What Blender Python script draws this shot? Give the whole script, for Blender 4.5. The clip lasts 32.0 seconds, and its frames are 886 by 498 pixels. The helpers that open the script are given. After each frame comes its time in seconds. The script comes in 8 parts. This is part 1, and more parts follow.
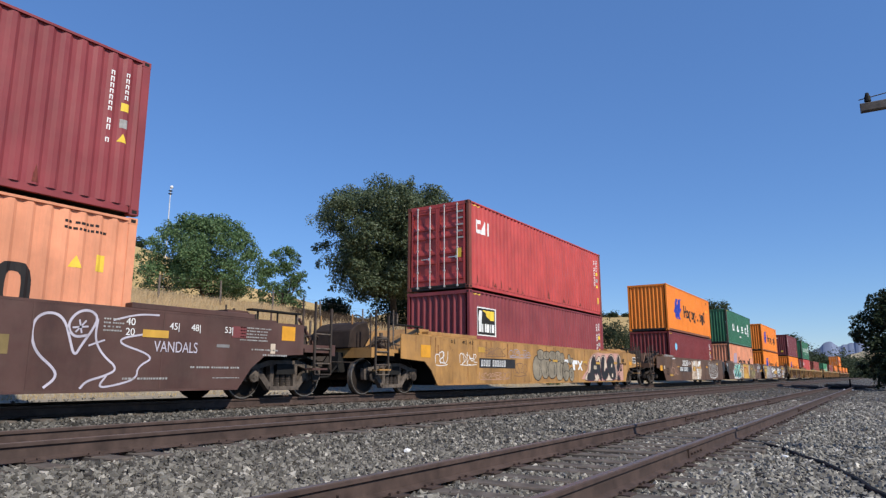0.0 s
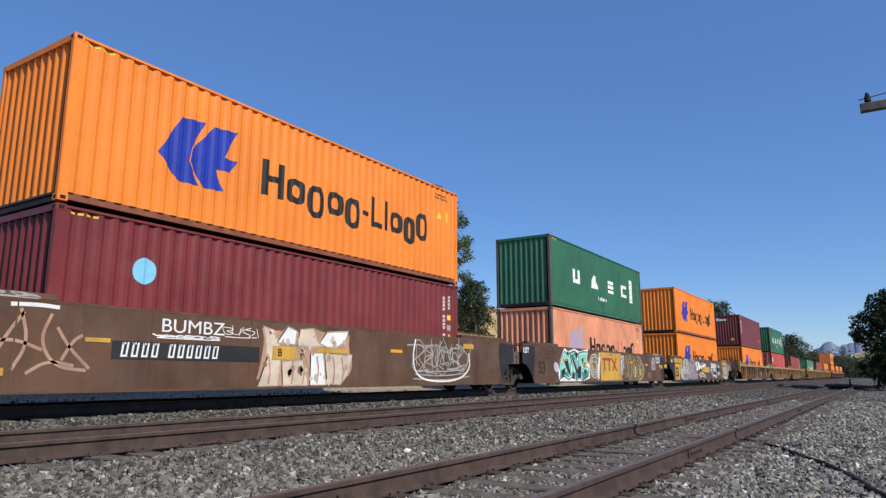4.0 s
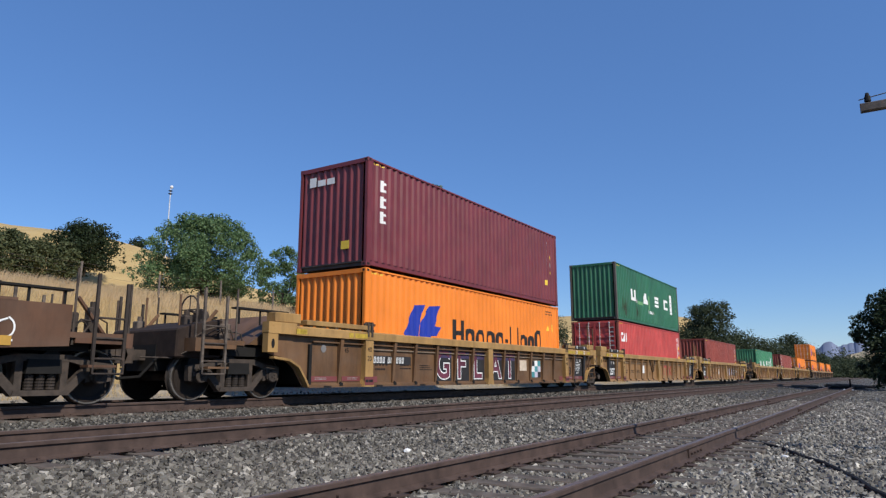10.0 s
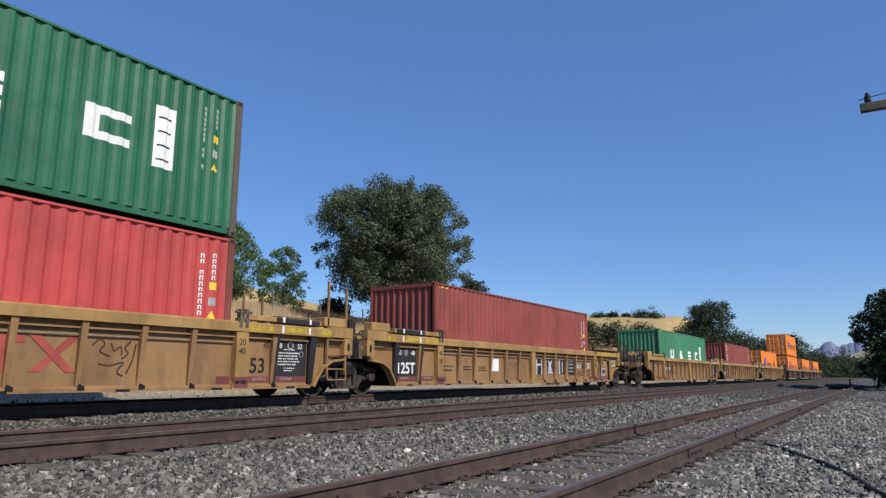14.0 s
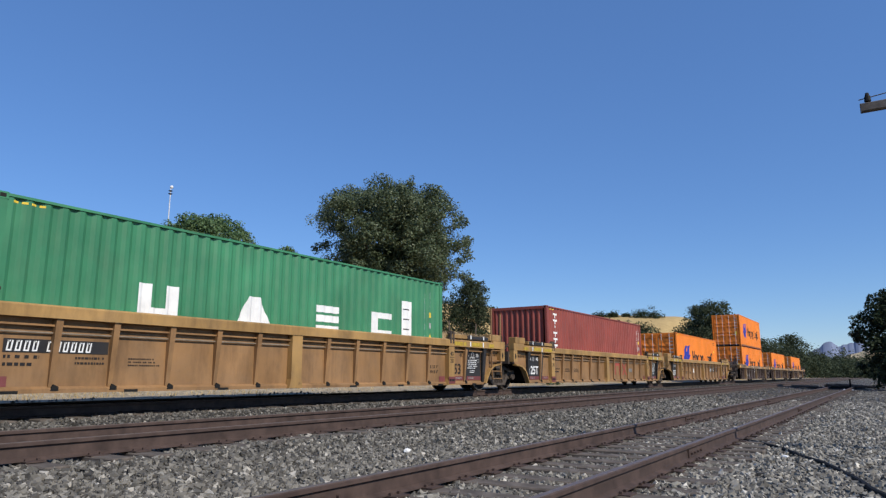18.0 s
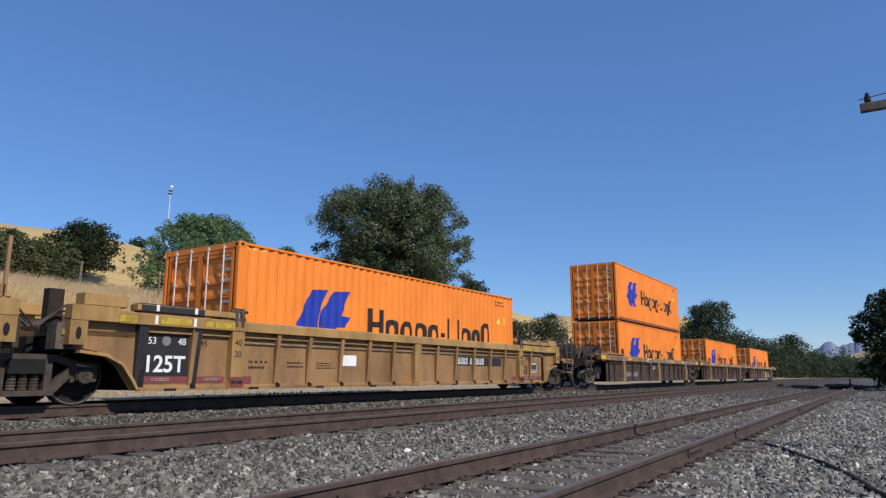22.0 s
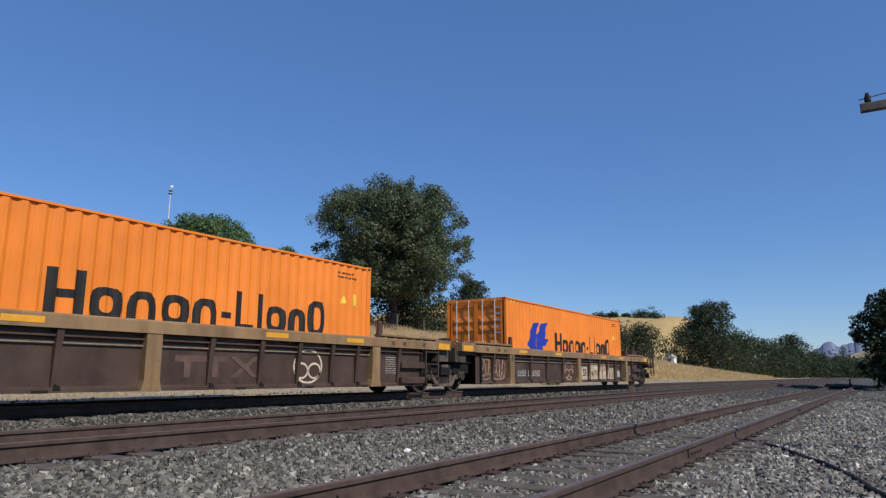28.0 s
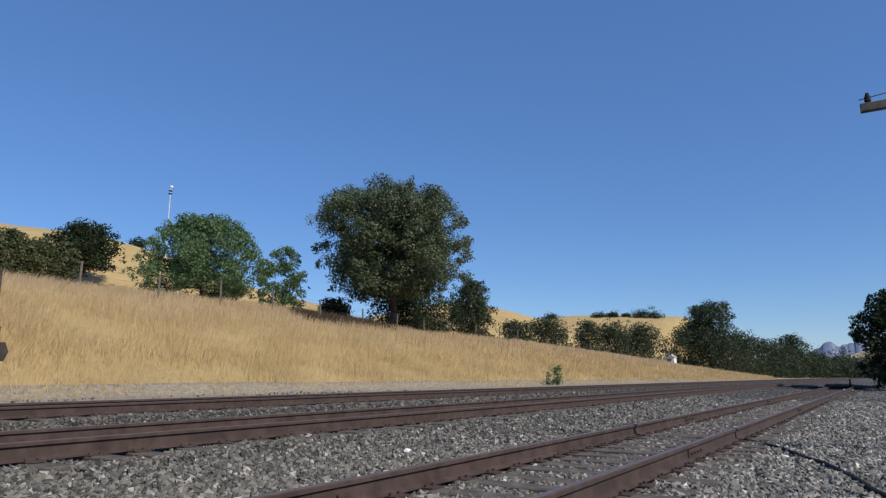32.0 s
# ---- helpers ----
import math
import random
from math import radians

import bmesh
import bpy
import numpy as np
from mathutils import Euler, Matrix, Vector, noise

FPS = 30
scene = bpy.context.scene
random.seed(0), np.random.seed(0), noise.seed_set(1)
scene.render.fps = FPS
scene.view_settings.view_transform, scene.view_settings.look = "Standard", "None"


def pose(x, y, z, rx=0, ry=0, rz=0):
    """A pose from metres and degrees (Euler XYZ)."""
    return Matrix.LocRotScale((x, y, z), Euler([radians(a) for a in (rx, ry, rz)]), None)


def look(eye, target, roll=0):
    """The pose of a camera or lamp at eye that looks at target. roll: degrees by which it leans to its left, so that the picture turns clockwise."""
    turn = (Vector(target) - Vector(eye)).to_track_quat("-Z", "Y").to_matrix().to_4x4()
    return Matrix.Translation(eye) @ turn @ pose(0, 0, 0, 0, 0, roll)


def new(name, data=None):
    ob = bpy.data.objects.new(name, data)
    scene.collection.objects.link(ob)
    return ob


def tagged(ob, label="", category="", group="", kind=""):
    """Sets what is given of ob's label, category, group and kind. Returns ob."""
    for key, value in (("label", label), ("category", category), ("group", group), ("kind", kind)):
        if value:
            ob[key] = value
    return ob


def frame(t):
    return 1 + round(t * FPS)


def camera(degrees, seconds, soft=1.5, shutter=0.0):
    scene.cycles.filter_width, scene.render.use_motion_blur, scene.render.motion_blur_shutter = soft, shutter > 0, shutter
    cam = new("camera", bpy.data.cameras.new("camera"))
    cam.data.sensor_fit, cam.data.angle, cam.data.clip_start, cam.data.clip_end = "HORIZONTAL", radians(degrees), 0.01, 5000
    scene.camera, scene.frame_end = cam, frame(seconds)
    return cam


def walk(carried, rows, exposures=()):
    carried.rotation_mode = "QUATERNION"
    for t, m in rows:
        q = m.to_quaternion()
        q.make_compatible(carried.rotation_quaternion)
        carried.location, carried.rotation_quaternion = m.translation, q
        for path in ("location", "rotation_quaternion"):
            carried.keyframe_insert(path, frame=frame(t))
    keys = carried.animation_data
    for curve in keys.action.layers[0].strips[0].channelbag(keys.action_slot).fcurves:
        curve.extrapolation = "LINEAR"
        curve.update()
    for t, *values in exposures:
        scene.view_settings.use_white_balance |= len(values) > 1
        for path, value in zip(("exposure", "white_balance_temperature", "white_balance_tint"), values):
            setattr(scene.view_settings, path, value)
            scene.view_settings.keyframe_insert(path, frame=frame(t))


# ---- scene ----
# ---- camera ----
cam = camera(66.87, 32.0, soft=1.3, shutter=0.0)
EYE = Vector((0, 0, 0.463))
AIM = Vector((0.8253, 0.5332, 0.1862))
# the film camera's own slow changes of exposure
STOPS = [(0, 0.0), (1, 0.0), (2, -0.04), (3, 0.02), (4.5, -0.06), (6, -0.12), (7, -0.27), (8, -0.24), (9, -0.34), (10, -0.08), (11, -0.09), (13, -0.09), (14, -0.06), (17, -0.06), (20, -0.10),
         (22, -0.11), (24, -0.17), (26, -0.22), (29, -0.23), (30.5, -0.25), (32, -0.18)]
walk(cam, [(0.0, look(EYE, EYE + AIM)), (32.0, look(EYE, EYE + AIM))], STOPS)

# ---- sky and sun ----
SUN_AZ, SUN_EL = radians(-103), radians(40)      # measured from +x towards +y
world = bpy.data.worlds.new("world")
scene.world = world
world.use_nodes = True
wn = world.node_tree.nodes
sky = wn.new("ShaderNodeTexSky")
sky.sky_type, sky.sun_disc = "NISHITA", False
sky.sun_elevation, sky.sun_rotation = SUN_EL, radians(90) - SUN_AZ
sky.altitude, sky.air_density, sky.dust_density, sky.ozone_density = 200, 1.0, 0.0, 6.0
deep = wn.new("ShaderNodeHueSaturation")
deep.inputs["Hue"].default_value, deep.inputs["Saturation"].default_value = 0.506, 1.12
world.node_tree.links.new(sky.outputs["Color"], deep.inputs["Color"])
wn["Background"].inputs["Strength"].default_value = 0.15
even = wn.new("ShaderNodeMix")
even.data_type = "RGBA"
even.inputs[0].default_value = 0.40
even.inputs[7].default_value = (0.86, 1.82, 4.15, 1)
world.node_tree.links.new(deep.outputs["Color"], even.inputs[6])
world.node_tree.links.new(even.outputs[2], wn["Background"].inputs["Color"])
sun = new("sun", bpy.data.lights.new("sun", "SUN"))
sun.data.energy, sun.data.angle, sun.data.color = 4.5, radians(0.55), (1.0, 0.94, 0.84)
toward = Vector((math.cos(SUN_EL) * math.cos(SUN_AZ), math.cos(SUN_EL) * math.sin(SUN_AZ), math.sin(SUN_EL)))
sun.matrix_world = look(toward * 50, (0, 0, 0))
# ---- mesh helpers ----
def box(bm, x0, x1, y0, y1, z0, z1):
    v = [bm.verts.new((x, y, z)) for x in (x0, x1) for y in (y0, y1) for z in (z0, z1)]
    for f in ((0, 1, 3, 2), (4, 6, 7, 5), (0, 4, 5, 1), (2, 3, 7, 6), (0, 2, 6, 4), (1, 5, 7, 3)):
        bm.faces.new([v[i] for i in f])


def slab(bm, pts, y0, y1):
    """A plate: an outline in x and z, drawn out from y0 to y1."""
    a = [bm.verts.new((x, y0, z)) for x, z in pts]
    b = [bm.verts.new((x, y1, z)) for x, z in pts]
    n = len(pts)
    bm.faces.new(a)
    bm.faces.new(b[::-1])
    for i in range(n):
        bm.faces.new((a[i], b[i], b[(i + 1) % n], a[(i + 1) % n]))


def prism(bm, pts, x0, x1):
    """A bar: an outline in y and z, drawn out from x0 to x1."""
    a = [bm.verts.new((x0, y, z)) for y, z in pts]
    b = [bm.verts.new((x1, y, z)) for y, z in pts]
    n = len(pts)
    bm.faces.new(a)
    bm.faces.new(b[::-1])
    for i in range(n):
        bm.faces.new((a[i], b[i], b[(i + 1) % n], a[(i + 1) % n]))


def rod(bm, a, b, r, n=8, r2=None):
    a, b = Vector(a), Vector(b)
    r2 = r if r2 is None else r2
    m = Matrix.Translation((a + b) / 2) @ (b - a).to_track_quat("Z", "Y").to_matrix().to_4x4()
    bmesh.ops.create_cone(bm, cap_ends=True, segments=n, radius1=r, radius2=r2, depth=(b - a).length, matrix=m)


def bent(bm, pts, r, n=6):
    for a, b in zip(pts, pts[1:]):
        rod(bm, a, b, r, n)


def to_mesh(name, bm, material, smooth=False):
    bmesh.ops.recalc_face_normals(bm, faces=bm.faces)
    me = bpy.data.meshes.new(name)
    bm.to_mesh(me)
    bm.free()
    if material:
        me.materials.append(material)
    if smooth:
        me.shade_smooth()
    return me


def part(name, bm, material, parent, label="", smooth=False):
    """Links a bmesh, or a finished mesh, as one object under parent."""
    me = bm if isinstance(bm, bpy.types.Mesh) else to_mesh(name, bm, material, smooth)
    ob = new(name, me)
    ob.parent = parent
    return tagged(ob, label)


def thing(name, bm, material, label, category, group="", kind="", smooth=False):
    me = bm if isinstance(bm, bpy.types.Mesh) else to_mesh(name, bm, material, smooth)
    return tagged(new(name, me), label, category, group, kind)


def raw(name, verts, faces, material):
    me = bpy.data.meshes.new(name)
    me.from_pydata(verts, [], faces)
    me.update()
    me.materials.append(material)
    return me


# ---- materials ----
class Nodes:
    def __init__(self, name):
        self.m = bpy.data.materials.new(name)
        self.m.use_nodes = True
        self.t = self.m.node_tree
        self.b = self.t.nodes["Principled BSDF"]
        self.co = self.t.nodes.new("ShaderNodeTexCoord").outputs["Object"]

    def node(self, kind, **props):
        n = self.t.nodes.new(kind)
        for k, v in props.items():
            if k == "op":
                n.operation = v
            elif k == "blend":
                n.data_type, n.blend_type = "RGBA", v
            elif k == "feature":
                n.feature = v
        return n

    def link(self, a, b):
        if isinstance(a, (int, float, tuple)):
            b.default_value = a
        else:
            self.t.links.new(a, b)

    def stretch(self, x, y, z, co=None, by_object=True):
        n = self.node("ShaderNodeMapping")
        self.link(co or self.co, n.inputs["Vector"])
        n.inputs["Scale"].default_value = (x, y, z)
        if by_object:
            info = self.node("ShaderNodeObjectInfo")
            mul = self.node("ShaderNodeMath", op="MULTIPLY")
            self.link(info.outputs["Random"], mul.inputs[0])
            mul.inputs[1].default_value = 37.0
            self.link(mul.outputs[0], n.inputs["Location"])
        return n.outputs["Vector"]

    def noise(self, scale, detail=4.0, co=None, rough=0.6):
        n = self.node("ShaderNodeTexNoise")
        self.link(co or self.co, n.inputs["Vector"])
        n.inputs["Scale"].default_value, n.inputs["Detail"].default_value, n.inputs["Roughness"].default_value = scale, detail, rough
        return n.outputs["Fac"]

    def voronoi(self, scale, co=None, feature="F1", out="Distance"):
        n = self.node("ShaderNodeTexVoronoi", feature=feature)
        self.link(co or self.co, n.inputs["Vector"])
        n.inputs["Scale"].default_value = scale
        return n.outputs[out]

    def ramp(self, fac, *stops):
        n = self.node("ShaderNodeValToRGB")
        while len(n.color_ramp.elements) < len(stops):
            n.color_ramp.elements.new(0.5)
        for e, (p, c) in zip(n.color_ramp.elements, stops):
            e.position, e.color = p, ((c, c, c, 1) if isinstance(c, (int, float)) else (*c, 1))
        self.link(fac, n.inputs["Fac"])
        return n.outputs["Color"]

    def mix(self, fac, a, b, blend="MIX"):
        n = self.node("ShaderNodeMix", blend=blend)
        self.link(fac, n.inputs[0])
        self.link((*a, 1) if isinstance(a, tuple) else a, n.inputs[6])
        self.link((*b, 1) if isinstance(b, tuple) else b, n.inputs[7])
        return n.outputs[2]

    def bump(self, height, strength, distance):
        n = self.node("ShaderNodeBump")
        self.link(height, n.inputs["Height"])
        n.inputs["Strength"].default_value, n.inputs["Distance"].default_value = strength, distance
        self.link(n.outputs["Normal"], self.b.inputs["Normal"])

    def done(self, color, rough=0.6, metal=0.0):
        self.link((*color, 1) if isinstance(color, tuple) else color, self.b.inputs["Base Color"])
        self.link(rough, self.b.inputs["Roughness"])
        self.b.inputs["Metallic"].default_value = metal
        return self.m


def scaled(c, k):
    return tuple(min(1.0, v * k) for v in c)


def paint(name, color, wear=0.5, rust=(0.11, 0.045, 0.022), rough=0.45, fade=1.35, gloss=0.3):
    """Painted steel: faded patches, streaks that run down, chips that rust."""
    n = Nodes(name)
    fading = n.ramp(n.noise(0.9, 5, n.stretch(1, 1, 0.8)), (0.3, 0.0), (0.75, 1.0))
    col = n.mix(fading, scaled(color, 0.86), tuple(min(1, v * fade + 0.006) for v in color))
    streak = n.ramp(n.noise(1.0, 6, n.stretch(5.0, 5.0, 0.35)), (0.52, 0.0), (0.8, min(1.0, 0.55 * wear)))
    col = n.mix(streak, col, tuple(0.45 * a + 0.55 * b for a, b in zip(scaled(color, 0.6), rust)))
    chips = n.ramp(n.noise(5.5, 8, n.stretch(1, 1, 1), 0.75), (0.66 - 0.06 * wear, 0.0), (0.74 - 0.06 * wear, 1.0))
    spread = n.ramp(n.noise(0.7, 2, n.stretch(1, 1, 1)), (0.42, 0.0), (0.66, min(1.0, wear)))
    both = n.node("ShaderNodeMath", op="MULTIPLY")
    n.link(chips, both.inputs[0])
    n.link(spread, both.inputs[1])
    col = n.mix(both.outputs[0], col, rust)
    dirt = n.ramp(n.noise(2.6, 6, n.stretch(0.6, 0.6, 1)), (0.4, 0.0), (0.85, 0.35 * wear))
    col = n.mix(dirt, col, (0.16, 0.13, 0.10))
    grime = n.ramp(n.noise(1.0, 7, n.stretch(1.6, 1.6, 0.5), 0.7), (0.46, 0.0), (0.72, min(1.0, 0.75 * wear)))
    col = n.mix(grime, col, tuple(0.30 * v + 0.008 for v in color))
    n.bump(n.noise(9, 6), 0.12, 0.01)
    n.b.inputs["Specular IOR Level"].default_value = gloss
    return n.done(col, n.ramp(n.noise(3, 4), (0.3, rough), (0.7, min(1.0, rough + 0.16))))


def plain(name, color, rough=0.6, metal=0.0, var=0.25, scale=6.0):
    n = Nodes(name)
    col = n.mix(n.ramp(n.noise(scale, 6), (0.3, 0.0), (0.72, 1.0)), scaled(color, 1 - var), scaled(color, 1 + var))
    n.bump(n.noise(scale * 4, 4), 0.15, 0.005)
    n.b.inputs["Specular IOR Level"].default_value = 0.3
    return n.done(col, rough, metal)


def by_side(n, col):
    """Browner, darker stone under the main tracks, paler gravel in the yard."""
    xyz = n.node("ShaderNodeSeparateXYZ")
    n.link(n.co, xyz.inputs[0])
    way = n.node("ShaderNodeMath", op="MULTIPLY_ADD")
    n.link(n.noise(0.7, 4), way.inputs[0])
    way.inputs[1].default_value = 2.0
    n.link(xyz.outputs["Y"], way.inputs[2])
    fac = n.node("ShaderNodeMapRange")
    n.link(way.outputs[0], fac.inputs[0])
    fac.inputs[1].default_value, fac.inputs[2].default_value = 2.6, 9.0
    return n.mix(1.0, col, n.ramp(fac.outputs[0], (0.0, (1.34, 1.29, 1.22)), (1.0, (0.72, 0.68, 0.635))), "MULTIPLY")


def gravel_ground():
    """Crushed grey stone between and beside the tracks."""
    n = Nodes("ballast")
    cell = n.voronoi(34, out="Color")
    bw = n.node("ShaderNodeRGBToBW")
    n.link(cell, bw.inputs[0])
    col = n.ramp(bw.outputs[0], (0.15, (0.10, 0.095, 0.084)), (0.5, (0.165, 0.158, 0.14)), (0.9, (0.26, 0.247, 0.218)))
    # dark cell edges paint in the shade between the stones
    gap = n.ramp(n.voronoi(34, feature="DISTANCE_TO_EDGE"), (0.0, 1.0), (0.13, 0.0))
    col = n.mix(gap, col, (0.022, 0.020, 0.018))
    col = n.mix(n.ramp(n.noise(0.6, 5), (0.42, 0.0), (0.72, 0.6)), col, (0.15, 0.128, 0.104))
    n.bump(n.ramp(n.voronoi(34, feature="DISTANCE_TO_EDGE"), (0.0, 0.0), (0.3, 1.0)), 1.0, 0.05)
    return n.done(by_side(n, col), 0.9)


def stone_mat():
    n = Nodes("crushed_stone")
    geo = n.node("ShaderNodeNewGeometry")
    col = n.ramp(geo.outputs["Random Per Island"], (0.0, (0.045, 0.043, 0.038)), (0.5, (0.145, 0.14, 0.124)), (0.93, (0.26, 0.25, 0.222)), (1.0, (0.50, 0.48, 0.43)))
    col = n.mix(n.ramp(n.noise(30, 4), (0.4, 0.0), (0.8, 0.4)), col, (0.12, 0.10, 0.085))
    n.bump(n.noise(60, 4), 0.3, 0.004)
    return n.done(by_side(n, col), 0.85)


def dry_ground():
    """Dry golden grassland, with a pale stony verge beside the line."""
    n = Nodes("dry_grass_ground")
    col = n.ramp(n.noise(0.35, 8, rough=0.7), (0.25, (0.34, 0.225, 0.085)), (0.55, (0.47, 0.325, 0.135)), (0.8, (0.56, 0.41, 0.19)))
    col = n.mix(n.ramp(n.noise(0.03, 4), (0.4, 0.0), (0.7, 0.5)), col, (0.52, 0.37, 0.15))
    n.bump(n.noise(3.0, 8, rough=0.8), 0.6, 0.2)
    return n.done(col, 0.95)


def blades(name, stops, rough=0.8, upper=None):
    n = Nodes(name)
    geo = n.node("ShaderNodeNewGeometry")
    col = n.ramp(geo.outputs["Random Per Island"], *stops)
    if upper:
        # another kind of grass grows on the upper part of the bank
        xyz = n.node("ShaderNodeSeparateXYZ")
        n.link(n.co, xyz.inputs[0])
        way = n.node("ShaderNodeMath", op="MULTIPLY_ADD")
        n.link(n.noise(0.3, 4), way.inputs[0])
        way.inputs[1].default_value = 12.0
        n.link(xyz.outputs["Y"], way.inputs[2])
        fac = n.node("ShaderNodeMapRange")
        n.link(way.outputs[0], fac.inputs[0])
        fac.inputs[1].default_value, fac.inputs[2].default_value = 27.0, 35.0
        col = n.mix(fac.outputs[0], col, upper)
    col = n.mix(n.ramp(n.noise(0.25, 3), (0.4, 0.0), (0.7, 0.35)), col, stops[0][1])
    if upper:
        col = n.mix(n.ramp(n.noise(1.0, 4, n.stretch(0.22, 0.5, 0.5, by_object=False)), (0.42, 0.0), (0.66, 0.45)), col, scaled(stops[0][1], 0.82))
    tr = n.t.nodes.new("ShaderNodeBsdfTranslucent")
    n.link(col, tr.inputs["Color"])
    m = n.done(col, rough)
    n.b.inputs["Specular IOR Level"].default_value = 0.2
    add = n.t.nodes.new("ShaderNodeMixShader")
    add.inputs[0].default_value = 0.3
    n.t.links.new(n.b.outputs[0], add.inputs[1])
    n.t.links.new(tr.outputs[0], add.inputs[2])
    n.t.links.new(add.outputs[0], n.t.nodes["Material Output"].inputs["Surface"])
    return m


M = {}
M["ballast"] = gravel_ground()
M["stone"] = stone_mat()
M["dry"] = dry_ground()
M["grass"] = blades("dry_grass", [(0.0, (0.53, 0.385, 0.185)), (0.5, (0.62, 0.465, 0.24)), (1.0, (0.72, 0.565, 0.32))], 0.8, (0.60, 0.455, 0.29))
M["oak"] = blades("oak_leaves", [(0.0, (0.054, 0.076, 0.038)), (0.6, (0.115, 0.148, 0.078)), (1.0, (0.24, 0.275, 0.165))], 0.42)
M["green"] = blades("green_leaves", [(0.0, (0.062, 0.112, 0.046)), (0.6, (0.125, 0.205, 0.085)), (1.0, (0.23, 0.315, 0.155))], 0.55)
M["olive"] = blades("olive_leaves", [(0.0, (0.062, 0.076, 0.032)), (0.6, (0.105, 0.120, 0.055)), (1.0, (0.165, 0.178, 0.088))], 0.6)
M["dark"] = blades("dark_leaves", [(0.0, (0.016, 0.026, 0.012)), (0.6, (0.032, 0.048, 0.020)), (1.0, (0.06, 0.08, 0.035))], 0.6)
M["bark"] = plain("bark", (0.075, 0.06, 0.048), 0.95, 0, 0.4, 9)
M["rail"] = plain("rail_steel", (0.072, 0.047, 0.038), 0.75, 0.0, 0.4, 5)
M["rail_top"] = plain("rail_running_surface", (0.17, 0.13, 0.112), 0.5, 0.3, 0.25, 8)
M["tie"] = plain("weathered_tie", (0.12, 0.098, 0.08), 0.95, 0, 0.4, 7)
def castings():
    """Truck castings: from oily black to pale with brake dust, each piece its own."""
    n = Nodes("truck_castings")
    tone = n.ramp(n.node("ShaderNodeObjectInfo").outputs["Random"], (0.0, (0.034, 0.024, 0.018)), (0.6, (0.068, 0.050, 0.038)), (1.0, (0.15, 0.118, 0.092)))
    col = n.mix(n.ramp(n.noise(5, 6), (0.42, 0.0), (0.66, 0.85)), tone, (0.020, 0.015, 0.012))
    col = n.mix(n.ramp(n.noise(2.2, 4), (0.55, 0.0), (0.75, 0.6)), col, (0.16, 0.10, 0.065))
    n.bump(n.noise(22, 5), 0.3, 0.01)
    return n.done(col, 0.85)


M["truck"] = castings()
M["black"] = plain("dark_underframe", (0.012, 0.011, 0.010), 0.8, 0, 0.3, 4)
M["tread"] = plain("polished_tread", (0.20, 0.175, 0.15), 0.4, 0.6, 0.25, 7)
# brown darkened so that its colour carries the shade at the car ends
M["shaded_end_brown"] = plain("brown_with_shade", (0.030, 0.019, 0.014), 0.85, 0, 0.4, 5)
M["wheel"] = plain("wheel_steel", (0.020, 0.0135, 0.010), 0.7, 0.0, 0.3, 6)
M["white"] = plain("white_marking", (0.78, 0.77, 0.74), 0.6, 0, 0.12, 3)
M["print"] = plain("worn_small_print", (0.36, 0.35, 0.33), 0.6, 0, 0.3, 9)
M["ink"] = plain("dark_marking", (0.019, 0.016, 0.015), 0.6, 0, 0.25, 3)
M["blue"] = plain("blue_marking", (0.018, 0.042, 0.34), 0.5, 0, 0.15, 3)
M["yellow"] = plain("yellow_label", (0.80, 0.55, 0.06), 0.5, 0, 0.15, 4)
M["wood"] = plain("grey_wood", (0.15, 0.125, 0.105), 0.95, 0, 0.4, 8)
M["galv"] = plain("galvanised_steel", (0.66, 0.64, 0.60), 0.45, 0.4, 0.2, 7)
M["verge"] = plain("pale_stony_verge", (0.30, 0.25, 0.18), 0.95, 0, 0.4, 7)
M["brush"] = blades("dry_brush", [(0.0, (0.07, 0.045, 0.028)), (0.6, (0.11, 0.075, 0.047)), (1.0, (0.19, 0.13, 0.085))])
M["wood_leaf"] = blades("woodland_leaves", [(0.0, (0.034, 0.047, 0.026)), (0.6, (0.058, 0.075, 0.041)), (1.0, (0.098, 0.118, 0.066))], 0.8)
# ---- ground, ballast and tracks ----
TRAIN_Y, MAIN_Y, SIDING_Y = 12.025, 7.525, 2.702
TRAIN_Z, MAIN_Z, SIDING_Z = 0.0, -0.139, -0.298


def lerp(x, pts):
    return float(np.interp(x, [p[0] for p in pts], [p[1] for p in pts]))


def crest(x):
    return lerp(x, [(-60, 4.78), (14, 4.76), (24, 4.5), (34, 4.2), (43, 4.0), (62, 4.0), (70, 3.8), (98, 3.1), (130, 2.0), (186, 0.2), (400, 0.0)])


def hill(x, y, cx, cy, sx, sy, h, turn=0.0, edge=2):
    c, s = math.cos(turn), math.sin(turn)
    u, v = (x - cx) * c + (y - cy) * s, -(x - cx) * s + (y - cy) * c
    return h * math.exp(-(u / sx) ** 2 - abs(v / sy) ** edge)


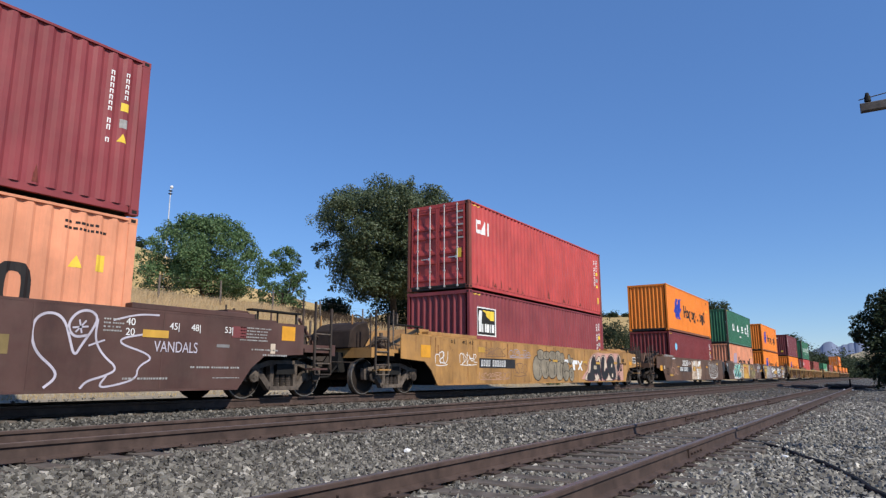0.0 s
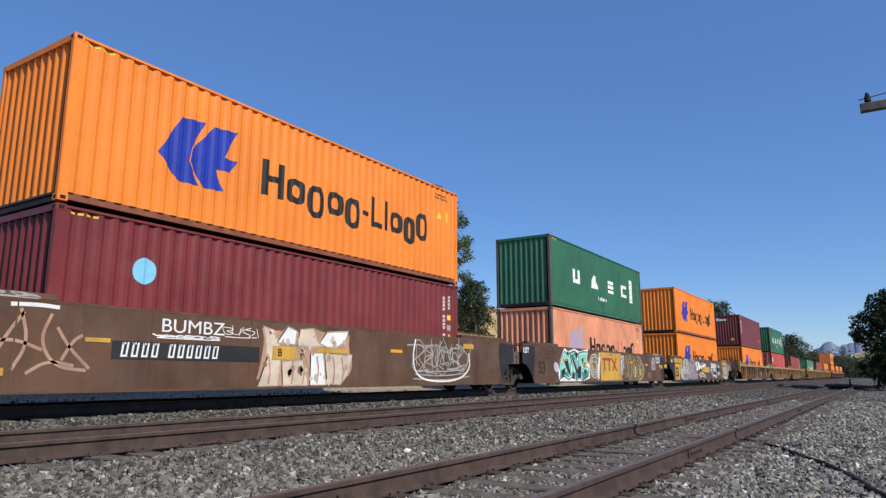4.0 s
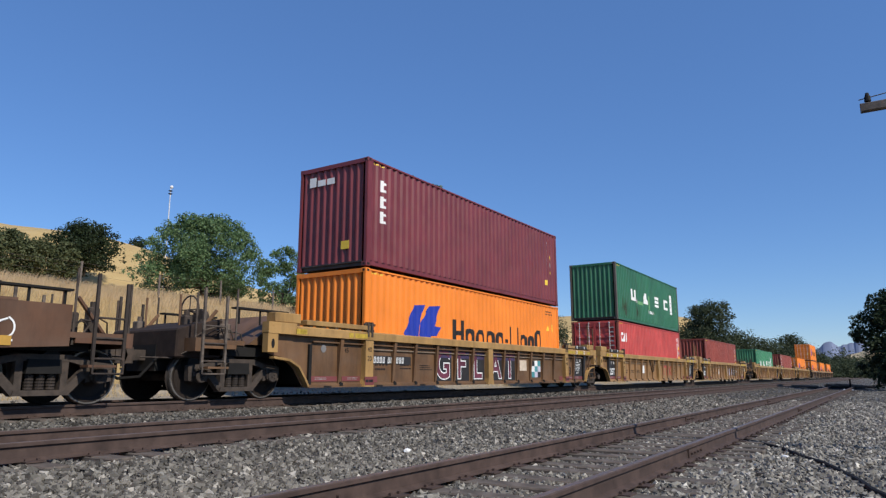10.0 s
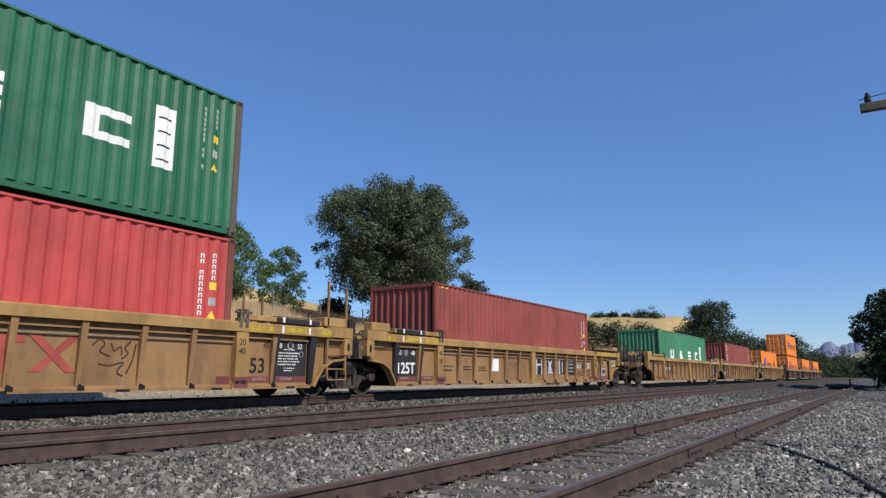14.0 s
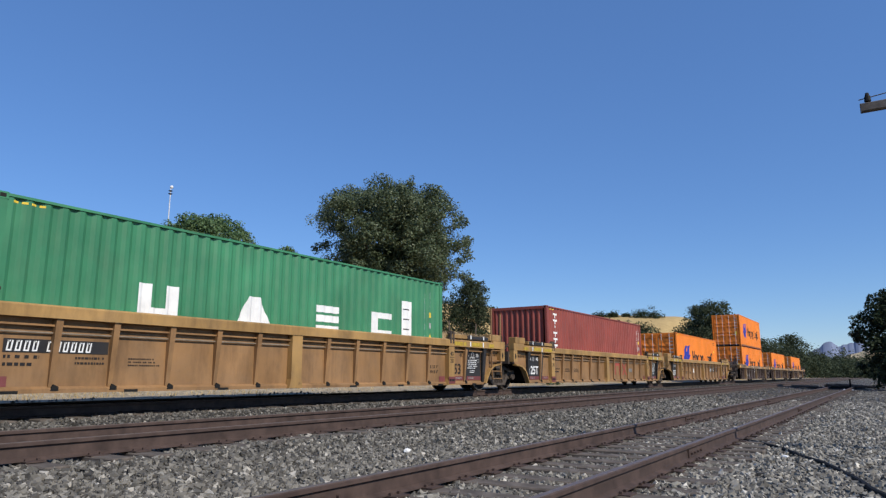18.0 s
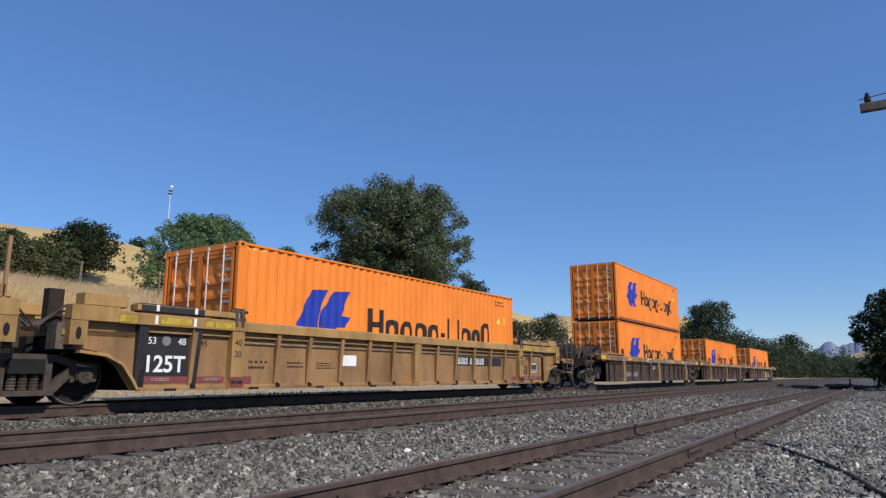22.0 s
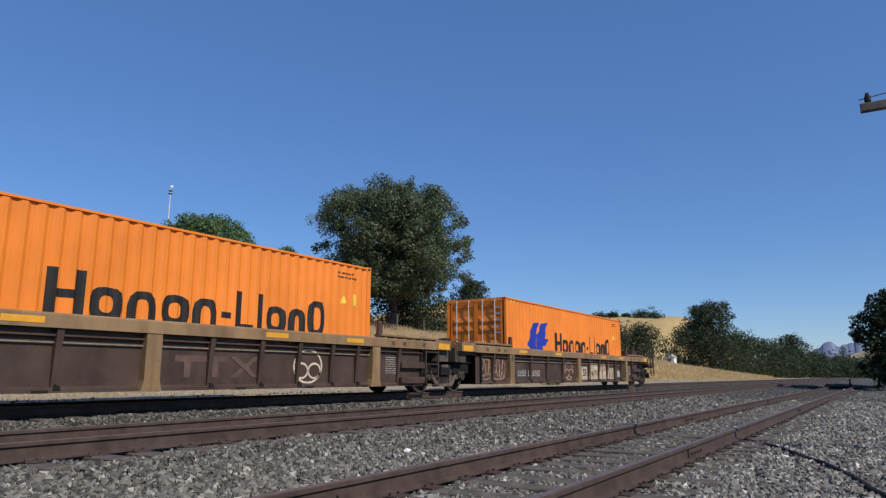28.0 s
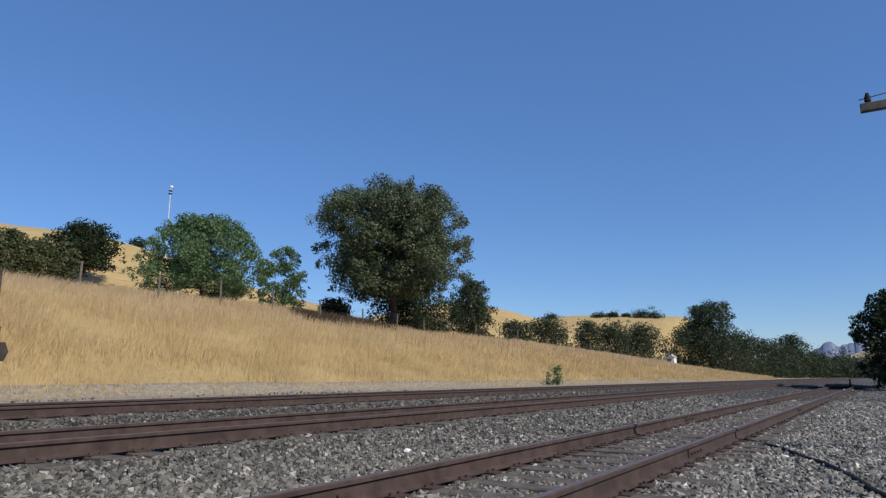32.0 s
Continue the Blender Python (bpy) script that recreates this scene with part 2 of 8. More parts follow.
def land(x, y):
    """Height of the natural ground."""
    if y < 14.6:
        return -0.70
    base = lerp(y, [(14.6, -0.70), (15.2, -0.2), (17.6, -0.10)])
    k = lerp(y, [(17.6, 0), (22, 0.40), (27, 0.78), (32, 1.0), (38, 1.0), (60, 0.8)])
    z = base + k * crest(x)
    z += 0.16 * noise.noise((x * 0.2, y * 0.2, 0)) * min(1, max(0, (y - 17) / 4))
    # the bank goes on rising behind the oak
    z += lerp(y, [(31.2, 0), (33, 0.4), (36, 1.05), (40, 1.6), (48, 1.2), (64, 0)]) * lerp(x, [(12, 0), (26, 0.7), (37, 1), (40, 1), (43.5, 0.4), (47, 0)])
    far = min(1, max(0, (y - 45) / 60))
    far = far * far * (3 - 2 * far)
    z += far * (hill(x, y, 41, 197, 40, 135, 31.5, 0.21) + hill(x, y, 95, 80, 15, 18, 5.0) + hill(x, y, 212, 133, 62, 64, 26.5, 0.56)
                + hill(x, y, 426, 146, 95, 100, 36.5, 0.33, 4) + hill(x, y, 700, 330, 200, 160, 44, 0.5))
    z += far * 0.8 * noise.noise((x * 0.03, y * 0.03, 3))
    return z


def spaced(a, b, n, power=1.0):
    return [a + (b - a) * (i / n) ** power for i in range(n + 1)]


def build_ground():
    xs = sorted(set([-3000, -1500, -700, -350] + spaced(-200, -20, 18) + spaced(-20, 130, 75) + spaced(130, 400, 45) + spaced(400, 1200, 40) + [1600, 2400, 4000]))
    ys = sorted(set([-3000, -1500, -700, -300, -120, -40, 0, 8, 14.6, 15.2] + spaced(16, 40, 30) + spaced(40, 130, 36) + spaced(130, 500, 50) + [620, 800, 1200, 2000, 4000]))
    verts = [(x, y, land(x, y)) for y in ys for x in xs]
    w = len(xs)
    faces = [(j * w + i, j * w + i + 1, (j + 1) * w + i + 1, (j + 1) * w + i) for j in range(len(ys) - 1) for i in range(w - 1)]
    me = raw("ground", verts, faces, M["dry"])
    me.shade_smooth()
    tagged(new("ground", me), "dry golden grassland rising to a bank and rolling hills", "ground", kind="structure")


def ballast_z(y):
    """Height of the ballast, across the tracks."""
    return lerp(y, [(-14, -0.56), (-3, -0.54), (0.8, -0.53), (1.5, -0.515), (4.0, -0.515), (5.2, -0.47), (6.1, -0.352), (9.0, -0.352), (9.7, -0.37), (10.6, -0.215), (13.5, -0.215), (14.6, -0.30), (16.8, -0.16)])


def build_ballast():
    xs = spaced(-220, 0, 30) + spaced(0, 40, 160)[1:] + spaced(40, 420, 120)[1:]
    ys = spaced(-14, 0, 14) + spaced(0, 16.8, 70)[1:]
    verts = []
    for y in ys:
        for x in xs:
            z = ballast_z(y) + 0.022 * noise.noise((x * 1.7, y * 1.7, 1)) + 0.03 * noise.noise((x * 0.4, y * 0.4, 5))
            verts.append((x, y, z))
    w = len(xs)
    faces = [(j * w + i, j * w + i + 1, (j + 1) * w + i + 1, (j + 1) * w + i) for j in range(len(ys) - 1) for i in range(w - 1)]
    me = raw("ballast", verts, faces, M["ballast"])
    me.shade_smooth()
    tagged(new("ballast", me), "bed of crushed grey stone under three tracks", "ballast", kind="structure")


RAIL = [(-0.07, -0.172), (0.07, -0.172), (0.07, -0.16), (0.012, -0.14), (0.010, -0.045), (0.036, -0.034), (0.036, -0.006), (0.028, 0.0),
        (-0.028, 0.0), (-0.036, -0.006), (-0.036, -0.034), (-0.010, -0.045), (-0.012, -0.14), (-0.07, -0.16)]


def build_track(name, y0, z0, x0, x1, label, near, joints):
    road = tagged(new(name), label, "railway track", "tracks", "structure")
    road.location = (0, y0, z0)
    for side in (-1, 1):
        bm = bmesh.new()
        prism(bm, [(side * 0.7525 + a, b) for a, b in RAIL], x0, x1)
        rail = part("rail", bm, M["rail"], road)
        bm = bmesh.new()
        box(bm, x0, x1, side * 0.7525 - 0.026, side * 0.7525 + 0.026, -0.003, 0.003)
        part("running_surface", bm, M["rail_top"], rail)
        for jx in joints[side]:
            bm = bmesh.new()
            for s in (-1, 1):
                box(bm, jx - 0.3, jx + 0.3, side * 0.7525 + s * 0.014, side * 0.7525 + s * 0.030, -0.140, -0.052)
                for i in range(4):
                    rod(bm, (jx - 0.225 + 0.15 * i, side * 0.7525 + s * 0.03, -0.095), (jx - 0.225 + 0.15 * i, side * 0.7525 + s * 0.055, -0.095), 0.014, 6)
            part("joint_bar", bm, M["rail"], rail, "bolted joint bar")
    tie = bmesh.new()
    box(tie, -0.115, 0.115, -1.3, 1.3, -0.36, -0.178)
    bmesh.ops.bevel(tie, geom=tie.edges[:], offset=0.012, segments=1, affect="EDGES")
    tie_mesh = to_mesh("tie", tie, M["tie"])
    plate = bmesh.new()
    for side in (-1, 1):
        box(plate, -0.09, 0.09, side * 0.7525 - 0.17, side * 0.7525 + 0.17, -0.178, -0.166)
        for s in (-1, 1):
            for t in (-1, 1):
                box(plate, t * 0.055 - 0.012, t * 0.055 + 0.012, side * 0.7525 + s * 0.085 - 0.012, side * 0.7525 + s * 0.085 + 0.012, -0.166, -0.145)
    plate_mesh = to_mesh("tie_plate", plate, M["rail"])
    rng = random.Random(name)
    x = x0 + 0.3
    far = bmesh.new()
    while x < x1:
        if near[0] < x < near[1]:
            t = part("tie", tie_mesh, None, road)
            t.location = (x + rng.uniform(-0.04, 0.04), rng.uniform(-0.05, 0.05), rng.uniform(-0.01, 0.006))
            t.rotation_euler = (0, 0, rng.uniform(-0.025, 0.025))
            p = part("tie_plate", plate_mesh, None, t)
            p.matrix_parent_inverse = Matrix.Rotation(-t.rotation_euler.z, 4, "Z")
            p.location = (0, -t.location.y, -t.location.z)
        else:
            box(far, x - 0.115, x + 0.115, -1.3, 1.3, -0.36, -0.178)
        x += 0.535
    tagged(part("ties_beyond", far, M["tie"], road), kind="stuff")


def build_verge():
    """Pale stony strip between the ballast and the grass."""
    xs = spaced(-120, 0, 20) + spaced(0, 60, 160)[1:] + spaced(60, 400, 90)[1:]
    ys = spaced(14.3, 18.6, 17)
    verts = []
    for y in ys:
        for x in xs:
            edge = -0.12 if y < 14.5 or y > 18.45 else 0.03
            verts.append((x, y, max(ballast_z(y) if y < 16.8 else -9, land(x, y)) + edge + 0.02 * noise.noise((x * 1.1, y * 1.1, 8))))
    w = len(xs)
    faces = [(j * w + i, j * w + i + 1, (j + 1) * w + i + 1, (j + 1) * w + i) for j in range(len(ys) - 1) for i in range(w - 1)]
    me = raw("verge", verts, faces, M["verge"])
    me.shade_smooth()
    tagged(new("verge", me), "pale stony verge between track and grass", "verge", kind="structure")


build_ground()
build_ballast()
build_verge()
JOINTS = {-1: [], 1: []}
build_track("track_1", TRAIN_Y, TRAIN_Z, -220, 420, "main line track under the train, rusty brown rails", (2, 45), JOINTS)
build_track("track_2", MAIN_Y, MAIN_Z, -220, 420, "second main line track with rusty brown rails", (1, 45), JOINTS)
build_track("track_3", SIDING_Y, SIDING_Z, -60, 60, "old siding with rusty jointed rails and sunken ties", (0, 30), {-1: [8.35, 20.0, 32], 1: [3.66, 14.6, 26]})
# ---- the train ----
def run(t):
    """How far the train has come by t seconds."""
    return 9.252 * t - 0.00893 * t * t - 0.0001428 * t ** 3


MOVING, ROLLING = [], []
CL, CW, CH = 12.192, 2.438, 2.896
LOW_Z, HIGH_Z = 0.294, 3.242
X0, X1, Y0, Y1 = -CL / 2, CL / 2, -CW / 2, CW / 2
PA, PB, PD = X0 + 0.17, X1 - 0.17, 0.038          # the corrugated part of a side, and its depth
PN = round((PB - PA) / 0.278)
PP = (PB - PA) / PN


def cached(store, key, make):
    if key not in store:
        store[key] = make()
    return store[key]


MESHES = {}


def text_mesh(body, size, material, depth=0.003, bold=0.0):
    cu = bpy.data.curves.new("lettering", "FONT")
    cu.body, cu.size, cu.align_x, cu.align_y, cu.extrude, cu.offset = body, size, "CENTER", "CENTER", depth, bold
    ob = bpy.data.objects.new("lettering", cu)
    scene.collection.objects.link(ob)
    me = bpy.data.meshes.new_from_object(ob.evaluated_get(bpy.context.evaluated_depsgraph_get()))
    bpy.data.objects.remove(ob)
    me.materials.clear()
    me.materials.append(material)
    return me


def write(name, body, x, y, z, size, material, parent, bold=0.0, label="", stretch=1.0):
    """Lettering on a side that faces -y."""
    me = cached(MESHES, ("text", body, size, material.name, bold), lambda: text_mesh(body, size, material, 0.003, bold))
    ob = part(name, me, None, parent, label)
    ob.matrix_local = Matrix.Translation((x, y, z)) @ pose(0, 0, 0, 90) @ Matrix.Diagonal((stretch, 1, 1, 1))
    return ob


def corrugated(a, b, z0, z1, pitch=0.278, depth=0.032, flat=0.27):
    """A corrugated sheet along x, its outer flats at y = 0 and its inner ones at y = depth."""
    n = max(1, round((b - a) / pitch))
    p = (b - a) / n
    prof = []
    for i in range(n):
        s = a + i * p
        prof += [(s, 0), (s + flat * p, 0), (s + 0.50 * p, depth), (s + (0.50 + flat) * p, depth)]
    prof.append((b, 0))
    bm = bmesh.new()
    lo = [bm.verts.new((x, y, z0)) for x, y in prof]
    hi = [bm.verts.new((x, y, z1)) for x, y in prof]
    for i in range(len(prof) - 1):
        bm.faces.new((lo[i], lo[i + 1], hi[i + 1], hi[i]))
    return bm


def frame_bars(bm, boxes):
    for b in boxes:
        box(bm, *b)


def container_meshes(paint_mat, post_mat):
    """Meshes of one container, shared by all of that colour."""
    d = {}
    d["side_panel"] = to_mesh("side_panel", corrugated(PA, PB, 0.16, CH - 0.045, 0.278, PD), paint_mat)
    d["end_panel"] = to_mesh("end_panel", corrugated(-1.06, 1.06, 0.14, CH - 0.10, 0.235, 0.062, 0.17), paint_mat)
    bm = bmesh.new()
    frame_bars(bm, [(X0, X0 + 0.17, -0.0, 0.10, 0, CH)])
    bmesh.ops.bevel(bm, geom=bm.edges[:], offset=0.012, segments=2, affect="EDGES")
    d["corner_post"] = to_mesh("corner_post", bm, post_mat)
    bm = bmesh.new()
    box(bm, X0 + 0.17, X1 - 0.17, -0.002, 0.065, CH - 0.055, CH - 0.012)
    d["top_rail"] = to_mesh("top_rail", bm, paint_mat)
    bm = bmesh.new()
    slab(bm, [(X0 + 0.17, 0.035), (X1 - 0.17, 0.035), (X1 - 0.17, 0.165), (X0 + 0.17, 0.165)], 0.045, 0.09)
    box(bm, X0 + 0.17, X1 - 0.17, 0.012, 0.044, 0.035, 0.05)
    d["bottom_rail"] = to_mesh("bottom_rail", bm, M["rail_brown"] if paint_mat == M["orange"] else paint_mat)
    bm = bmesh.new()
    box(bm, -0.089, 0.089, -0.081, 0.081, -0.059, 0.059)
    bmesh.ops.bevel(bm, geom=bm.edges[:], offset=0.008, segments=1, affect="EDGES")
    d["corner_casting"] = to_mesh("corner_casting", bm, post_mat)
    bm = bmesh.new()
    box(bm, -0.045, 0.045, -0.0825, 0.0825, -0.03, 0.03)
    box(bm, -0.0905, 0.0905, -0.035, 0.035, -0.03, 0.03)
    d["casting_hole"] = to_mesh("casting_hole", bm, M["black"])
    bm = bmesh.new()
    n = 38
    for i in range(n):
        s = X0 + 0.1 + (CL - 0.2) * i / n
        box(bm, s, s + (CL - 0.2) / n * 0.55, Y0 + 0.12, Y1 - 0.12, CH - 0.03, CH - 0.008)
    box(bm, X0 + 0.02, X1 - 0.02, Y0 + 0.06, Y1 - 0.06, CH - 0.045, CH - 0.028)
    d["roof"] = to_mesh("roof", bm, paint_mat)
    bm = bmesh.new()
    box(bm, X0 + 0.1, X1 - 0.1, Y0 + 0.11, Y1 - 0.11, 0.05, 0.12)
    d["floor"] = to_mesh("floor", bm, M["black"])
    # head and sill of an end
    bm = bmesh.new()
    box(bm, 0.0, 0.08, -1.08, 1.08, CH - 0.12, CH - 0.006)
    d["end_header"] = to_mesh("end_header", bm, paint_mat)
    # end sill coloured dark to paint in the shade under the container
    bm = bmesh.new()
    box(bm, 0.05, 0.10, -1.08, 1.08, 0.02, 0.11)
    box(bm, 0.0, 0.10, -1.08, 1.08, 0.112, 0.15)
    d["end_sill"] = to_mesh("end_sill", bm, M["sill_shade"])
    # one door leaf, facing -x, hinged towards -y: a frame round a pressed panel
    bm = bmesh.new()
    pts = [(0.056, 0.15), (0.0, 0.15), (0.0, 0.24), (0.046, 0.25)]
    for k in range(3):
        z = 0.30 + k * 0.86
        for zz in (z, z + 0.56):
            pts += [(0.046, zz), (0.010, zz + 0.03), (0.010, zz + 0.09), (0.046, zz + 0.24)]
    slab(bm, pts + [(0.046, CH - 0.215), (0.0, CH - 0.205), (0.0, CH - 0.12), (0.056, CH - 0.12)], 0.06, 1.0)
    d["door"] = to_mesh("door", bm, paint_mat)
    bm = bmesh.new()
    box(bm, -0.002, 0.052, 0.0, 0.072, 0.148, CH - 0.118)
    d["stile"] = to_mesh("stile", bm, paint_mat)
    bm = bmesh.new()
    rod(bm, (-0.03, 0, 0.06), (-0.03, 0, CH - 0.05), 0.017, 8)
    for z in (0.10, 0.62, 1.35, 2.1, CH - 0.1):
        box(bm, -0.05, 0.004, -0.03, 0.03, z - 0.02, z + 0.02)
    d["lock_rod"] = to_mesh("lock_rod", bm, M["galv"])
    bm = bmesh.new()
    box(bm, -0.055, -0.04, -0.30, 0.02, 1.03, 1.055)
    box(bm, -0.05, 0.0, -0.30, -0.26, 1.0, 1.08)
    d["door_handle"] = to_mesh("door_handle", bm, M["galv"])
    return d


def put(name, me, parent, m, label=""):
    ob = part(name, me, None, parent, label)
    ob.matrix_local = m
    return ob


TURN = pose(0, 0, 0, 0, 0, 180)


def container(unit_x, z, color, post, doors, label, deco):
    box_thing = tagged(new("shipping_container"), label, "shipping container", "containers on the train")
    d = cached(MESHES, ("container", color, post), lambda: container_meshes(M[color], M[post]))
    I = Matrix.Identity(4)
    for turn in (I, TURN):
        put("side_panel", d["side_panel"], box_thing, turn @ pose(0, Y0 + 0.014, 0))
        put("top_rail", d["top_rail"], box_thing, turn @ pose(0, Y0, 0))
        put("bottom_rail", d["bottom_rail"], box_thing, turn @ pose(0, Y0, 0))
        mirror = turn @ pose(0, Y0, 0)
        put("corner_post", d["corner_post"], box_thing, mirror)
        put("corner_post", d["corner_post"], box_thing, mirror @ pose(CL - 0.17, 0, 0))
    put("roof", d["roof"], box_thing, I)
    put("floor", d["floor"], box_thing, I)
    for sx in (-1, 1):
        for sy in (-1, 1):
            for zz in (0.057, CH - 0.055):
                cast = put("corner_casting", d["corner_casting"], box_thing, pose(sx * (CL / 2 - 0.086), sy * (CW / 2 - 0.077), zz))
                if sy < 0:
                    put("casting_hole", d["casting_hole"], cast, Matrix.Identity(4))
        m = pose(X0, 0, 0) if sx < 0 else TURN @ pose(X0, 0, 0)
        put("end_header", d["end_header"], box_thing, m)
        put("end_sill", d["end_sill"], box_thing, m)
        if (sx < 0) == doors:
            for sy in (-1, 1):
                leaf = put("door", d["door"], box_thing, m @ (pose(0.01, -1.06, 0) if sy < 0 else pose(0.01, 0.005, 0)))
                put("stile", d["stile"], leaf, Matrix.Identity(4))
                put("stile", d["stile"], leaf, pose(0, 0.983, 0))
                for k, yy in enumerate((0.28, 0.78)):
                    put("lock_rod", d["lock_rod"], leaf, pose(0, yy, 0), "galvanised lock rod")
                put("door_handle", d["door_handle"], leaf, pose(0, 0.60, 0))
        else:
            put("end_panel", d["end_panel"], box_thing, m @ pose(0.02, 0, 0, 0, 0, -90))
    deco(box_thing)
    for k in range(4):
        bars("hazard_dash", [(X0 + 0.25 + 0.13 * k, X0 + 0.33 + 0.13 * k, 2.765, 2.80)], M["yellow"], box_thing)
    if doors:
        bm = bmesh.new()
        box(bm, X0 - 0.002, X0 + 0.003, -0.92, -0.72, 1.02, 1.32)
        part("door_plate", bm, M["yellow"], box_thing, "yellow plate on the door")
        bm = bmesh.new()
        for k in range(5):
            box(bm, X0 - 0.002, X0 + 0.003, -1.0 + 0.02 * (k % 2), -0.74, 2.52 - 0.22 * k, 2.58 - 0.22 * k)
        tagged(part("door_print", bm, M["print"], box_thing), kind="stuff")
    box_thing.location = (unit_x, TRAIN_Y, z)
    MOVING.append((box_thing, unit_x, z))
    return box_thing


FACE = Y0 + 0.006                     # just proud of the corrugated side


def ripple(x):
    """How far the corrugated side lies behind its outer flats at x."""
    if x <= PA or x >= PB:
        return 0.0
    u = ((x - PA) / PP) % 1.0
    return PD * lerp(u, [(0, 0), (0.27, 0), (0.50, 1), (0.77, 1), (1.0, 0)])


def painted(outline, lift):
    """A painted shape that follows the corrugations of a side."""
    bm = bmesh.new()
    bm.faces.new([bm.verts.new((x, 0, z)) for x, z in outline])
    bm.normal_update()
    bmesh.ops.triangulate(bm, faces=bm.faces[:])
    lo, hi = min(x for x, z in outline), max(x for x, z in outline)
    k = int((lo - PA) // PP)
    while PA + k * PP < hi:
        for u in (0.0, 0.27, 0.50, 0.77):
            cut = PA + (k + u) * PP
            if lo < cut < hi:
                bmesh.ops.bisect_plane(bm, geom=bm.verts[:] + bm.edges[:] + bm.faces[:], plane_co=(cut, 0, 0), plane_no=(1, 0, 0))
        k += 1
    for v in bm.verts:
        v.co.y = Y0 + 0.0105 + ripple(v.co.x) + lift
    return bm


def face_front(bm):
    """Turns every face of a painted sheet towards -y."""
    for f in bm.faces:
        f.normal_update()
        if f.normal.y > 0:
            f.normal_flip()


def sheet(name, outlines, material, parent, lift, label):
    key = ("sheet", material.name, round(lift, 4), tuple((round(x, 3), round(z, 3)) for o in outlines for x, z in o))
    if key not in MESHES:
        whole = bmesh.new()
        for o in outlines:
            one = painted(o, lift)
            face_front(one)
            tmp = bpy.data.meshes.new("tmp")
            one.to_mesh(tmp)
            one.free()
            whole.from_mesh(tmp)
            bpy.data.meshes.remove(tmp)
        me = bpy.data.meshes.new(name)
        bmesh.ops.remove_doubles(whole, verts=whole.verts[:], dist=1e-4)
        whole.to_mesh(me)
        whole.free()
        me.materials.append(material)
        MESHES[key] = me
    return part(name, MESHES[key], None, parent, label)


def shape(name, outline, material, parent, y=FACE, label="", depth=0.004):
    """A flat painted shape on a side that faces -y; on a container it follows the corrugations."""
    if FACE - 0.02 < y < FACE + 0.001:
        return sheet(name, [outline], material, parent, y - FACE, label)
    bm = bmesh.new()
    slab(bm, outline, y - depth, y)
    return part(name, bm, material, parent, label)


def bars(name, rects, material, parent, y=FACE, label="", lean=0.0):
    if FACE - 0.02 < y < FACE + 0.001:
        return sheet(name, [[(x0, z0), (x1, z0), (x1, z1), (x0, z1)] for x0, x1, z0, z1 in rects], material, parent, y - FACE, label)
    bm = bmesh.new()
    for x0, x1, z0, z1 in rects:
        slab(bm, [(x0, z0), (x1, z0), (x1 + lean * (z1 - z0), z1), (x0 + lean * (z1 - z0), z1)], y - 0.004, y)
    return part(name, bm, material, parent, label)


def tiny_rows(name, x, z, w, h, rows, material, parent, y=FACE, seed=1):
    """Small print that nobody can read, as rows of bars."""
    rng = random.Random(seed)
    rects = []
    for r in range(rows):
        z1 = z + h - r * h / rows
        cx = x
        while cx < x + w * rng.uniform(0.75, 1.0):
            l = rng.uniform(0.25, 0.7) * h / rows
            rects.append((cx, min(x + w, cx + l), z1 - 0.42 * h / rows, z1))
            cx += l + 0.22 * h / rows + (0.4 * h / rows if rng.random() < 0.2 else 0)
    return tagged(bars(name, rects, material, parent, y), kind="stuff")


def end_marks(parent, material, x=5.0, z=1.9, seed=3):
    """Number rows, a warning triangle and a yellow plate near the end of a side."""
    tiny_rows("number_row", x - 0.15, 2.46, 0.72, 0.20, 2, material, parent, seed=seed)
    shape("warning_sign", [(x - 0.02, z), (x + 0.2, z), (x + 0.09, z + 0.2)], M["yellow"], parent)
    shape("plate", [(x + 0.42, z - 0.02), (x + 0.58, z - 0.02), (x + 0.58, z + 0.26), (x + 0.42, z + 0.26)], M["yellow"], parent)


def column_marks(parent, material, x=5.1, seed=4):
    """Upright rows of figures as bars, with the plates and the warning sign under the second."""
    rng = random.Random(seed)
    rects = []
    for k, (z0, z1) in enumerate(((1.2, 2.50), (2.06, 2.54))):
        z = z1
        while z > z0:
            l = rng.uniform(0.07, 0.095)
            a = x + 0.12 + k * 0.28
            rects += [(a, a + 0.02, z - l, z), (a + 0.045, a + 0.065, z - l, z), (a + 0.02, a + 0.045, z - 0.02, z)]
            z -= l + (0.03 if rng.random() < 0.8 else 0.14)
    tagged(bars("number_column", rects, material, parent), kind="stuff")
    a = x + 0.36
    bars("plate", [(a, a + 0.14, 1.82, 1.97)], M["yellow"], parent)
    bars("plate", [(a, a + 0.14, 1.51, 1.67)], M["print"], parent)
    shape("warning_sign", [(a - 0.02, 1.25), (a + 0.16, 1.25), (a + 0.07, 1.41)], M["yellow"], parent)


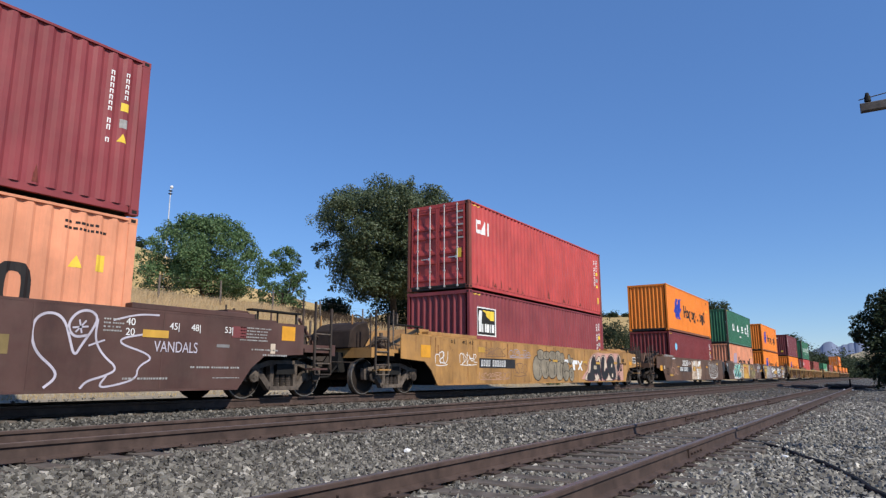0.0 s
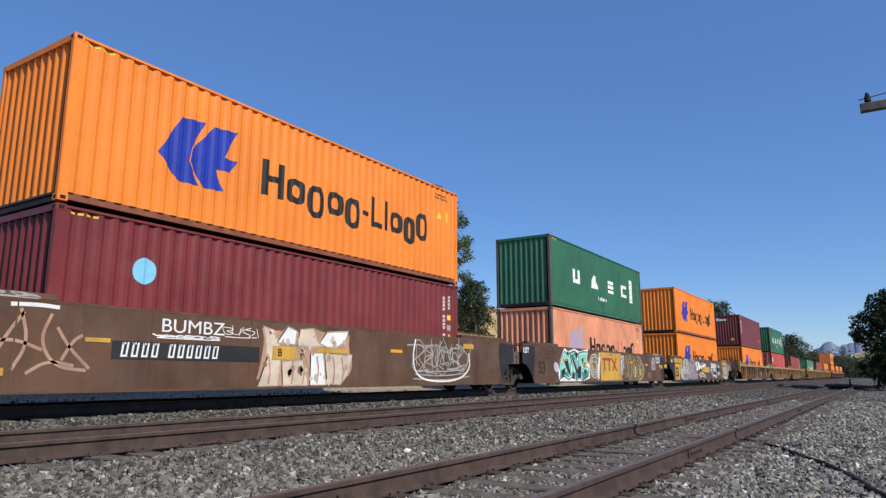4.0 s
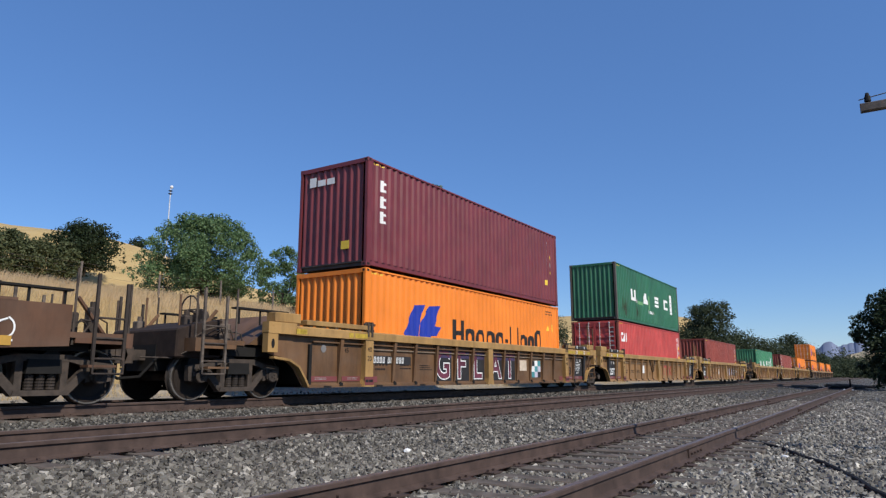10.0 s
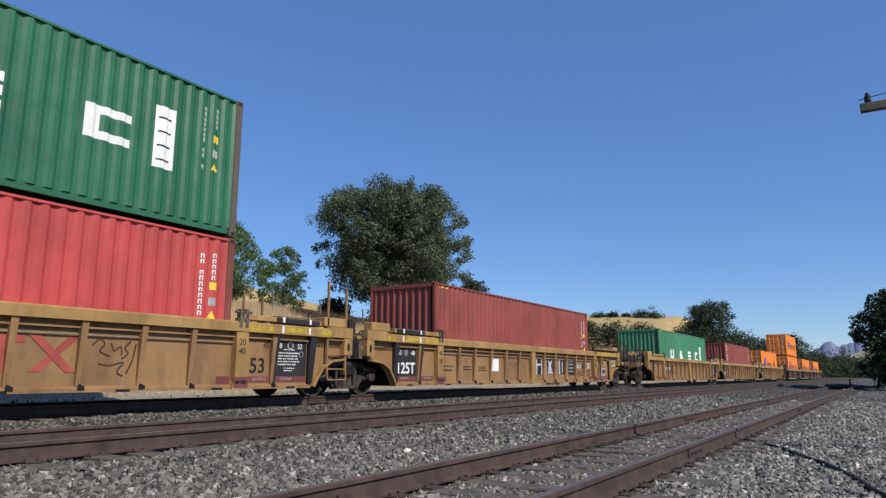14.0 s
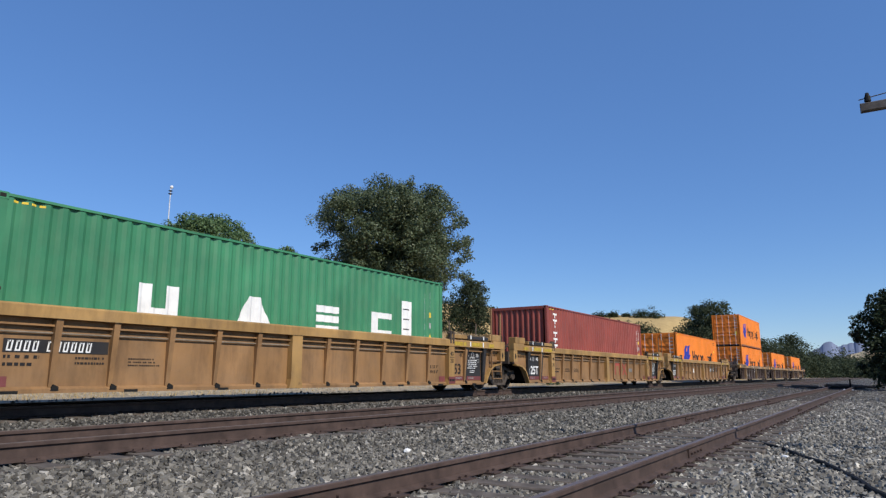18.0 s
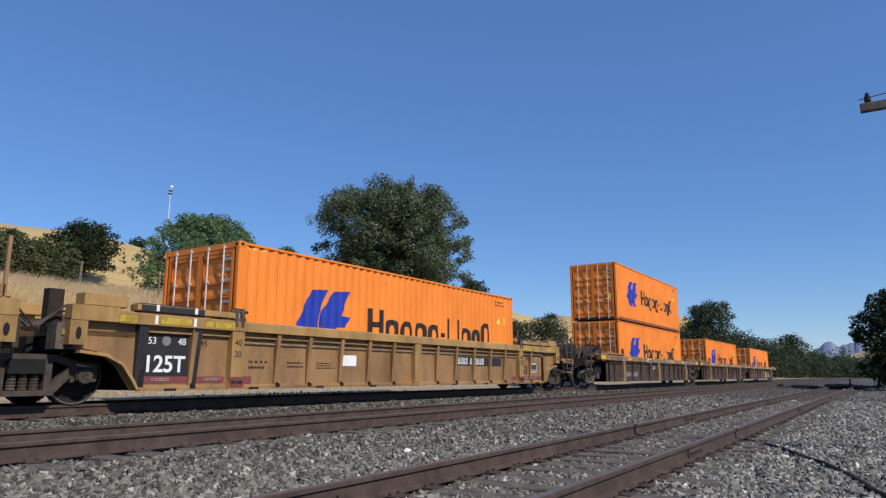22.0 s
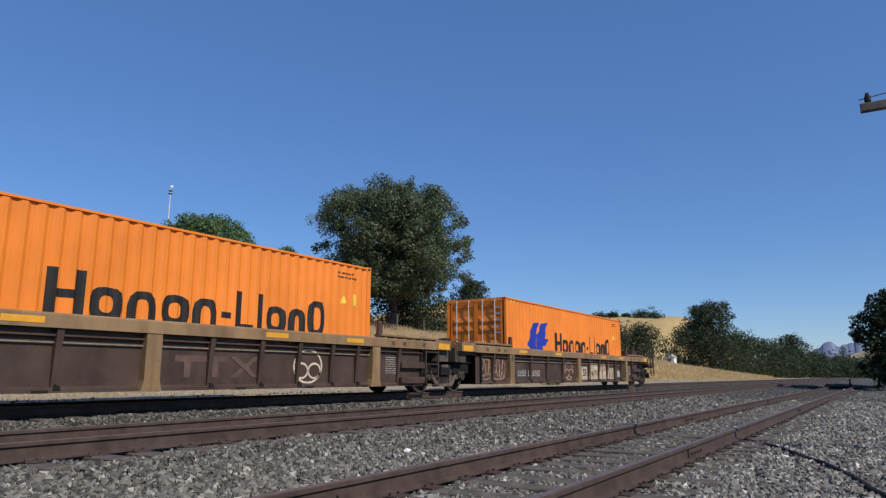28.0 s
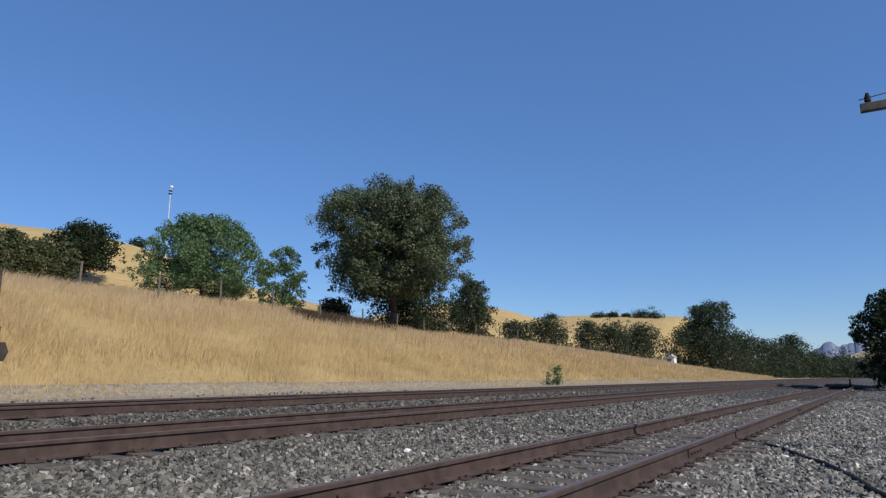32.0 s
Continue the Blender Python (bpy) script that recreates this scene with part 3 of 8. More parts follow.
def run_stains(parent, seed, x0, x1, n=16):
    """Rusty scrapes near the foot of a side, each its own shape."""
    rng = random.Random(seed)
    for k in range(n):
        x, w, h = rng.uniform(x0, x1), rng.uniform(0.05, 0.16), rng.uniform(0.08, 0.34)
        lo = 0.19 + rng.uniform(0, 0.05)
        shape("rust_stain", [(x - w / 2, lo), (x + w / 2, lo), (x + w * rng.uniform(0.1, 0.4), lo + h * rng.uniform(0.5, 0.8)), (x + w * rng.uniform(-0.1, 0.1), lo + h), (x - w * rng.uniform(0.15, 0.45), lo + h * 0.5)], M["rust_run"], parent, FACE - 0.001, depth=0.002)


def loop(a, b, lo, hi, st):
    """A rounded ring as a row of short pieces."""
    n = 18
    out = []
    def at(i, d):
        t = 2 * math.pi * i / n
        c, q = math.cos(t), math.sin(t)
        sq = (abs(c) ** 3.2 + abs(q) ** 3.2) ** (-1 / 3.2)
        return ((a + b) / 2 + ((b - a) / 2 - d) * c * sq, (lo + hi) / 2 + ((hi - lo) / 2 - d * 0.85) * q * sq)
    for i in range(n):
        out.append([at(i, st), at(i, 0), at(i + 1, 0), at(i + 1, st)])
    return out


def rounded(pts, times=2, closed=True):
    """Cuts the corners of an outline."""
    for _ in range(times):
        out = [] if closed else [pts[0]]
        for i in range(len(pts) if closed else len(pts) - 1):
            (ax, az), (bx, bz) = pts[i], pts[(i + 1) % len(pts)]
            out += [(0.75 * ax + 0.25 * bx, 0.75 * az + 0.25 * bz), (0.25 * ax + 0.75 * bx, 0.25 * az + 0.75 * bz)]
        pts = out if closed else out + [pts[-1]]
    return pts


def deco_orange(ink="ink", emblem="blue"):
    def deco(p):
        # two leaning wings
        shape("emblem_wing", [(-4.37, 1.31), (-3.93, 2.12), (-3.40, 2.17), (-3.68, 1.56), (-3.72, 1.30), (-3.46, 0.86), (-3.94, 0.85)], M[emblem], p)
        shape("emblem_wing", [(-3.66, 1.55), (-3.18, 2.15), (-2.60, 2.21), (-2.90, 1.59), (-2.57, 1.58), (-2.73, 1.32), (-3.09, 1.30), (-2.88, 0.88), (-3.38, 0.85), (-3.69, 1.30)], M[emblem], p)
        # the word as plain rounded loops and bars of its size, tall, middling and hanging
        top, mid, bot, low = 1.87, 1.64, 1.07, 0.87
        word = [(top, bot, 0.60, 0), (mid, bot, 0.56, 1), (mid, low, 0.54, 1), (mid, bot, 0.56, 1), (mid, low, 0.54, 1), (1.42, 1.30, 0.24, 2), (top, bot, 0.46, 3), (top, bot, 0.15, 2),
                (mid, bot, 0.54, 1), (mid, low, 0.48, 1), (top, bot, 0.54, 1)]
        x = -1.87
        k = 6.33 / (sum(g[2] for g in word) + 0.09 * (len(word) - 1))
        for hi, lo, w, kind in word:
            a, b, st = x, x + w * k, 0.165
            if kind == 2:
                rects = [(a, b, lo, hi)]
            elif kind == 0:
                rects = [(a, a + st, lo, hi), (a + st, b - st, 1.40, 1.54), (b - st, b, lo, hi)]
            elif kind == 3:
                rects = [(a, a + st, lo, hi), (a + st, b, lo, lo + 0.14)]
            if kind == 1:
                sheet("word_loop", loop(a, b, lo, hi, st), M[ink], p, 0.0, "")
            else:
                bars("word_bar", rects, M[ink], p)
            x = b + 0.09 * k
        end_marks(p, M[ink])
    return deco


def deco_green(p):
    """Four wide white letters as blocks, a white column, a small line below."""
    w, z0, z1 = M["white"], 1.19, 1.79
    bars("block_mark", [(-3.68, -3.42, z0, z1), (-3.13, -2.87, z0, z1), (-3.42, -3.13, z0, z0 + 0.18)], w, p)
    shape("block_mark", [(-1.52, z0), (-0.58, z0), (-0.9, z1), (-1.2, z1)], w, p)
    bars("block_mark", [(0.79, 1.55, z1 - 0.16, z1), (0.79, 1.55, z0 + 0.22, z0 + 0.38), (0.79, 1.55, z0, z0 + 0.14)], w, p)
    bars("block_mark", [(2.83, 3.1, z0, z1), (3.1, 3.67, z1 - 0.15, z1), (3.1, 3.67, z0, z0 + 0.15)], w, p)
    shape("script_panel", [(4.13, 1.0), (4.54, 1.0), (4.54, 2.19), (4.13, 2.19)], w, p)
    bars("small_line", [(-0.54 + i * 0.12, -0.47 + i * 0.12, 0.70, 0.70 + (0.13 if i % 3 else 0.18)) for i in range(10)], w, p)
    for k in range(4):
        bars("script_line", [(4.2, 4.47, 1.14 + k * 0.27, 1.17 + k * 0.27)], M["ink"], p, FACE - 0.004)
    column_marks(p, w, 5.05, 7)


def deco_green_scuffed(p):
    """The same letters on a side with scraped and stained patches."""
    deco_green(p)
    bars("scraped_patch", [(-2.86, -2.62, 1.12, 1.30)], M["print"], p, FACE - 0.001)
    bars("scraped_patch", [(-2.45, -1.55, 1.06, 1.24)], M["scrape"], p, FACE - 0.001)
    bars("scraped_patch", [(-0.45, -0.32, 0.9, 1.7)], M["scrape"], p, FACE - 0.001)
    rng = random.Random(44)
    for x0, x1, top, n in ((-5.3, -4.2, 1.5, 16), (-2.9, -2.2, 1.05, 9)):
        for k in range(n):
            x, w = rng.uniform(x0, x1), rng.uniform(0.03, 0.09)
            lo, hi = rng.uniform(0.25, 0.6), rng.uniform(0.7, top)
            shape("rust_stain", [(x, lo), (x + w * 0.6, lo + 0.04), (x + w, (lo + hi) / 2), (x + w * 0.5, hi), (x + 0.1 * w, hi - 0.15)], M["stain"], p, FACE - 0.002, depth=0.002)


def deco_red(p):
    w = M["white"]
    z0 = 1.88
    bars("block_mark", [(-5.62, -5.48, z0, z0 + 0.45), (-5.48, -5.30, z0 + 0.32, z0 + 0.45), (-5.48, -5.30, z0, z0 + 0.13)], w, p)
    shape("block_mark", [(-5.26, z0), (-4.93, z0), (-4.93, z0 + 0.45), (-5.06, z0 + 0.45)], w, p)
    bars("block_mark", [(-4.84, -4.72, z0, z0 + 0.45)], w, p)
    column_marks(p, w, 5.2, 9)
    shape("plate", [(5.62, 0.5), (5.80, 0.5), (5.80, 0.8), (5.62, 0.8)], M["yellow"], p)
    run_stains(p, 19, -5.6, 5.8)


def deco_beacon(p):
    shape("logo_border", [(-5.60, 1.46), (-4.30, 1.46), (-4.30, 2.39), (-5.60, 2.39)], M["white"], p, FACE)
    shape("logo_panel", [(-5.55, 1.5), (-4.35, 1.5), (-4.35, 2.35), (-5.55, 2.35)], M["ink"], p, FACE - 0.005)
    shape("logo_field", [(-4.75, 1.98), (-4.42, 1.98), (-4.42, 2.29), (-5.2, 2.29)], M["yellow"], p, FACE - 0.010)
    bars("logo_word", [(-5.45 + i * 0.17, -5.33 + i * 0.17, 1.58, 1.85 + (0.1 if i == 0 else 0)) for i in range(6)], M["white"], p, FACE - 0.010)
    shape("logo_beam", [(-5.48, 1.95), (-5.32, 1.95), (-5.28, 2.25), (-5.42, 2.28)], M["white"], p, FACE - 0.010)
    column_marks(p, M["white"], 5.2, 10)


def deco_maroon(p):
    column_marks(p, M["white"], 5.25, 11)
    run_stains(p, 18, -5.4, 5.6, 12)


def deco_disc(p):
    pts = [(-4.45 + 0.22 * math.cos(i * math.pi / 10), 2.0 + 0.24 * math.sin(i * math.pi / 10)) for i in range(20)]
    shape("round_mark", pts, M["sky_blue"], p, label="pale blue disc")
    column_marks(p, M["white"], 5.2, 12)


def deco_tex(p):
    w = M["white"]
    x = -5.45
    for z in (2.08, 1.64, 1.22):
        bars("block_mark", [(x - 0.05, x + 0.06, z, z + 0.32), (x + 0.06, x + 0.20, z + 0.20, z + 0.27), (x + 0.06, x + 0.20, z, z + 0.07)], w, p)
    column_marks(p, w, 5.05, 13)
    shape("plate", [(5.0, 0.75), (5.25, 0.75), (5.25, 0.95), (5.0, 0.95)], M["yellow"], p)
    bm = bmesh.new()
    for i, (a, b) in enumerate(((0.86, 0.62), (0.56, 0.28), (0.22, -0.05))):
        box(bm, X0 + 0.012, X0 + 0.016, b, a, 2.35, 2.52 + (0.1 if i == 0 else 0))
    part("end_word", bm, w, p)
    bm = bmesh.new()
    box(bm, X0 + 0.012, X0 + 0.016, -0.62, -0.34, 0.5, 0.72)
    part("end_plate", bm, M["yellow"], p)


def deco_triton(p):
    w = M["white"]
    for i in range(6):
        z = 2.45 - i * 0.245
        wide = 0.09 if i == 2 else 0.16
        bars("block_mark", [(-5.26 - wide, -5.26 + wide, z + 0.11, z + 0.19), (-5.26 - wide * 0.5, -5.26 + wide * 0.5, z, z + 0.11)], w, p)
    column_marks(p, w, 5.25, 14)


M["rail_brown"] = paint("brown_bottom_rail", (0.24, 0.075, 0.032), 0.9)
M["sill_shade"] = paint("shaded_sill_paint", (0.045, 0.04, 0.036), 0.6)
M["orange"] = paint("orange_paint", (0.86, 0.235, 0.022), 0.14, fade=1.1, gloss=0.35)
M["peach"] = paint("faded_peach_paint", (0.68, 0.275, 0.15), 0.4)
M["ua_green"] = paint("green_paint", (0.016, 0.118, 0.050), 0.3, rough=0.33, gloss=0.55)
M["pale_green"] = paint("faded_green_paint", (0.040, 0.20, 0.09), 0.3, rough=0.36, gloss=0.5)
M["cai_red"] = paint("red_paint", (0.48, 0.060, 0.052), 0.45, rough=0.42, gloss=0.4)
M["tan_rust"] = plain("tan_rust", (0.27, 0.125, 0.045), 0.85, 0, 0.5, 14)
M["rust_run"] = plain("rust_run", (0.17, 0.040, 0.030), 0.8, 0, 0.5, 14)
M["rusty_post"] = paint("rusty_post_paint", (0.20, 0.055, 0.038), 1.0, rough=0.6)
M["old_maroon"] = paint("faded_maroon_paint", (0.24, 0.040, 0.044), 0.3, rough=0.4, gloss=0.4)
M["maroon"] = paint("maroon_paint", (0.155, 0.022, 0.026), 0.3, rough=0.36, gloss=0.5)
M["redbrown"] = paint("red_brown_paint", (0.26, 0.052, 0.036), 0.45, rough=0.4, gloss=0.4)
M["darkred"] = paint("dark_red_paint", (0.17, 0.020, 0.020), 0.35, rough=0.38, gloss=0.4)
M["grey_post"] = paint("grey_brown_post", (0.10, 0.085, 0.068), 0.8)
M["ghost_blue"] = plain("faded_blue_patch", (0.40, 0.33, 0.42), 0.7, 0, 0.1, 5)
M["scrape"] = plain("pale_green_scrape", (0.15, 0.34, 0.15), 0.7, 0, 0.3, 8)
M["stain"] = plain("dark_brown_stain", (0.052, 0.072, 0.042), 0.8, 0, 0.5, 6)
M["sky_blue"] = plain("pale_blue_paint", (0.22, 0.55, 0.75), 0.5, 0, 0.1, 5)

LORRY = "orange steel shipping container with a blue emblem and dark lettering"
UNITS = [0.69, 24.37, 48.32, 67.57, 87.10, 110.69, 130.24, 149.79, 173.41, 193.08, 212.85, 236.50, 256.15, 275.78]
OR, GR, RD = ("orange", "orange"), ("ua_green", "grey_post"), ("cai_red", "rusty_post")
LOADS = [
    (0, 1, ("old_maroon", "old_maroon"), False, "weathered maroon corrugated shipping container with white number columns", deco_maroon),
    (0, 0, ("peach", "peach"), False, "faded orange corrugated shipping container with dark lettering", deco_orange()),
    (1, 1, RD, True, "red shipping container with white letters and locked doors", deco_red),
    (1, 0, ("old_maroon", "old_maroon"), False, "maroon corrugated shipping container with a white and yellow panel", deco_beacon),
    (2, 1, OR, False, LORRY, deco_orange()),
    (2, 0, ("darkred", "darkred"), False, "dark red shipping container with a pale blue disc", deco_disc),
    (3, 1, GR, False, "green corrugated shipping container with four wide white letters", deco_green),
    (3, 0, ("peach", "grey_post"), False, "faded peach shipping container with a washed-out emblem", deco_orange("ink", "ghost_blue")),
    (4, 1, OR, False, LORRY, deco_orange()),
    (4, 0, OR, False, LORRY, deco_orange()),
    (5, 1, ("maroon", "maroon"), False, "maroon corrugated shipping container with white letters on two sides", deco_tex),
    (5, 0, OR, False, LORRY, deco_orange()),
    (6, 1, GR, False, "scuffed green corrugated shipping container with wide white letters", deco_green_scuffed),
    (6, 0, RD, True, "red shipping container with white letters and locked doors", deco_red),
    (7, 0, ("redbrown", "redbrown"), False, "plain faded red-brown corrugated shipping container", deco_maroon),
    (8, 0, ("pale_green", "pale_green"), False, "sun-faded green shipping container with wide white letters", deco_green),
    (9, 0, ("redbrown", "redbrown"), False, "red-brown shipping container with a column of white letters", deco_triton),
    (10, 0, OR, True, LORRY, deco_orange()),
    (11, 1, OR, True, LORRY, deco_orange()),
    (11, 0, OR, True, LORRY, deco_orange()),
    (12, 0, OR, True, LORRY, deco_orange()),
    (13, 0, OR, True, LORRY, deco_orange()),
]
for unit, level, (color, post), doors, label, deco in LOADS:
    container(UNITS[unit], HIGH_Z if level else LOW_Z, color, post, doors, label, deco)
# ---- well cars ----
HALF = 1.47                                        # half the width of a car
M["car_brown"] = paint("brown_car_paint", (0.112, 0.055, 0.030), 0.9)
M["car_dark"] = paint("dark_brown_car_paint", (0.064, 0.036, 0.026), 0.9)
M["car_russet"] = paint("russet_car_paint", (0.088, 0.043, 0.035), 0.7)
M["car_yellow"] = paint("yellow_car_paint", (0.41, 0.212, 0.064), 1.0)
M["car_tan"] = paint("tan_car_paint", (0.285, 0.155, 0.064), 0.9)
M["car_oldtan"] = paint("faded_tan_paint", (0.26, 0.16, 0.075), 0.9)
M["chord_tan"] = paint("yellow_tan_chord_paint", (0.37, 0.215, 0.072), 0.9)
M["strip_yellow"] = plain("worn_yellow_strip", (0.44, 0.30, 0.04), 0.6, 0, 0.4, 9)
M["pale_pipe"] = plain("dusty_pipe", (0.24, 0.19, 0.14), 0.6, 0.1, 0.3, 9)
M["car_umber"] = paint("umber_car_paint", (0.14, 0.072, 0.032), 1.0)
M["panel_black"] = paint("black_panel_paint", (0.022, 0.021, 0.022), 0.3)
M["band_red"] = paint("red_band_paint", (0.17, 0.045, 0.045), 0.3)
M["sign_yellow"] = paint("yellow_panel_paint", (0.57, 0.32, 0.05), 0.6)
M["teal"] = plain("teal_spray", (0.24, 0.62, 0.50), 0.6, 0, 0.25, 2)
M["grey_spray"] = plain("grey_spray", (0.20, 0.19, 0.185), 0.6, 0, 0.3, 2)
M["dust_spray"] = plain("dusty_grey_spray", (0.255, 0.215, 0.155), 0.75, 0, 0.45, 2.0)
M["mist_spray"] = plain("mist_grey_spray", (0.40, 0.40, 0.375), 0.7, 0, 0.35, 2.5)
M["mauve_spray"] = plain("mauve_grey_spray", (0.29, 0.245, 0.255), 0.7, 0, 0.35, 2.5)
M["lilac_spray"] = plain("lilac_grey_spray", (0.36, 0.32, 0.37), 0.6, 0, 0.3, 2)
M["brown_spray"] = plain("brown_spray", (0.20, 0.115, 0.075), 0.6, 0, 0.3, 2)
M["red_spray"] = plain("dull_red_spray", (0.36, 0.075, 0.055), 0.6, 0, 0.3, 2)
M["tan_spray"] = plain("pinkish_tan_spray", (0.42, 0.25, 0.17), 0.6, 0, 0.35, 3)
M["wine_spray"] = plain("dark_red_spray", (0.13, 0.035, 0.055), 0.6, 0, 0.6, 1.5)
M["lilac_dark"] = plain("dark_purple_spray", (0.055, 0.04, 0.085), 0.6, 0, 0.4, 2)
M["sand_spray"] = plain("sand_orange_spray", (0.52, 0.32, 0.10), 0.6, 0, 0.3, 2)
M["faded_brand"] = plain("faded_brown_brand", (0.115, 0.070, 0.055), 0.7, 0, 0.3, 5)
M["khaki_spray"] = plain("khaki_spray", (0.21, 0.15, 0.06), 0.6, 0, 0.3, 2)
M["pink_spray"] = plain("pink_spray", (0.55, 0.30, 0.24), 0.6, 0, 0.2, 2)
M["cream"] = plain("cream_spray", (0.62, 0.50, 0.38), 0.6, 0, 0.2, 3)
M["deep_teal"] = plain("dark_teal_spray", (0.07, 0.24, 0.26), 0.6, 0, 0.25, 2)
M["pale_tan"] = plain("pale_tan_spray", (0.44, 0.36, 0.26), 0.6, 0, 0.3, 3)
M["pale_lilac"] = plain("pale_lilac_spray", (0.50, 0.46, 0.52), 0.6, 0, 0.25, 2)
M["olive_spray"] = plain("olive_spray", (0.36, 0.34, 0.09), 0.6, 0, 0.25, 2)
M["band_brown"] = plain("worn_dark_lettering", (0.055, 0.032, 0.022), 0.6, 0, 0.3, 3)
M["label_orange"] = plain("orange_label", (0.72, 0.33, 0.03), 0.5, 0, 0.15, 4)
WR = 0.457


def lathe(bm, profile, n=28, caps=True):
    """Turns a list of (radius, y) about the y axis."""
    rings = [[bm.verts.new((r * math.cos(2 * math.pi * i / n), y, r * math.sin(2 * math.pi * i / n))) for i in range(n)] for r, y in profile]
    for a, b in zip(rings, rings[1:]):
        for i in range(n):
            bm.faces.new((a[i], a[(i + 1) % n], b[(i + 1) % n], b[i]))
    if caps:
        bm.faces.new(rings[0])
        bm.faces.new(rings[-1][::-1])


def wheelset_meshes():
    out = []
    for s in (-1, 1):
        bm = bmesh.new()
        lathe(bm, [(0.10, s * 0.84), (0.12, s * 0.825), (0.16, s * 0.79), (0.34, s * 0.765), (0.385, s * 0.80), (0.40, s * 0.815), (WR - 0.006, s * 0.815),
                   (WR, s * 0.80), (WR + 0.004, s * 0.72), (WR + 0.03, s * 0.705), (WR + 0.022, s * 0.685), (0.40, s * 0.682), (0.37, s * 0.70), (0.15, s * 0.72), (0.10, s * 0.67)])
        out.append(to_mesh("wheel", bm, M["wheel"]))
    bm = bmesh.new()
    lathe(bm, [(0.05, -1.16), (0.11, -1.155), (0.125, -1.14), (0.125, -1.07), (0.075, -1.06), (0.075, -0.84), (0.085, -0.66), (0.085, 0.66), (0.075, 0.84), (0.075, 1.06), (0.125, 1.07), (0.125, 1.14), (0.11, 1.155), (0.05, 1.16)], 16)
    for s in (-1, 1):
        for i in range(3):
            a = i * 2.094
            box(bm, 0.04 * math.cos(a) - 0.012, 0.04 * math.cos(a) + 0.012, s * 1.165 - 0.012, s * 1.165 + 0.012, 0.04 * math.sin(a) - 0.012, 0.04 * math.sin(a) + 0.012)
    out.append(to_mesh("axle", bm, M["truck"]))
    for s in (-1, 1):
        bm = bmesh.new()
        lathe(bm, [(0.425, s * 0.818), (WR - 0.008, s * 0.818), (WR + 0.003, s * 0.80), (WR + 0.006, s * 0.72)], 32, False)
        out.append(to_mesh("tread", bm, M["tread"]))
    return out


def side_frame_mesh():
    bm = bmesh.new()
    y0, y1 = -0.06, 0.07
    slab(bm, [(-1.14, 0.66), (-0.78, 0.70), (-0.42, 0.80), (0.42, 0.80), (0.78, 0.70), (1.14, 0.66), (1.12, 0.575), (0.75, 0.60), (0.42, 0.69), (-0.42, 0.69), (-0.75, 0.60), (-1.12, 0.575)], y0, y1)
    for s in (-1, 1):
        slab(bm, [(s * 0.86, 0.62), (s * 0.68, 0.62), (s * 0.30, 0.22), (s * 0.42, 0.16)], y0 - 0.002, y1 + 0.002)
        slab(bm, [(s * 0.40, 0.72), (s * 0.29, 0.72), (s * 0.29, 0.24), (s * 0.40, 0.24)], y0 + 0.004, y1 - 0.004)
        slab(bm, [(s * 1.15, 0.66), (s * 1.04, 0.66), (s * 1.03, 0.36), (s * 1.13, 0.38)], y0 + 0.006, y1 - 0.006)
        slab(bm, [(s * 0.76, 0.64), (s * 0.68, 0.64), (s * 0.70, 0.36), (s * 0.78, 0.38)], y0 + 0.008, y1 - 0.008)
        slab(bm, [(s * 1.04, 0.60), (s * 0.74, 0.60), (s * 0.77, 0.40), (s * 1.01, 0.40)], y0 - 0.05, y1 - 0.03)
    slab(bm, [(-0.43, 0.165), (0.43, 0.165), (0.40, 0.25), (-0.40, 0.25)], y0 - 0.03, y1 + 0.03)
    bmesh.ops.recalc_face_normals(bm, faces=bm.faces)
    return to_mesh("side_frame", bm, M["truck"])


def spring_mesh():
    bm = bmesh.new()
    for k in range(5):
        z = 0.262 + k * 0.046
        rod(bm, (0, 0, z), (0, 0, z + 0.03), 0.068, 10)
    rod(bm, (0, 0, 0.25), (0, 0, 0.50), 0.05, 8)
    return to_mesh("spring", bm, M["truck"])


def bolster_mesh():
    bm = bmesh.new()
    slab(bm, [(-0.27, 0.50), (0.27, 0.50), (0.25, 0.72), (-0.25, 0.72)], -1.12, 1.12)
    rod(bm, (0, 0, 0.70), (0, 0, 0.98), 0.28, 14)
    for s in (-1, 1):
        box(bm, -0.62, 0.62, s * 0.5 - 0.06, s * 0.5 + 0.06, 0.30, 0.40)
    return to_mesh("bolster", bm, M["black"])


def adapter_mesh():
    bm = bmesh.new()
    slab(bm, [(-0.15, 0.46), (-0.12, 0.60), (0.12, 0.60), (0.15, 0.46), (0.11, 0.46), (0.08, 0.54), (-0.08, 0.54), (-0.11, 0.46)], -0.11, 0.11)
    return to_mesh("bearing_adapter", bm, M["truck"])


def shoe_mesh(k):
    bm = bmesh.new()
    slab(bm, [(-k * (WR + 0.02), 0.30), (-k * (WR + 0.10), 0.30), (-k * (WR + 0.14), 0.48), (-k * (WR + 0.10), 0.66), (-k * (WR + 0.02), 0.66), (-k * (WR + 0.05), 0.48)], -0.05, 0.05)
    return to_mesh("brake_shoe", bm, M["truck"])


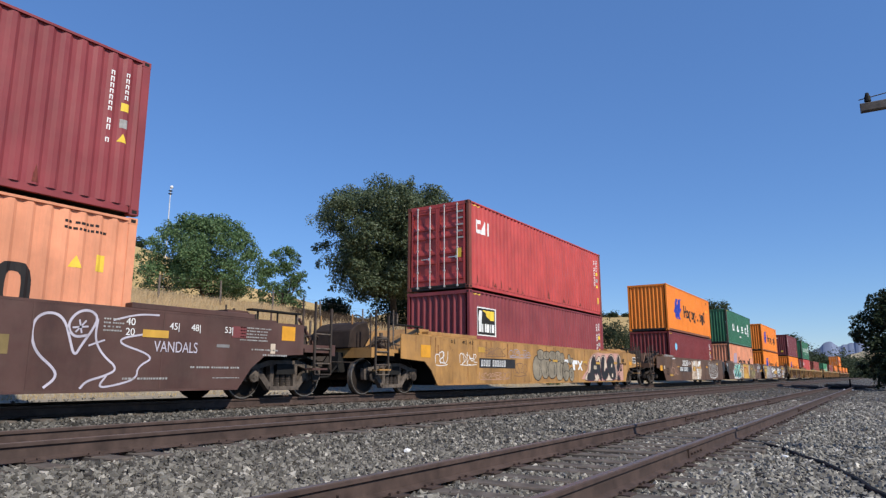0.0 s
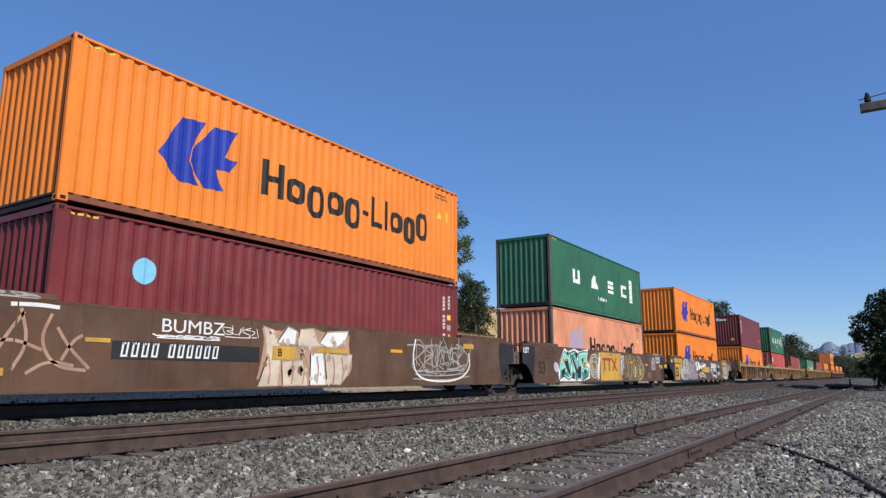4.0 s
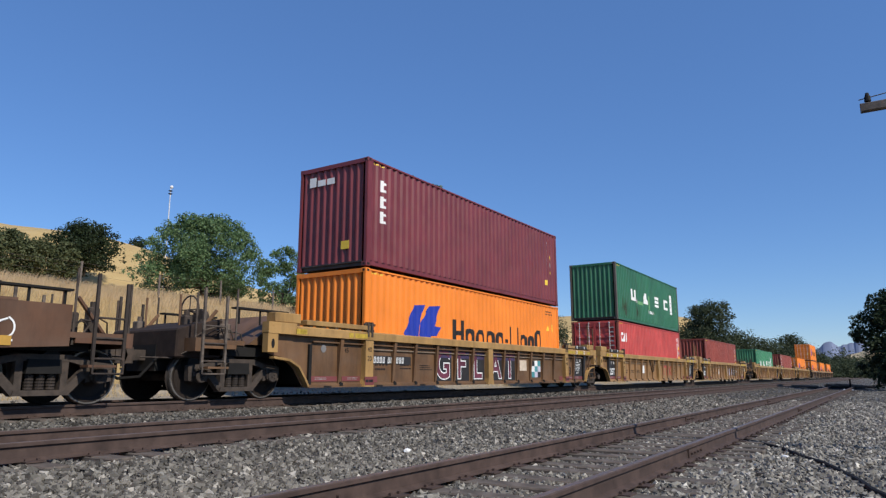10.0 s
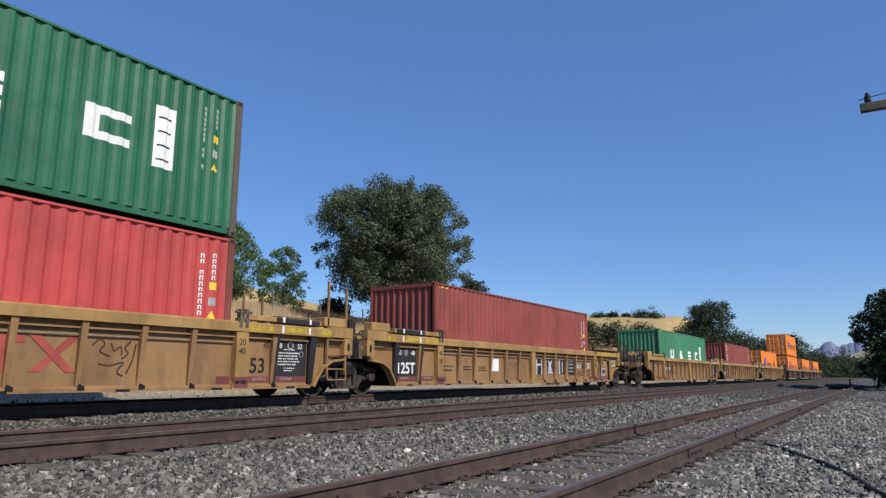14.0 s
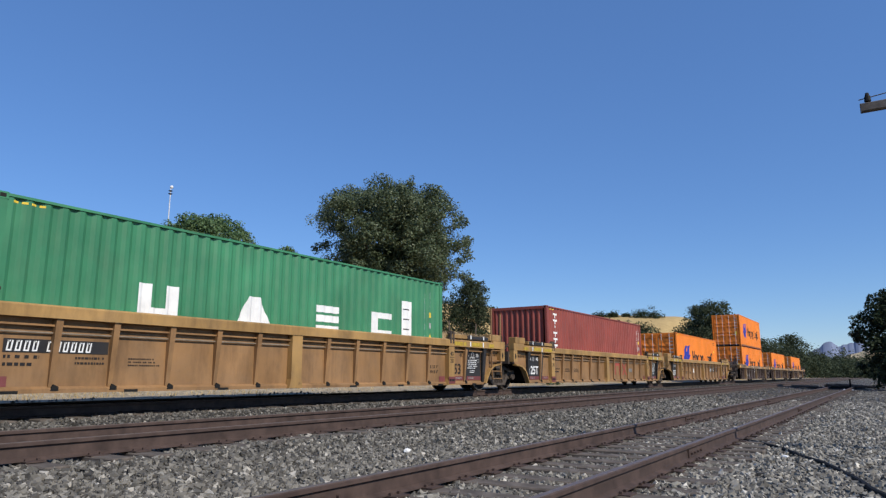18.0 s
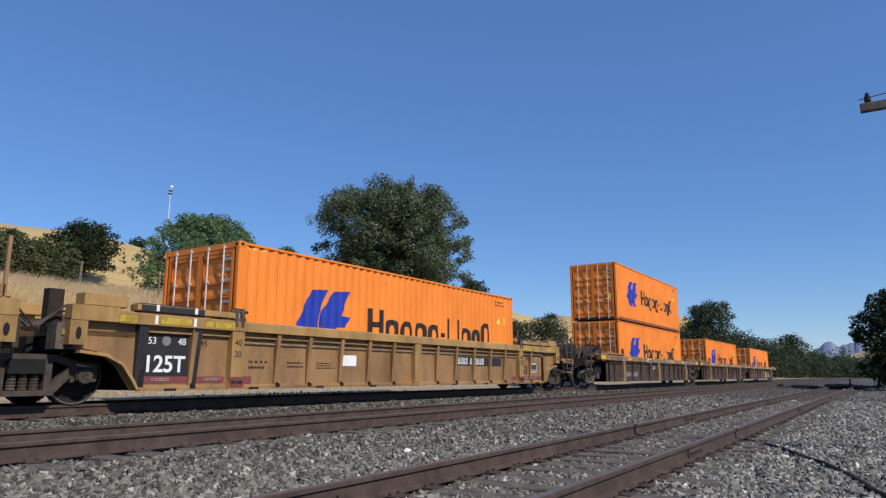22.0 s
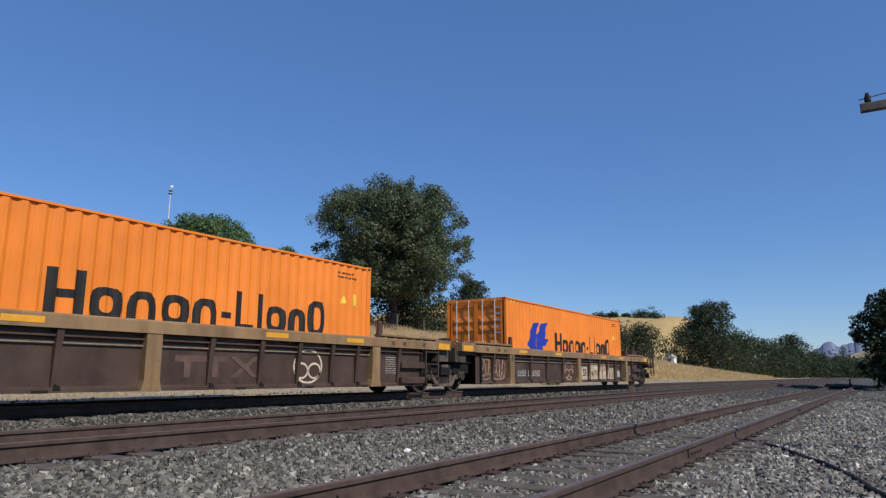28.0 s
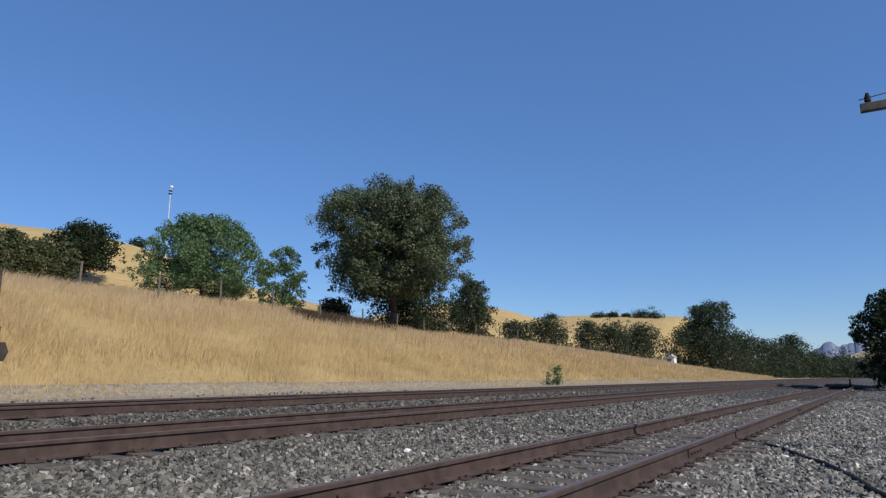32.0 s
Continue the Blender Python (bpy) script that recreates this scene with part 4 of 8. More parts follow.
def truck(parent, x):
    frame_me = cached(MESHES, "side_frame", side_frame_mesh)
    for s in (-1, 1):
        put("side_frame", frame_me, parent, pose(x, s * 1.0, 0, 0, 0, 0 if s < 0 else 180))
        for i in (-1, 0, 1):
            put("spring", cached(MESHES, "spring", spring_mesh), parent, pose(x + i * 0.165, s * 1.0, 0))
    put("bolster", cached(MESHES, "bolster", bolster_mesh), parent, pose(x, 0, 0))
    for s in (-1, 1):
        for k in (-1, 1):
            put("bearing_adapter", cached(MESHES, "adapter", adapter_mesh), parent, pose(x + k * 0.9, s * 1.0, 0))
            put("brake_shoe", cached(MESHES, ("shoe", k), lambda: shoe_mesh(k)), parent, pose(x + k * 0.9, s * 0.75, 0))
    w = cached(MESHES, "wheelset", wheelset_meshes)
    for dx in (-0.9, 0.9):
        axle = put("axle", w[2], parent, pose(x + dx, 0, WR))
        put("wheel", w[0], axle, Matrix.Identity(4))
        put("wheel", w[1], axle, Matrix.Identity(4))
        put("tread", w[3], axle, Matrix.Identity(4), "bright worn tread")
        put("tread", w[4], axle, Matrix.Identity(4), "bright worn tread")
        ROLLING.append((axle, x + dx, WR, WR))


def grab(parent, pts, r=0.016, name="grab_iron", mat="truck"):
    bm = bmesh.new()
    bent(bm, pts, r)
    part(name, bm, M[mat], parent)


def ladder(parent, x, y, z0, z1, w, mat):
    """Two uprights with rungs and a stirrup step below."""
    bm = bmesh.new()
    a, b, t = x - w / 2, x + w / 2, 0.025
    box(bm, a - t, a + t, y - 0.02, y + 0.02, z0, z1)
    box(bm, b - t, b + t, y - 0.02, y + 0.02, z0, z1 - 0.12)
    lad = part("ladder", bm, M[mat], parent)
    z = z0 + 0.12
    while z < min(z1 - 0.15, 1.7):
        bm = bmesh.new()
        rod(bm, (x - w / 2, y, z), (x + w / 2, y, z), 0.018, 6)
        box(bm, x - w / 2 + 0.02, x + w / 2 - 0.02, y + 0.004, y + 0.05, z - 0.012, z + 0.012)
        part("rung", bm, M[mat], lad)
        z += 0.33
    grab(lad, [(x - w / 2, y - 0.03, z0 + 0.1), (x - w / 2, y - 0.03, z0 - 0.12), (x + w / 2, y - 0.03, z0 - 0.12), (x + w / 2, y - 0.03, z0 + 0.1)], 0.016, "step", mat)


def coupler_end(car, s, mat, brake=False):
    """Platform past the truck, with sill, coupler, ladders and stanchions; s: which end."""
    bm = bmesh.new()
    box(bm, min(s * 8.2, s * 11.35), max(s * 8.2, s * 11.35), -0.45, 0.45, 0.56, 1.06)
    box(bm, min(s * 8.3, s * 10.6), max(s * 8.3, s * 10.6), -1.05, 1.05, 0.86, 1.055)
    part("draft_sill", bm, M["black"], car)
    bm = bmesh.new()
    box(bm, min(s * 11.35, s * 11.62), max(s * 11.35, s * 11.62), -0.14, 0.14, 0.76, 0.96)
    slab(bm, [(s * 11.62, 0.70), (s * 11.62, 1.0), (s * 11.80, 1.0), (s * 11.86, 0.85), (s * 11.80, 0.70)], -0.17, 0.19)
    part("coupler", bm, M["truck"], car, "cast steel coupler")
    bm = bmesh.new()
    box(bm, min(s * 10.0, s * 11.15), max(s * 10.0, s * 11.15), -1.36, 1.36, 1.06, 1.15)
    box(bm, min(s * 11.05, s * 11.17), max(s * 11.05, s * 11.17), -1.38, 1.38, 0.92, 1.17)
    part("end_platform", bm, M[mat], car)
    for y in (-1.38, 1.38):
        ladder(car, s * 10.75, y, 0.62, 2.12, 0.52, "truck")
    for y in (-0.55, 0.55):
        bm = bmesh.new()
        rod(bm, (s * 10.95, y, 1.1), (s * 10.95, y, 2.05), 0.022, 6)
        part("stanchion", bm, M[mat], car)
    for y in (-0.95, 0.95):
        bm = bmesh.new()
        bent(bm, [(s * 10.9, y, 1.15), (s * 10.4, y, 1.75)], 0.04, 6)
        part("brace", bm, M[mat], car)
    for y in (-1.3, 1.3):
        bm = bmesh.new()
        a, b = sorted((s * 8.75, s * 10.15))
        box(bm, a, b, y - 0.22 if y > 0 else y + 0.02, y - 0.02 if y > 0 else y + 0.22, 1.80, 1.835)
        for xx in (8.95, 9.5, 10.05):
            box(bm, s * xx - 0.02, s * xx + 0.02, y - 0.1 if y > 0 else y + 0.08, y - 0.08 if y > 0 else y + 0.1, 1.5, 1.80)
        part("running_board", bm, M["black"], car, "dark steel running board on short legs")
        for xx, top in ((10.18, 2.18), (11.12, 2.02)):
            bm = bmesh.new()
            rod(bm, (s * xx, y, 0.95), (s * xx, y, top), 0.02, 6)
            part("stanchion", bm, M["truck"], car)
        bm = bmesh.new()
        a, b = sorted((s * 10.2, s * 11.1))
        box(bm, a, b, y - 0.06, y + 0.06, 0.98, 1.06)
        part("step_beam", bm, M[mat], car)
        bm = bmesh.new()
        box(bm, s * 10.65 - 0.24, s * 10.65 + 0.24, y - 0.12, y + 0.12, 0.60, 0.64)
        part("step_plate", bm, M[mat], car)
    bm = bmesh.new()
    slab(bm, [(s * 8.25, 1.1), (s * 9.7, 1.1), (s * 8.75, 1.78), (s * 8.25, 1.78)], -1.12, 1.12)
    part("slope_sheet", bm, M[mat], car)
    for y0, xx, z0, w, h in ((-0.95, 10.25, 1.15, 0.26, 0.34), (-0.62, 10.85, 1.15, 0.18, 0.48), (0.3, 10.5, 1.15, 0.4, 0.30), (0.75, 10.95, 1.15, 0.2, 0.42)):
        bm = bmesh.new()
        box(bm, s * xx - w / 2, s * xx + w / 2, y0 - w / 2, y0 + w / 2, z0, z0 + h)
        bmesh.ops.bevel(bm, geom=bm.edges[:], offset=0.02, segments=1, affect="EDGES")
        rod(bm, (s * xx, y0, z0 + h - 0.01), (s * xx, y0, z0 + h + 0.10), 0.05, 8)
        part("brake_valve", bm, M["truck"], car, "brake valve box dark with grease")
    for xx, y1, r in ((10.05, 1.05, 0.17), (10.9, 0.2, 0.12)):
        bm = bmesh.new()
        rod(bm, (s * xx, -1.0, 0.71), (s * xx, y1, 0.71), r, 12)
        part("air_tank", bm, M["black"], car)
    for k in range(3):
        grab(car, [(s * (9.9 + 0.2 * k), -1.22, 1.02), (s * (10.05 + 0.25 * k), -1.28, 1.30 + 0.06 * k), (s * (10.4 + 0.2 * k), -1.18, 1.34), (s * (10.75 + 0.12 * k), -0.9, 1.1)], 0.014, "air_pipe", "truck")
    grab(car, [(s * 11.3, -0.5, 0.85), (s * 11.55, -0.3, 0.45), (s * 11.8, 0.0, 0.42)], 0.028, "air_hose", "black")
    grab(car, [(s * 11.12, -1.2, 0.95), (s * 11.3, -0.9, 0.80), (s * 11.5, -0.2, 0.82)], 0.014, "uncoupling_lever", "truck")
    if brake:
        # dark added block stands in for the shaded car end and sill
        bm = bmesh.new()
        if mat in ("car_tan", "car_umber"):
            slab(bm, [(s * 10.3, 0.80), (s * 11.34, 0.80), (s * 11.34, 1.34), (s * 10.9, 1.46), (s * 10.3, 1.58)], -1.05, 1.05)
        else:
            slab(bm, [(s * 10.42, 1.16), (s * 11.3, 1.16), (s * 11.22, 1.62), (s * 10.95, 1.80), (s * 10.55, 1.88)], -0.75, 0.55)
        bmesh.ops.bevel(bm, geom=bm.edges[:], offset=0.03, segments=1, affect="EDGES")
        part("reservoir_hood", bm, M["shaded_end_brown"], car, "dark block standing for the shaded car end and brake gear")
        bm = bmesh.new()
        bmesh.ops.create_cone(bm, cap_ends=True, segments=16, radius1=0.20, radius2=0.20, depth=0.12, matrix=pose(s * 10.35, -0.4, 1.62, 0, 90, 0))
        box(bm, s * 10.35 - 0.09, s * 10.35 + 0.09, -0.52, -0.28, 1.1, 1.6)
        part("brake_housing", bm, M["truck"], car)
        bm = bmesh.new()
        n = 16
        pts = [(s * 10.62, -0.4 + 0.28 * math.cos(i * 2 * math.pi / n), 1.78 + 0.28 * math.sin(i * 2 * math.pi / n)) for i in range(n + 1)]
        bent(bm, pts, 0.018)
        for i in range(0, n, 4):
            rod(bm, (s * 10.62, -0.4, 1.78), pts[i], 0.012, 5)
        rod(bm, (s * 10.40, -0.4, 1.70), (s * 10.64, -0.4, 1.78), 0.03, 6)
        part("brake_wheel", bm, M["truck"], car)
        bm = bmesh.new()
        rod(bm, (s * 9.4, 0.1, 1.40), (s * 10.2, 0.1, 1.40), 0.22, 14)
        part("air_reservoir", bm, M["truck"], car)


def joint_end(car, s, mat, tall):
    """Shared end over a truck between two units."""
    bm = bmesh.new()
    box(bm, min(s * 8.2, s * 9.65), max(s * 8.2, s * 9.65), -0.50, 0.50, 0.60, 1.095)
    box(bm, min(s * 8.3, s * 9.5), max(s * 8.3, s * 9.5), -1.15, 1.15, 0.86, 1.094)
    part("articulation_arm", bm, M["black"], car)
    bm = bmesh.new()
    slab(bm, [(s * 8.2, 1.10), (s * 9.55, 1.10), (s * 9.55, 1.19), (s * 8.2, 1.19)], -1.34, 1.34)
    part("end_platform", bm, M[mat], car)
    if s > 0:
        for y in (-1.44, 1.44):
            ladder(car, 8.98 if tall else 8.58, y, 0.50 if tall else 0.34, 2.62 if tall else 1.46, 0.62, mat)
    else:
        for y in (-0.9, 0.9):
            bm = bmesh.new()
            box(bm, s * 9.5 - 0.12, s * 9.5 + 0.12, y - 0.09, y + 0.09, 1.12, 1.85 if tall else 1.6)
            # post coloured dark for the shade in the gap between units
            part("guide_post", bm, M["shaded_end_brown"], car)
    for y in (-0.5, 0.2):
        bm = bmesh.new()
        rod(bm, (s * 8.5, y, 1.30), (s * 9.4, y, 1.32), 0.10, 10)
        part("brake_cylinder", bm, M["truck"], car)
    for k in range(3):
        y = -1.25 + 0.16 * k
        grab(car, [(s * (8.95 + 0.1 * k), y, 1.2), (s * (9.15 + 0.1 * k), y - 0.05, 1.52 - 0.05 * k), (s * 9.5, y - 0.02, 1.56 - 0.07 * k), (s * 9.85, y + 0.05, 1.22)], 0.02, "hose", "truck")
    for y in (-1.18, 1.18):
        bm = bmesh.new()
        a, b = sorted((s * 9.0, s * 9.62))
        box(bm, a, b, y - 0.14, y + 0.14, 0.88, 1.30)
        part("side_bearing", bm, M["truck"], car)


def both_sides(car, name, make, material, label=""):
    bm = bmesh.new()
    make(bm)
    me = to_mesh(name, bm, material)
    a = put(name, me, car, Matrix.Identity(4), label)
    put(name, me, car, TURN, label)
    return a


def wall_outline(top, end=9.5, start=None):
    start = start or end
    return [(-8.32, 0.23), (8.32, 0.23), (8.62, 0.62), (8.95, 0.86), (end, 0.92), (end, top), (-start, top), (-start, 0.92), (-8.95, 0.86), (-8.62, 0.62)]


def shared_frame(car, mat, ends, tall):
    bm = bmesh.new()
    box(bm, -8.2, 8.2, -1.30, 1.30, 0.235, 0.288)
    for i in range(9):
        x = -7.6 + i * 1.9
        box(bm, x - 0.12, x + 0.12, -1.42, 1.42, 0.205, 0.25)
    part("well_floor", bm, M["black"], car)
    for s in (-1, 1):
        bm = bmesh.new()
        slab(bm, [(s * 8.12, 0.25), (s * 8.2, 0.25), (s * 8.2, 1.16), (s * 8.12, 1.16)], -1.4, 1.4)
        part("bulkhead", bm, M["black"], car)
    for s, kind in zip((-1, 1), ends):
        if kind == "coupler":
            coupler_end(car, s, mat, brake=s < 0)
            truck(car, s * 9.9)
        else:
            joint_end(car, s, mat, tall)
            if s > 0:
                truck(car, kind)


def smooth_car(x, mat, ends, label):
    car = tagged(new("well_car"), label, "well car", "cars of the train")
    shared_frame(car, mat, ends, False)

    def wall(bm):
        slab(bm, wall_outline(1.56, *(10.05 if e == "coupler" else 9.26 for e in ends[::-1])), -HALF, -HALF + 0.03)
    both_sides(car, "side_wall", wall, M[mat])

    def chord(bm):
        box(bm, -9.24, 9.24, -HALF - 0.004, -HALF + 0.2, 1.56, 1.60)
    both_sides(car, "top_flange", chord, M[mat])

    def sill(bm):
        box(bm, -8.3, 8.3, -HALF - 0.012, -HALF + 0.1, 0.205, 0.245)
    both_sides(car, "bottom_flange", sill, M[mat])
    for s in (-1, 1):
        for y in (-1.30, 1.30):
            bm = bmesh.new()
            slab(bm, [(s * 6.0, 1.60), (s * 8.7, 1.60), (s * 8.7, 1.70), (s * 6.0, 1.70)], y - 0.12, y + 0.12)
            bmesh.ops.bevel(bm, geom=bm.edges[:], offset=0.012, segments=1, affect="EDGES")
            part("guide_rail", bm, M[mat], car)
    for s, kind in zip((-1, 1), ends):
        if kind != "coupler":
            for y in (-1, 1):
                bm = bmesh.new()
                a = 8.42
                slab(bm, [(s * a, 0.32), (s * (a + 0.22), 0.62), (s * (a + 0.5), 0.84), (s * 9.27, 0.92), (s * 9.27, 1.52), (s * 8.3, 1.55), (s * 8.24, 1.2)], y * (HALF + 0.001), y * (HALF + 0.008))
                part("end_shroud", bm, M["panel_black"], car, "black painted end panel")
    seams = bmesh.new()
    for i in range(7):
        xx = -6.6 + i * 2.2
        box(seams, xx - 0.012, xx + 0.012, -HALF - 0.005, -HALF, 0.26, 1.59)
    part("weld_seam", seams, M[mat], car)
    car.location = (x, TRAIN_Y, 0)
    MOVING.append((car, x, 0))
    return car


def gusset(x0, x1, z0, z1, flare=0.02):
    """A pressed rib that stands further out towards the top chord."""
    bm = bmesh.new()
    yb, yt, back = -HALF + 0.095, -HALF + 0.002, -HALF + 0.132
    v = [bm.verts.new(p) for p in ((x0, yb, z0), (x1, yb, z0), (x1 + flare, yt, z1), (x0 - flare, yt, z1),
                                   (x0, back, z0), (x1, back, z0), (x1 + flare, back, z1), (x0 - flare, back, z1))]
    for f in ((0, 1, 2, 3), (4, 7, 6, 5), (0, 4, 5, 1), (1, 5, 6, 2), (2, 6, 7, 3), (3, 7, 4, 0)):
        bm.faces.new([v[k] for k in f])
    return bm


def ribbed_car(x, mat, chord_mat, ends, label, tall, ribs, wide):
    car = tagged(new("well_car"), label, "well car", "cars of the train")
    shared_frame(car, mat, ends, tall)
    c0, c1 = (1.33, 1.53) if tall else (1.19, 1.42)

    def wall(bm):
        end = wall_outline(c0 + 0.03, 9.35) if tall else [(-8.45, 0.23), (8.2, 0.23), (8.2, c0 + 0.03), (-8.45, c0 + 0.03)]
        slab(bm, end, -HALF + 0.13, -HALF + 0.15)
    both_sides(car, "side_wall", wall, M[mat])

    def chord(bm):
        prism(bm, [(-HALF - 0.03, c0), (-HALF - 0.03, c1 - 0.03), (-HALF + 0.0, c1), (-HALF + 0.2, c1), (-HALF + 0.2, c0)], -8.7, 8.7)
    both_sides(car, "top_chord", chord, M[chord_mat])

    def sill(bm):
        prism(bm, [(-HALF + 0.06, 0.21), (-HALF + 0.06, 0.27), (-HALF + 0.128, 0.31), (-HALF + 0.16, 0.31), (-HALF + 0.16, 0.21)], -8.2, 8.2)
    both_sides(car, "bottom_sill", sill, M[mat])

    def pipe(bm):
        rod(bm, (-8.1, -HALF + 0.07, c0 - 0.11), (8.1, -HALF + 0.07, c0 - 0.11), 0.02, 6)
    both_sides(car, "brake_pipe", pipe, M[mat])
    def conduit(bm):
        rod(bm, (-6.1, -HALF + 0.09, c0 - 0.22), (6.1, -HALF + 0.09, c0 - 0.22), 0.014, 6)
    both_sides(car, "conduit", conduit, M["pale_pipe"])
    # small dark wedges at the rib bases paint in the ribs' shadows
    foot = bmesh.new()
    slab(foot, [(-0.02, 0.245), (0.10, 0.245), (0.10, 0.30), (0.02, 0.34)], -HALF + 0.05, -HALF + 0.128)
    rib_shadow_me = to_mesh("rib_foot", foot, M["black"])
    rib_me = to_mesh("rib", gusset(-0.035, 0.035, 0.24, c0), M[mat])
    post = bmesh.new()
    slab(post, [(-0.20, 0.212), (0.20, 0.212), (0.15, 0.40), (0.15, c0), (-0.15, c0), (-0.15, 0.40)], -HALF - 0.012, -HALF + 0.134)
    post_me = to_mesh("post", post, M[chord_mat])
    for xx in ribs:
        put("rib", rib_me, car, pose(xx, 0, 0))
        put("rib_foot", rib_shadow_me, car, pose(xx, 0, 0))
        put("rib", rib_me, car, TURN @ pose(xx, 0, 0))
    for xx in wide:
        put("post", post_me, car, pose(xx, 0, 0))
        put("post", post_me, car, TURN @ pose(xx, 0, 0))
    for s in (-1, 1):
        for y in (-1, 1):
            a, b = sorted((s * 6.2, s * (8.4 if tall else 8.78)))
            bm = bmesh.new()
            box(bm, a, b, y * 1.38 - 0.12, y * 1.38 + 0.11, c1 + 0.035, c1 + (0.15 if tall else 0.10))
            bmesh.ops.bevel(bm, geom=bm.edges[:], offset=0.012, segments=1, affect="EDGES")
            rail = part("guide_rail", bm, M[chord_mat], car)
            if tall and y < 0:
                for k, (a2, b2) in enumerate(((6.32, 6.78), (6.84, 7.0), (8.4, 8.72))):
                    a2, b2 = sorted((s * a2, s * b2))
                    shape("yellow_strip", [(a2, c0 + 0.03), (b2, c0 + 0.03), (b2, c1 - 0.06), (a2, c1 - 0.06)], M["strip_yellow"], car, -HALF - 0.031)
            k = a + 0.15
            while k < b:
                bm = bmesh.new()
                box(bm, k - 0.05, k + 0.05, y * 1.37 - 0.10, y * 1.37 + 0.10, c1, c1 + 0.035)
                part("rail_foot", bm, M["truck"], rail)
                k += 0.42
            bm = bmesh.new()
            if tall:
                box(bm, s * 6.2 - 0.15, s * 6.2 + 0.15, y * 1.44 - 0.05, y * 1.44 + 0.05, c1, c1 + 0.06)
                for dx in (-0.12, 0.03):
                    box(bm, s * 6.2 + dx, s * 6.2 + dx + 0.07, y * 1.46 - 0.05, y * 1.46 + 0.05, c1 - 0.12, c1 + 0.24)
                rod(bm, (s * 6.2 - 0.2, y * 1.46, c1 + 0.18), (s * 6.2 + 0.2, y * 1.46, c1 + 0.18), 0.03, 8)
            else:
                slab(bm, [(s * 6.12, c1), (s * 6.32, c1), (s * 6.28, c1 + 0.36), (s * 6.16, c1 + 0.36)], y * 1.42 - 0.04, y * 1.42 + 0.04)
            part("corner_guide", bm, M["truck" if tall else "car_dark"], car)
            bm = bmesh.new()
            box(bm, min(s * 8.7, s * 9.5), max(s * 8.7, s * 9.5), y * 1.38 - 0.11, y * 1.38 + 0.09, c0 + 0.01, c1 + 0.05)
            part("end_block", bm, M[chord_mat], car)
            if tall:
                bm = bmesh.new()
                box(bm, min(s * 9.22, s * 9.5), max(s * 9.22, s * 9.5), y * 1.40 - 0.08, y * 1.40 + 0.08, 0.95, 1.36)
                pad = part("jack_pad", bm, M[chord_mat], car)
                bm = bmesh.new()
                slab(bm, [(s * 9.36 + 0.045 * math.cos(q * 0.524), 1.13 + 0.10 * math.sin(q * 0.524)) for q in range(12)], y * 1.483 - 0.002, y * 1.483 + 0.002)
                part("pad_slot", bm, M["black"], pad, "dark oval slot")
                bm = bmesh.new()
                a, b = sorted((s * 8.55, s * 9.3))
                box(bm, a, b, y * 1.30 - 0.16, y * 1.30 + 0.12, c1 + 0.052, c1 + 0.26)
                bmesh.ops.bevel(bm, geom=bm.edges[:], offset=0.015, segments=1, affect="EDGES")
                part("end_box", bm, M[chord_mat], car)
            elif y < 0:
                a, b = sorted((s * 8.85, s * 9.42))
                shape("yellow_plate", [(a, 1.21), (b, 1.21), (b, 1.38), (a, 1.38)], M["label_orange"], car, -1.491)
        if not tall:
            bm = bmesh.new()
            box(bm, min(s * 8.5, s * 9.4), max(s * 8.5, s * 9.4), -1.1, 1.1, 0.55, 0.98)
            part("end_box", bm, M["black"], car)
    if tall:
        for s in (-1, 1):
            left, right = stroke([(s * 8.26, 0.24), (s * 8.36, 0.40), (s * 8.56, 0.66), (s * 8.85, 0.80), (s * 9.3, 0.85)], 0.05)
            bm = bmesh.new()
            slab(bm, left + right[::-1], -HALF + 0.0, -HALF + 0.15)
            part("end_flange", bm, M[chord_mat], car)
    for s, kind in zip((-1, 1), ends):
        if kind == "coupler" and not tall:
            bm = bmesh.new()
            box(bm, min(s * 8.72, s * 10.0), max(s * 8.72, s * 10.0), -1.26, 1.26, 1.30, 1.40)
            part("end_deck", bm, M[chord_mat], car)
            for k in range(4):
                bm = bmesh.new()
                a, b = sorted((s * (8.75 + 0.31 * k), s * (9.0 + 0.31 * k)))
                box(bm, a, b, -1.40, 1.40, 1.402, 1.44 + 0.03 * (k % 2))
                part("deck_plate", bm, M[chord_mat], car)
    if not tall:
        for z0, z1 in ((0.66, 0.84), (0.26, 0.44)):
            bm = bmesh.new()
            box(bm, 7.15, 8.22, -HALF + 0.0, -HALF + 0.129, z0, z1)
            bmesh.ops.bevel(bm, geom=bm.edges[:], offset=0.02, segments=1, affect="EDGES")
            part("step_panel", bm, M[mat], car)
    car.location = (x, TRAIN_Y, 0)
    MOVING.append((car, x, 0))
    return car


ON = -HALF - 0.003                                   # on a smooth side
IN = -HALF + 0.127                                   # on a recessed side


def blob(rng, x0, x1, z0, z1, n=14, rough=0.22):
    cx, cz, rx, rz = (x0 + x1) / 2, (z0 + z1) / 2, (x1 - x0) / 2, (z1 - z0) / 2
    out = []
    for i in range(n):
        a = 2 * math.pi * i / n
        k = 1 + rng.uniform(-rough, rough)
        c, s = math.cos(a), math.sin(a)
        sq = 1 / max(abs(c), abs(s)) ** 0.6
        out.append((cx + rx * k * c * sq * 0.85, max(z0, min(z1, cz + rz * k * s * sq * 0.9))))
    return out


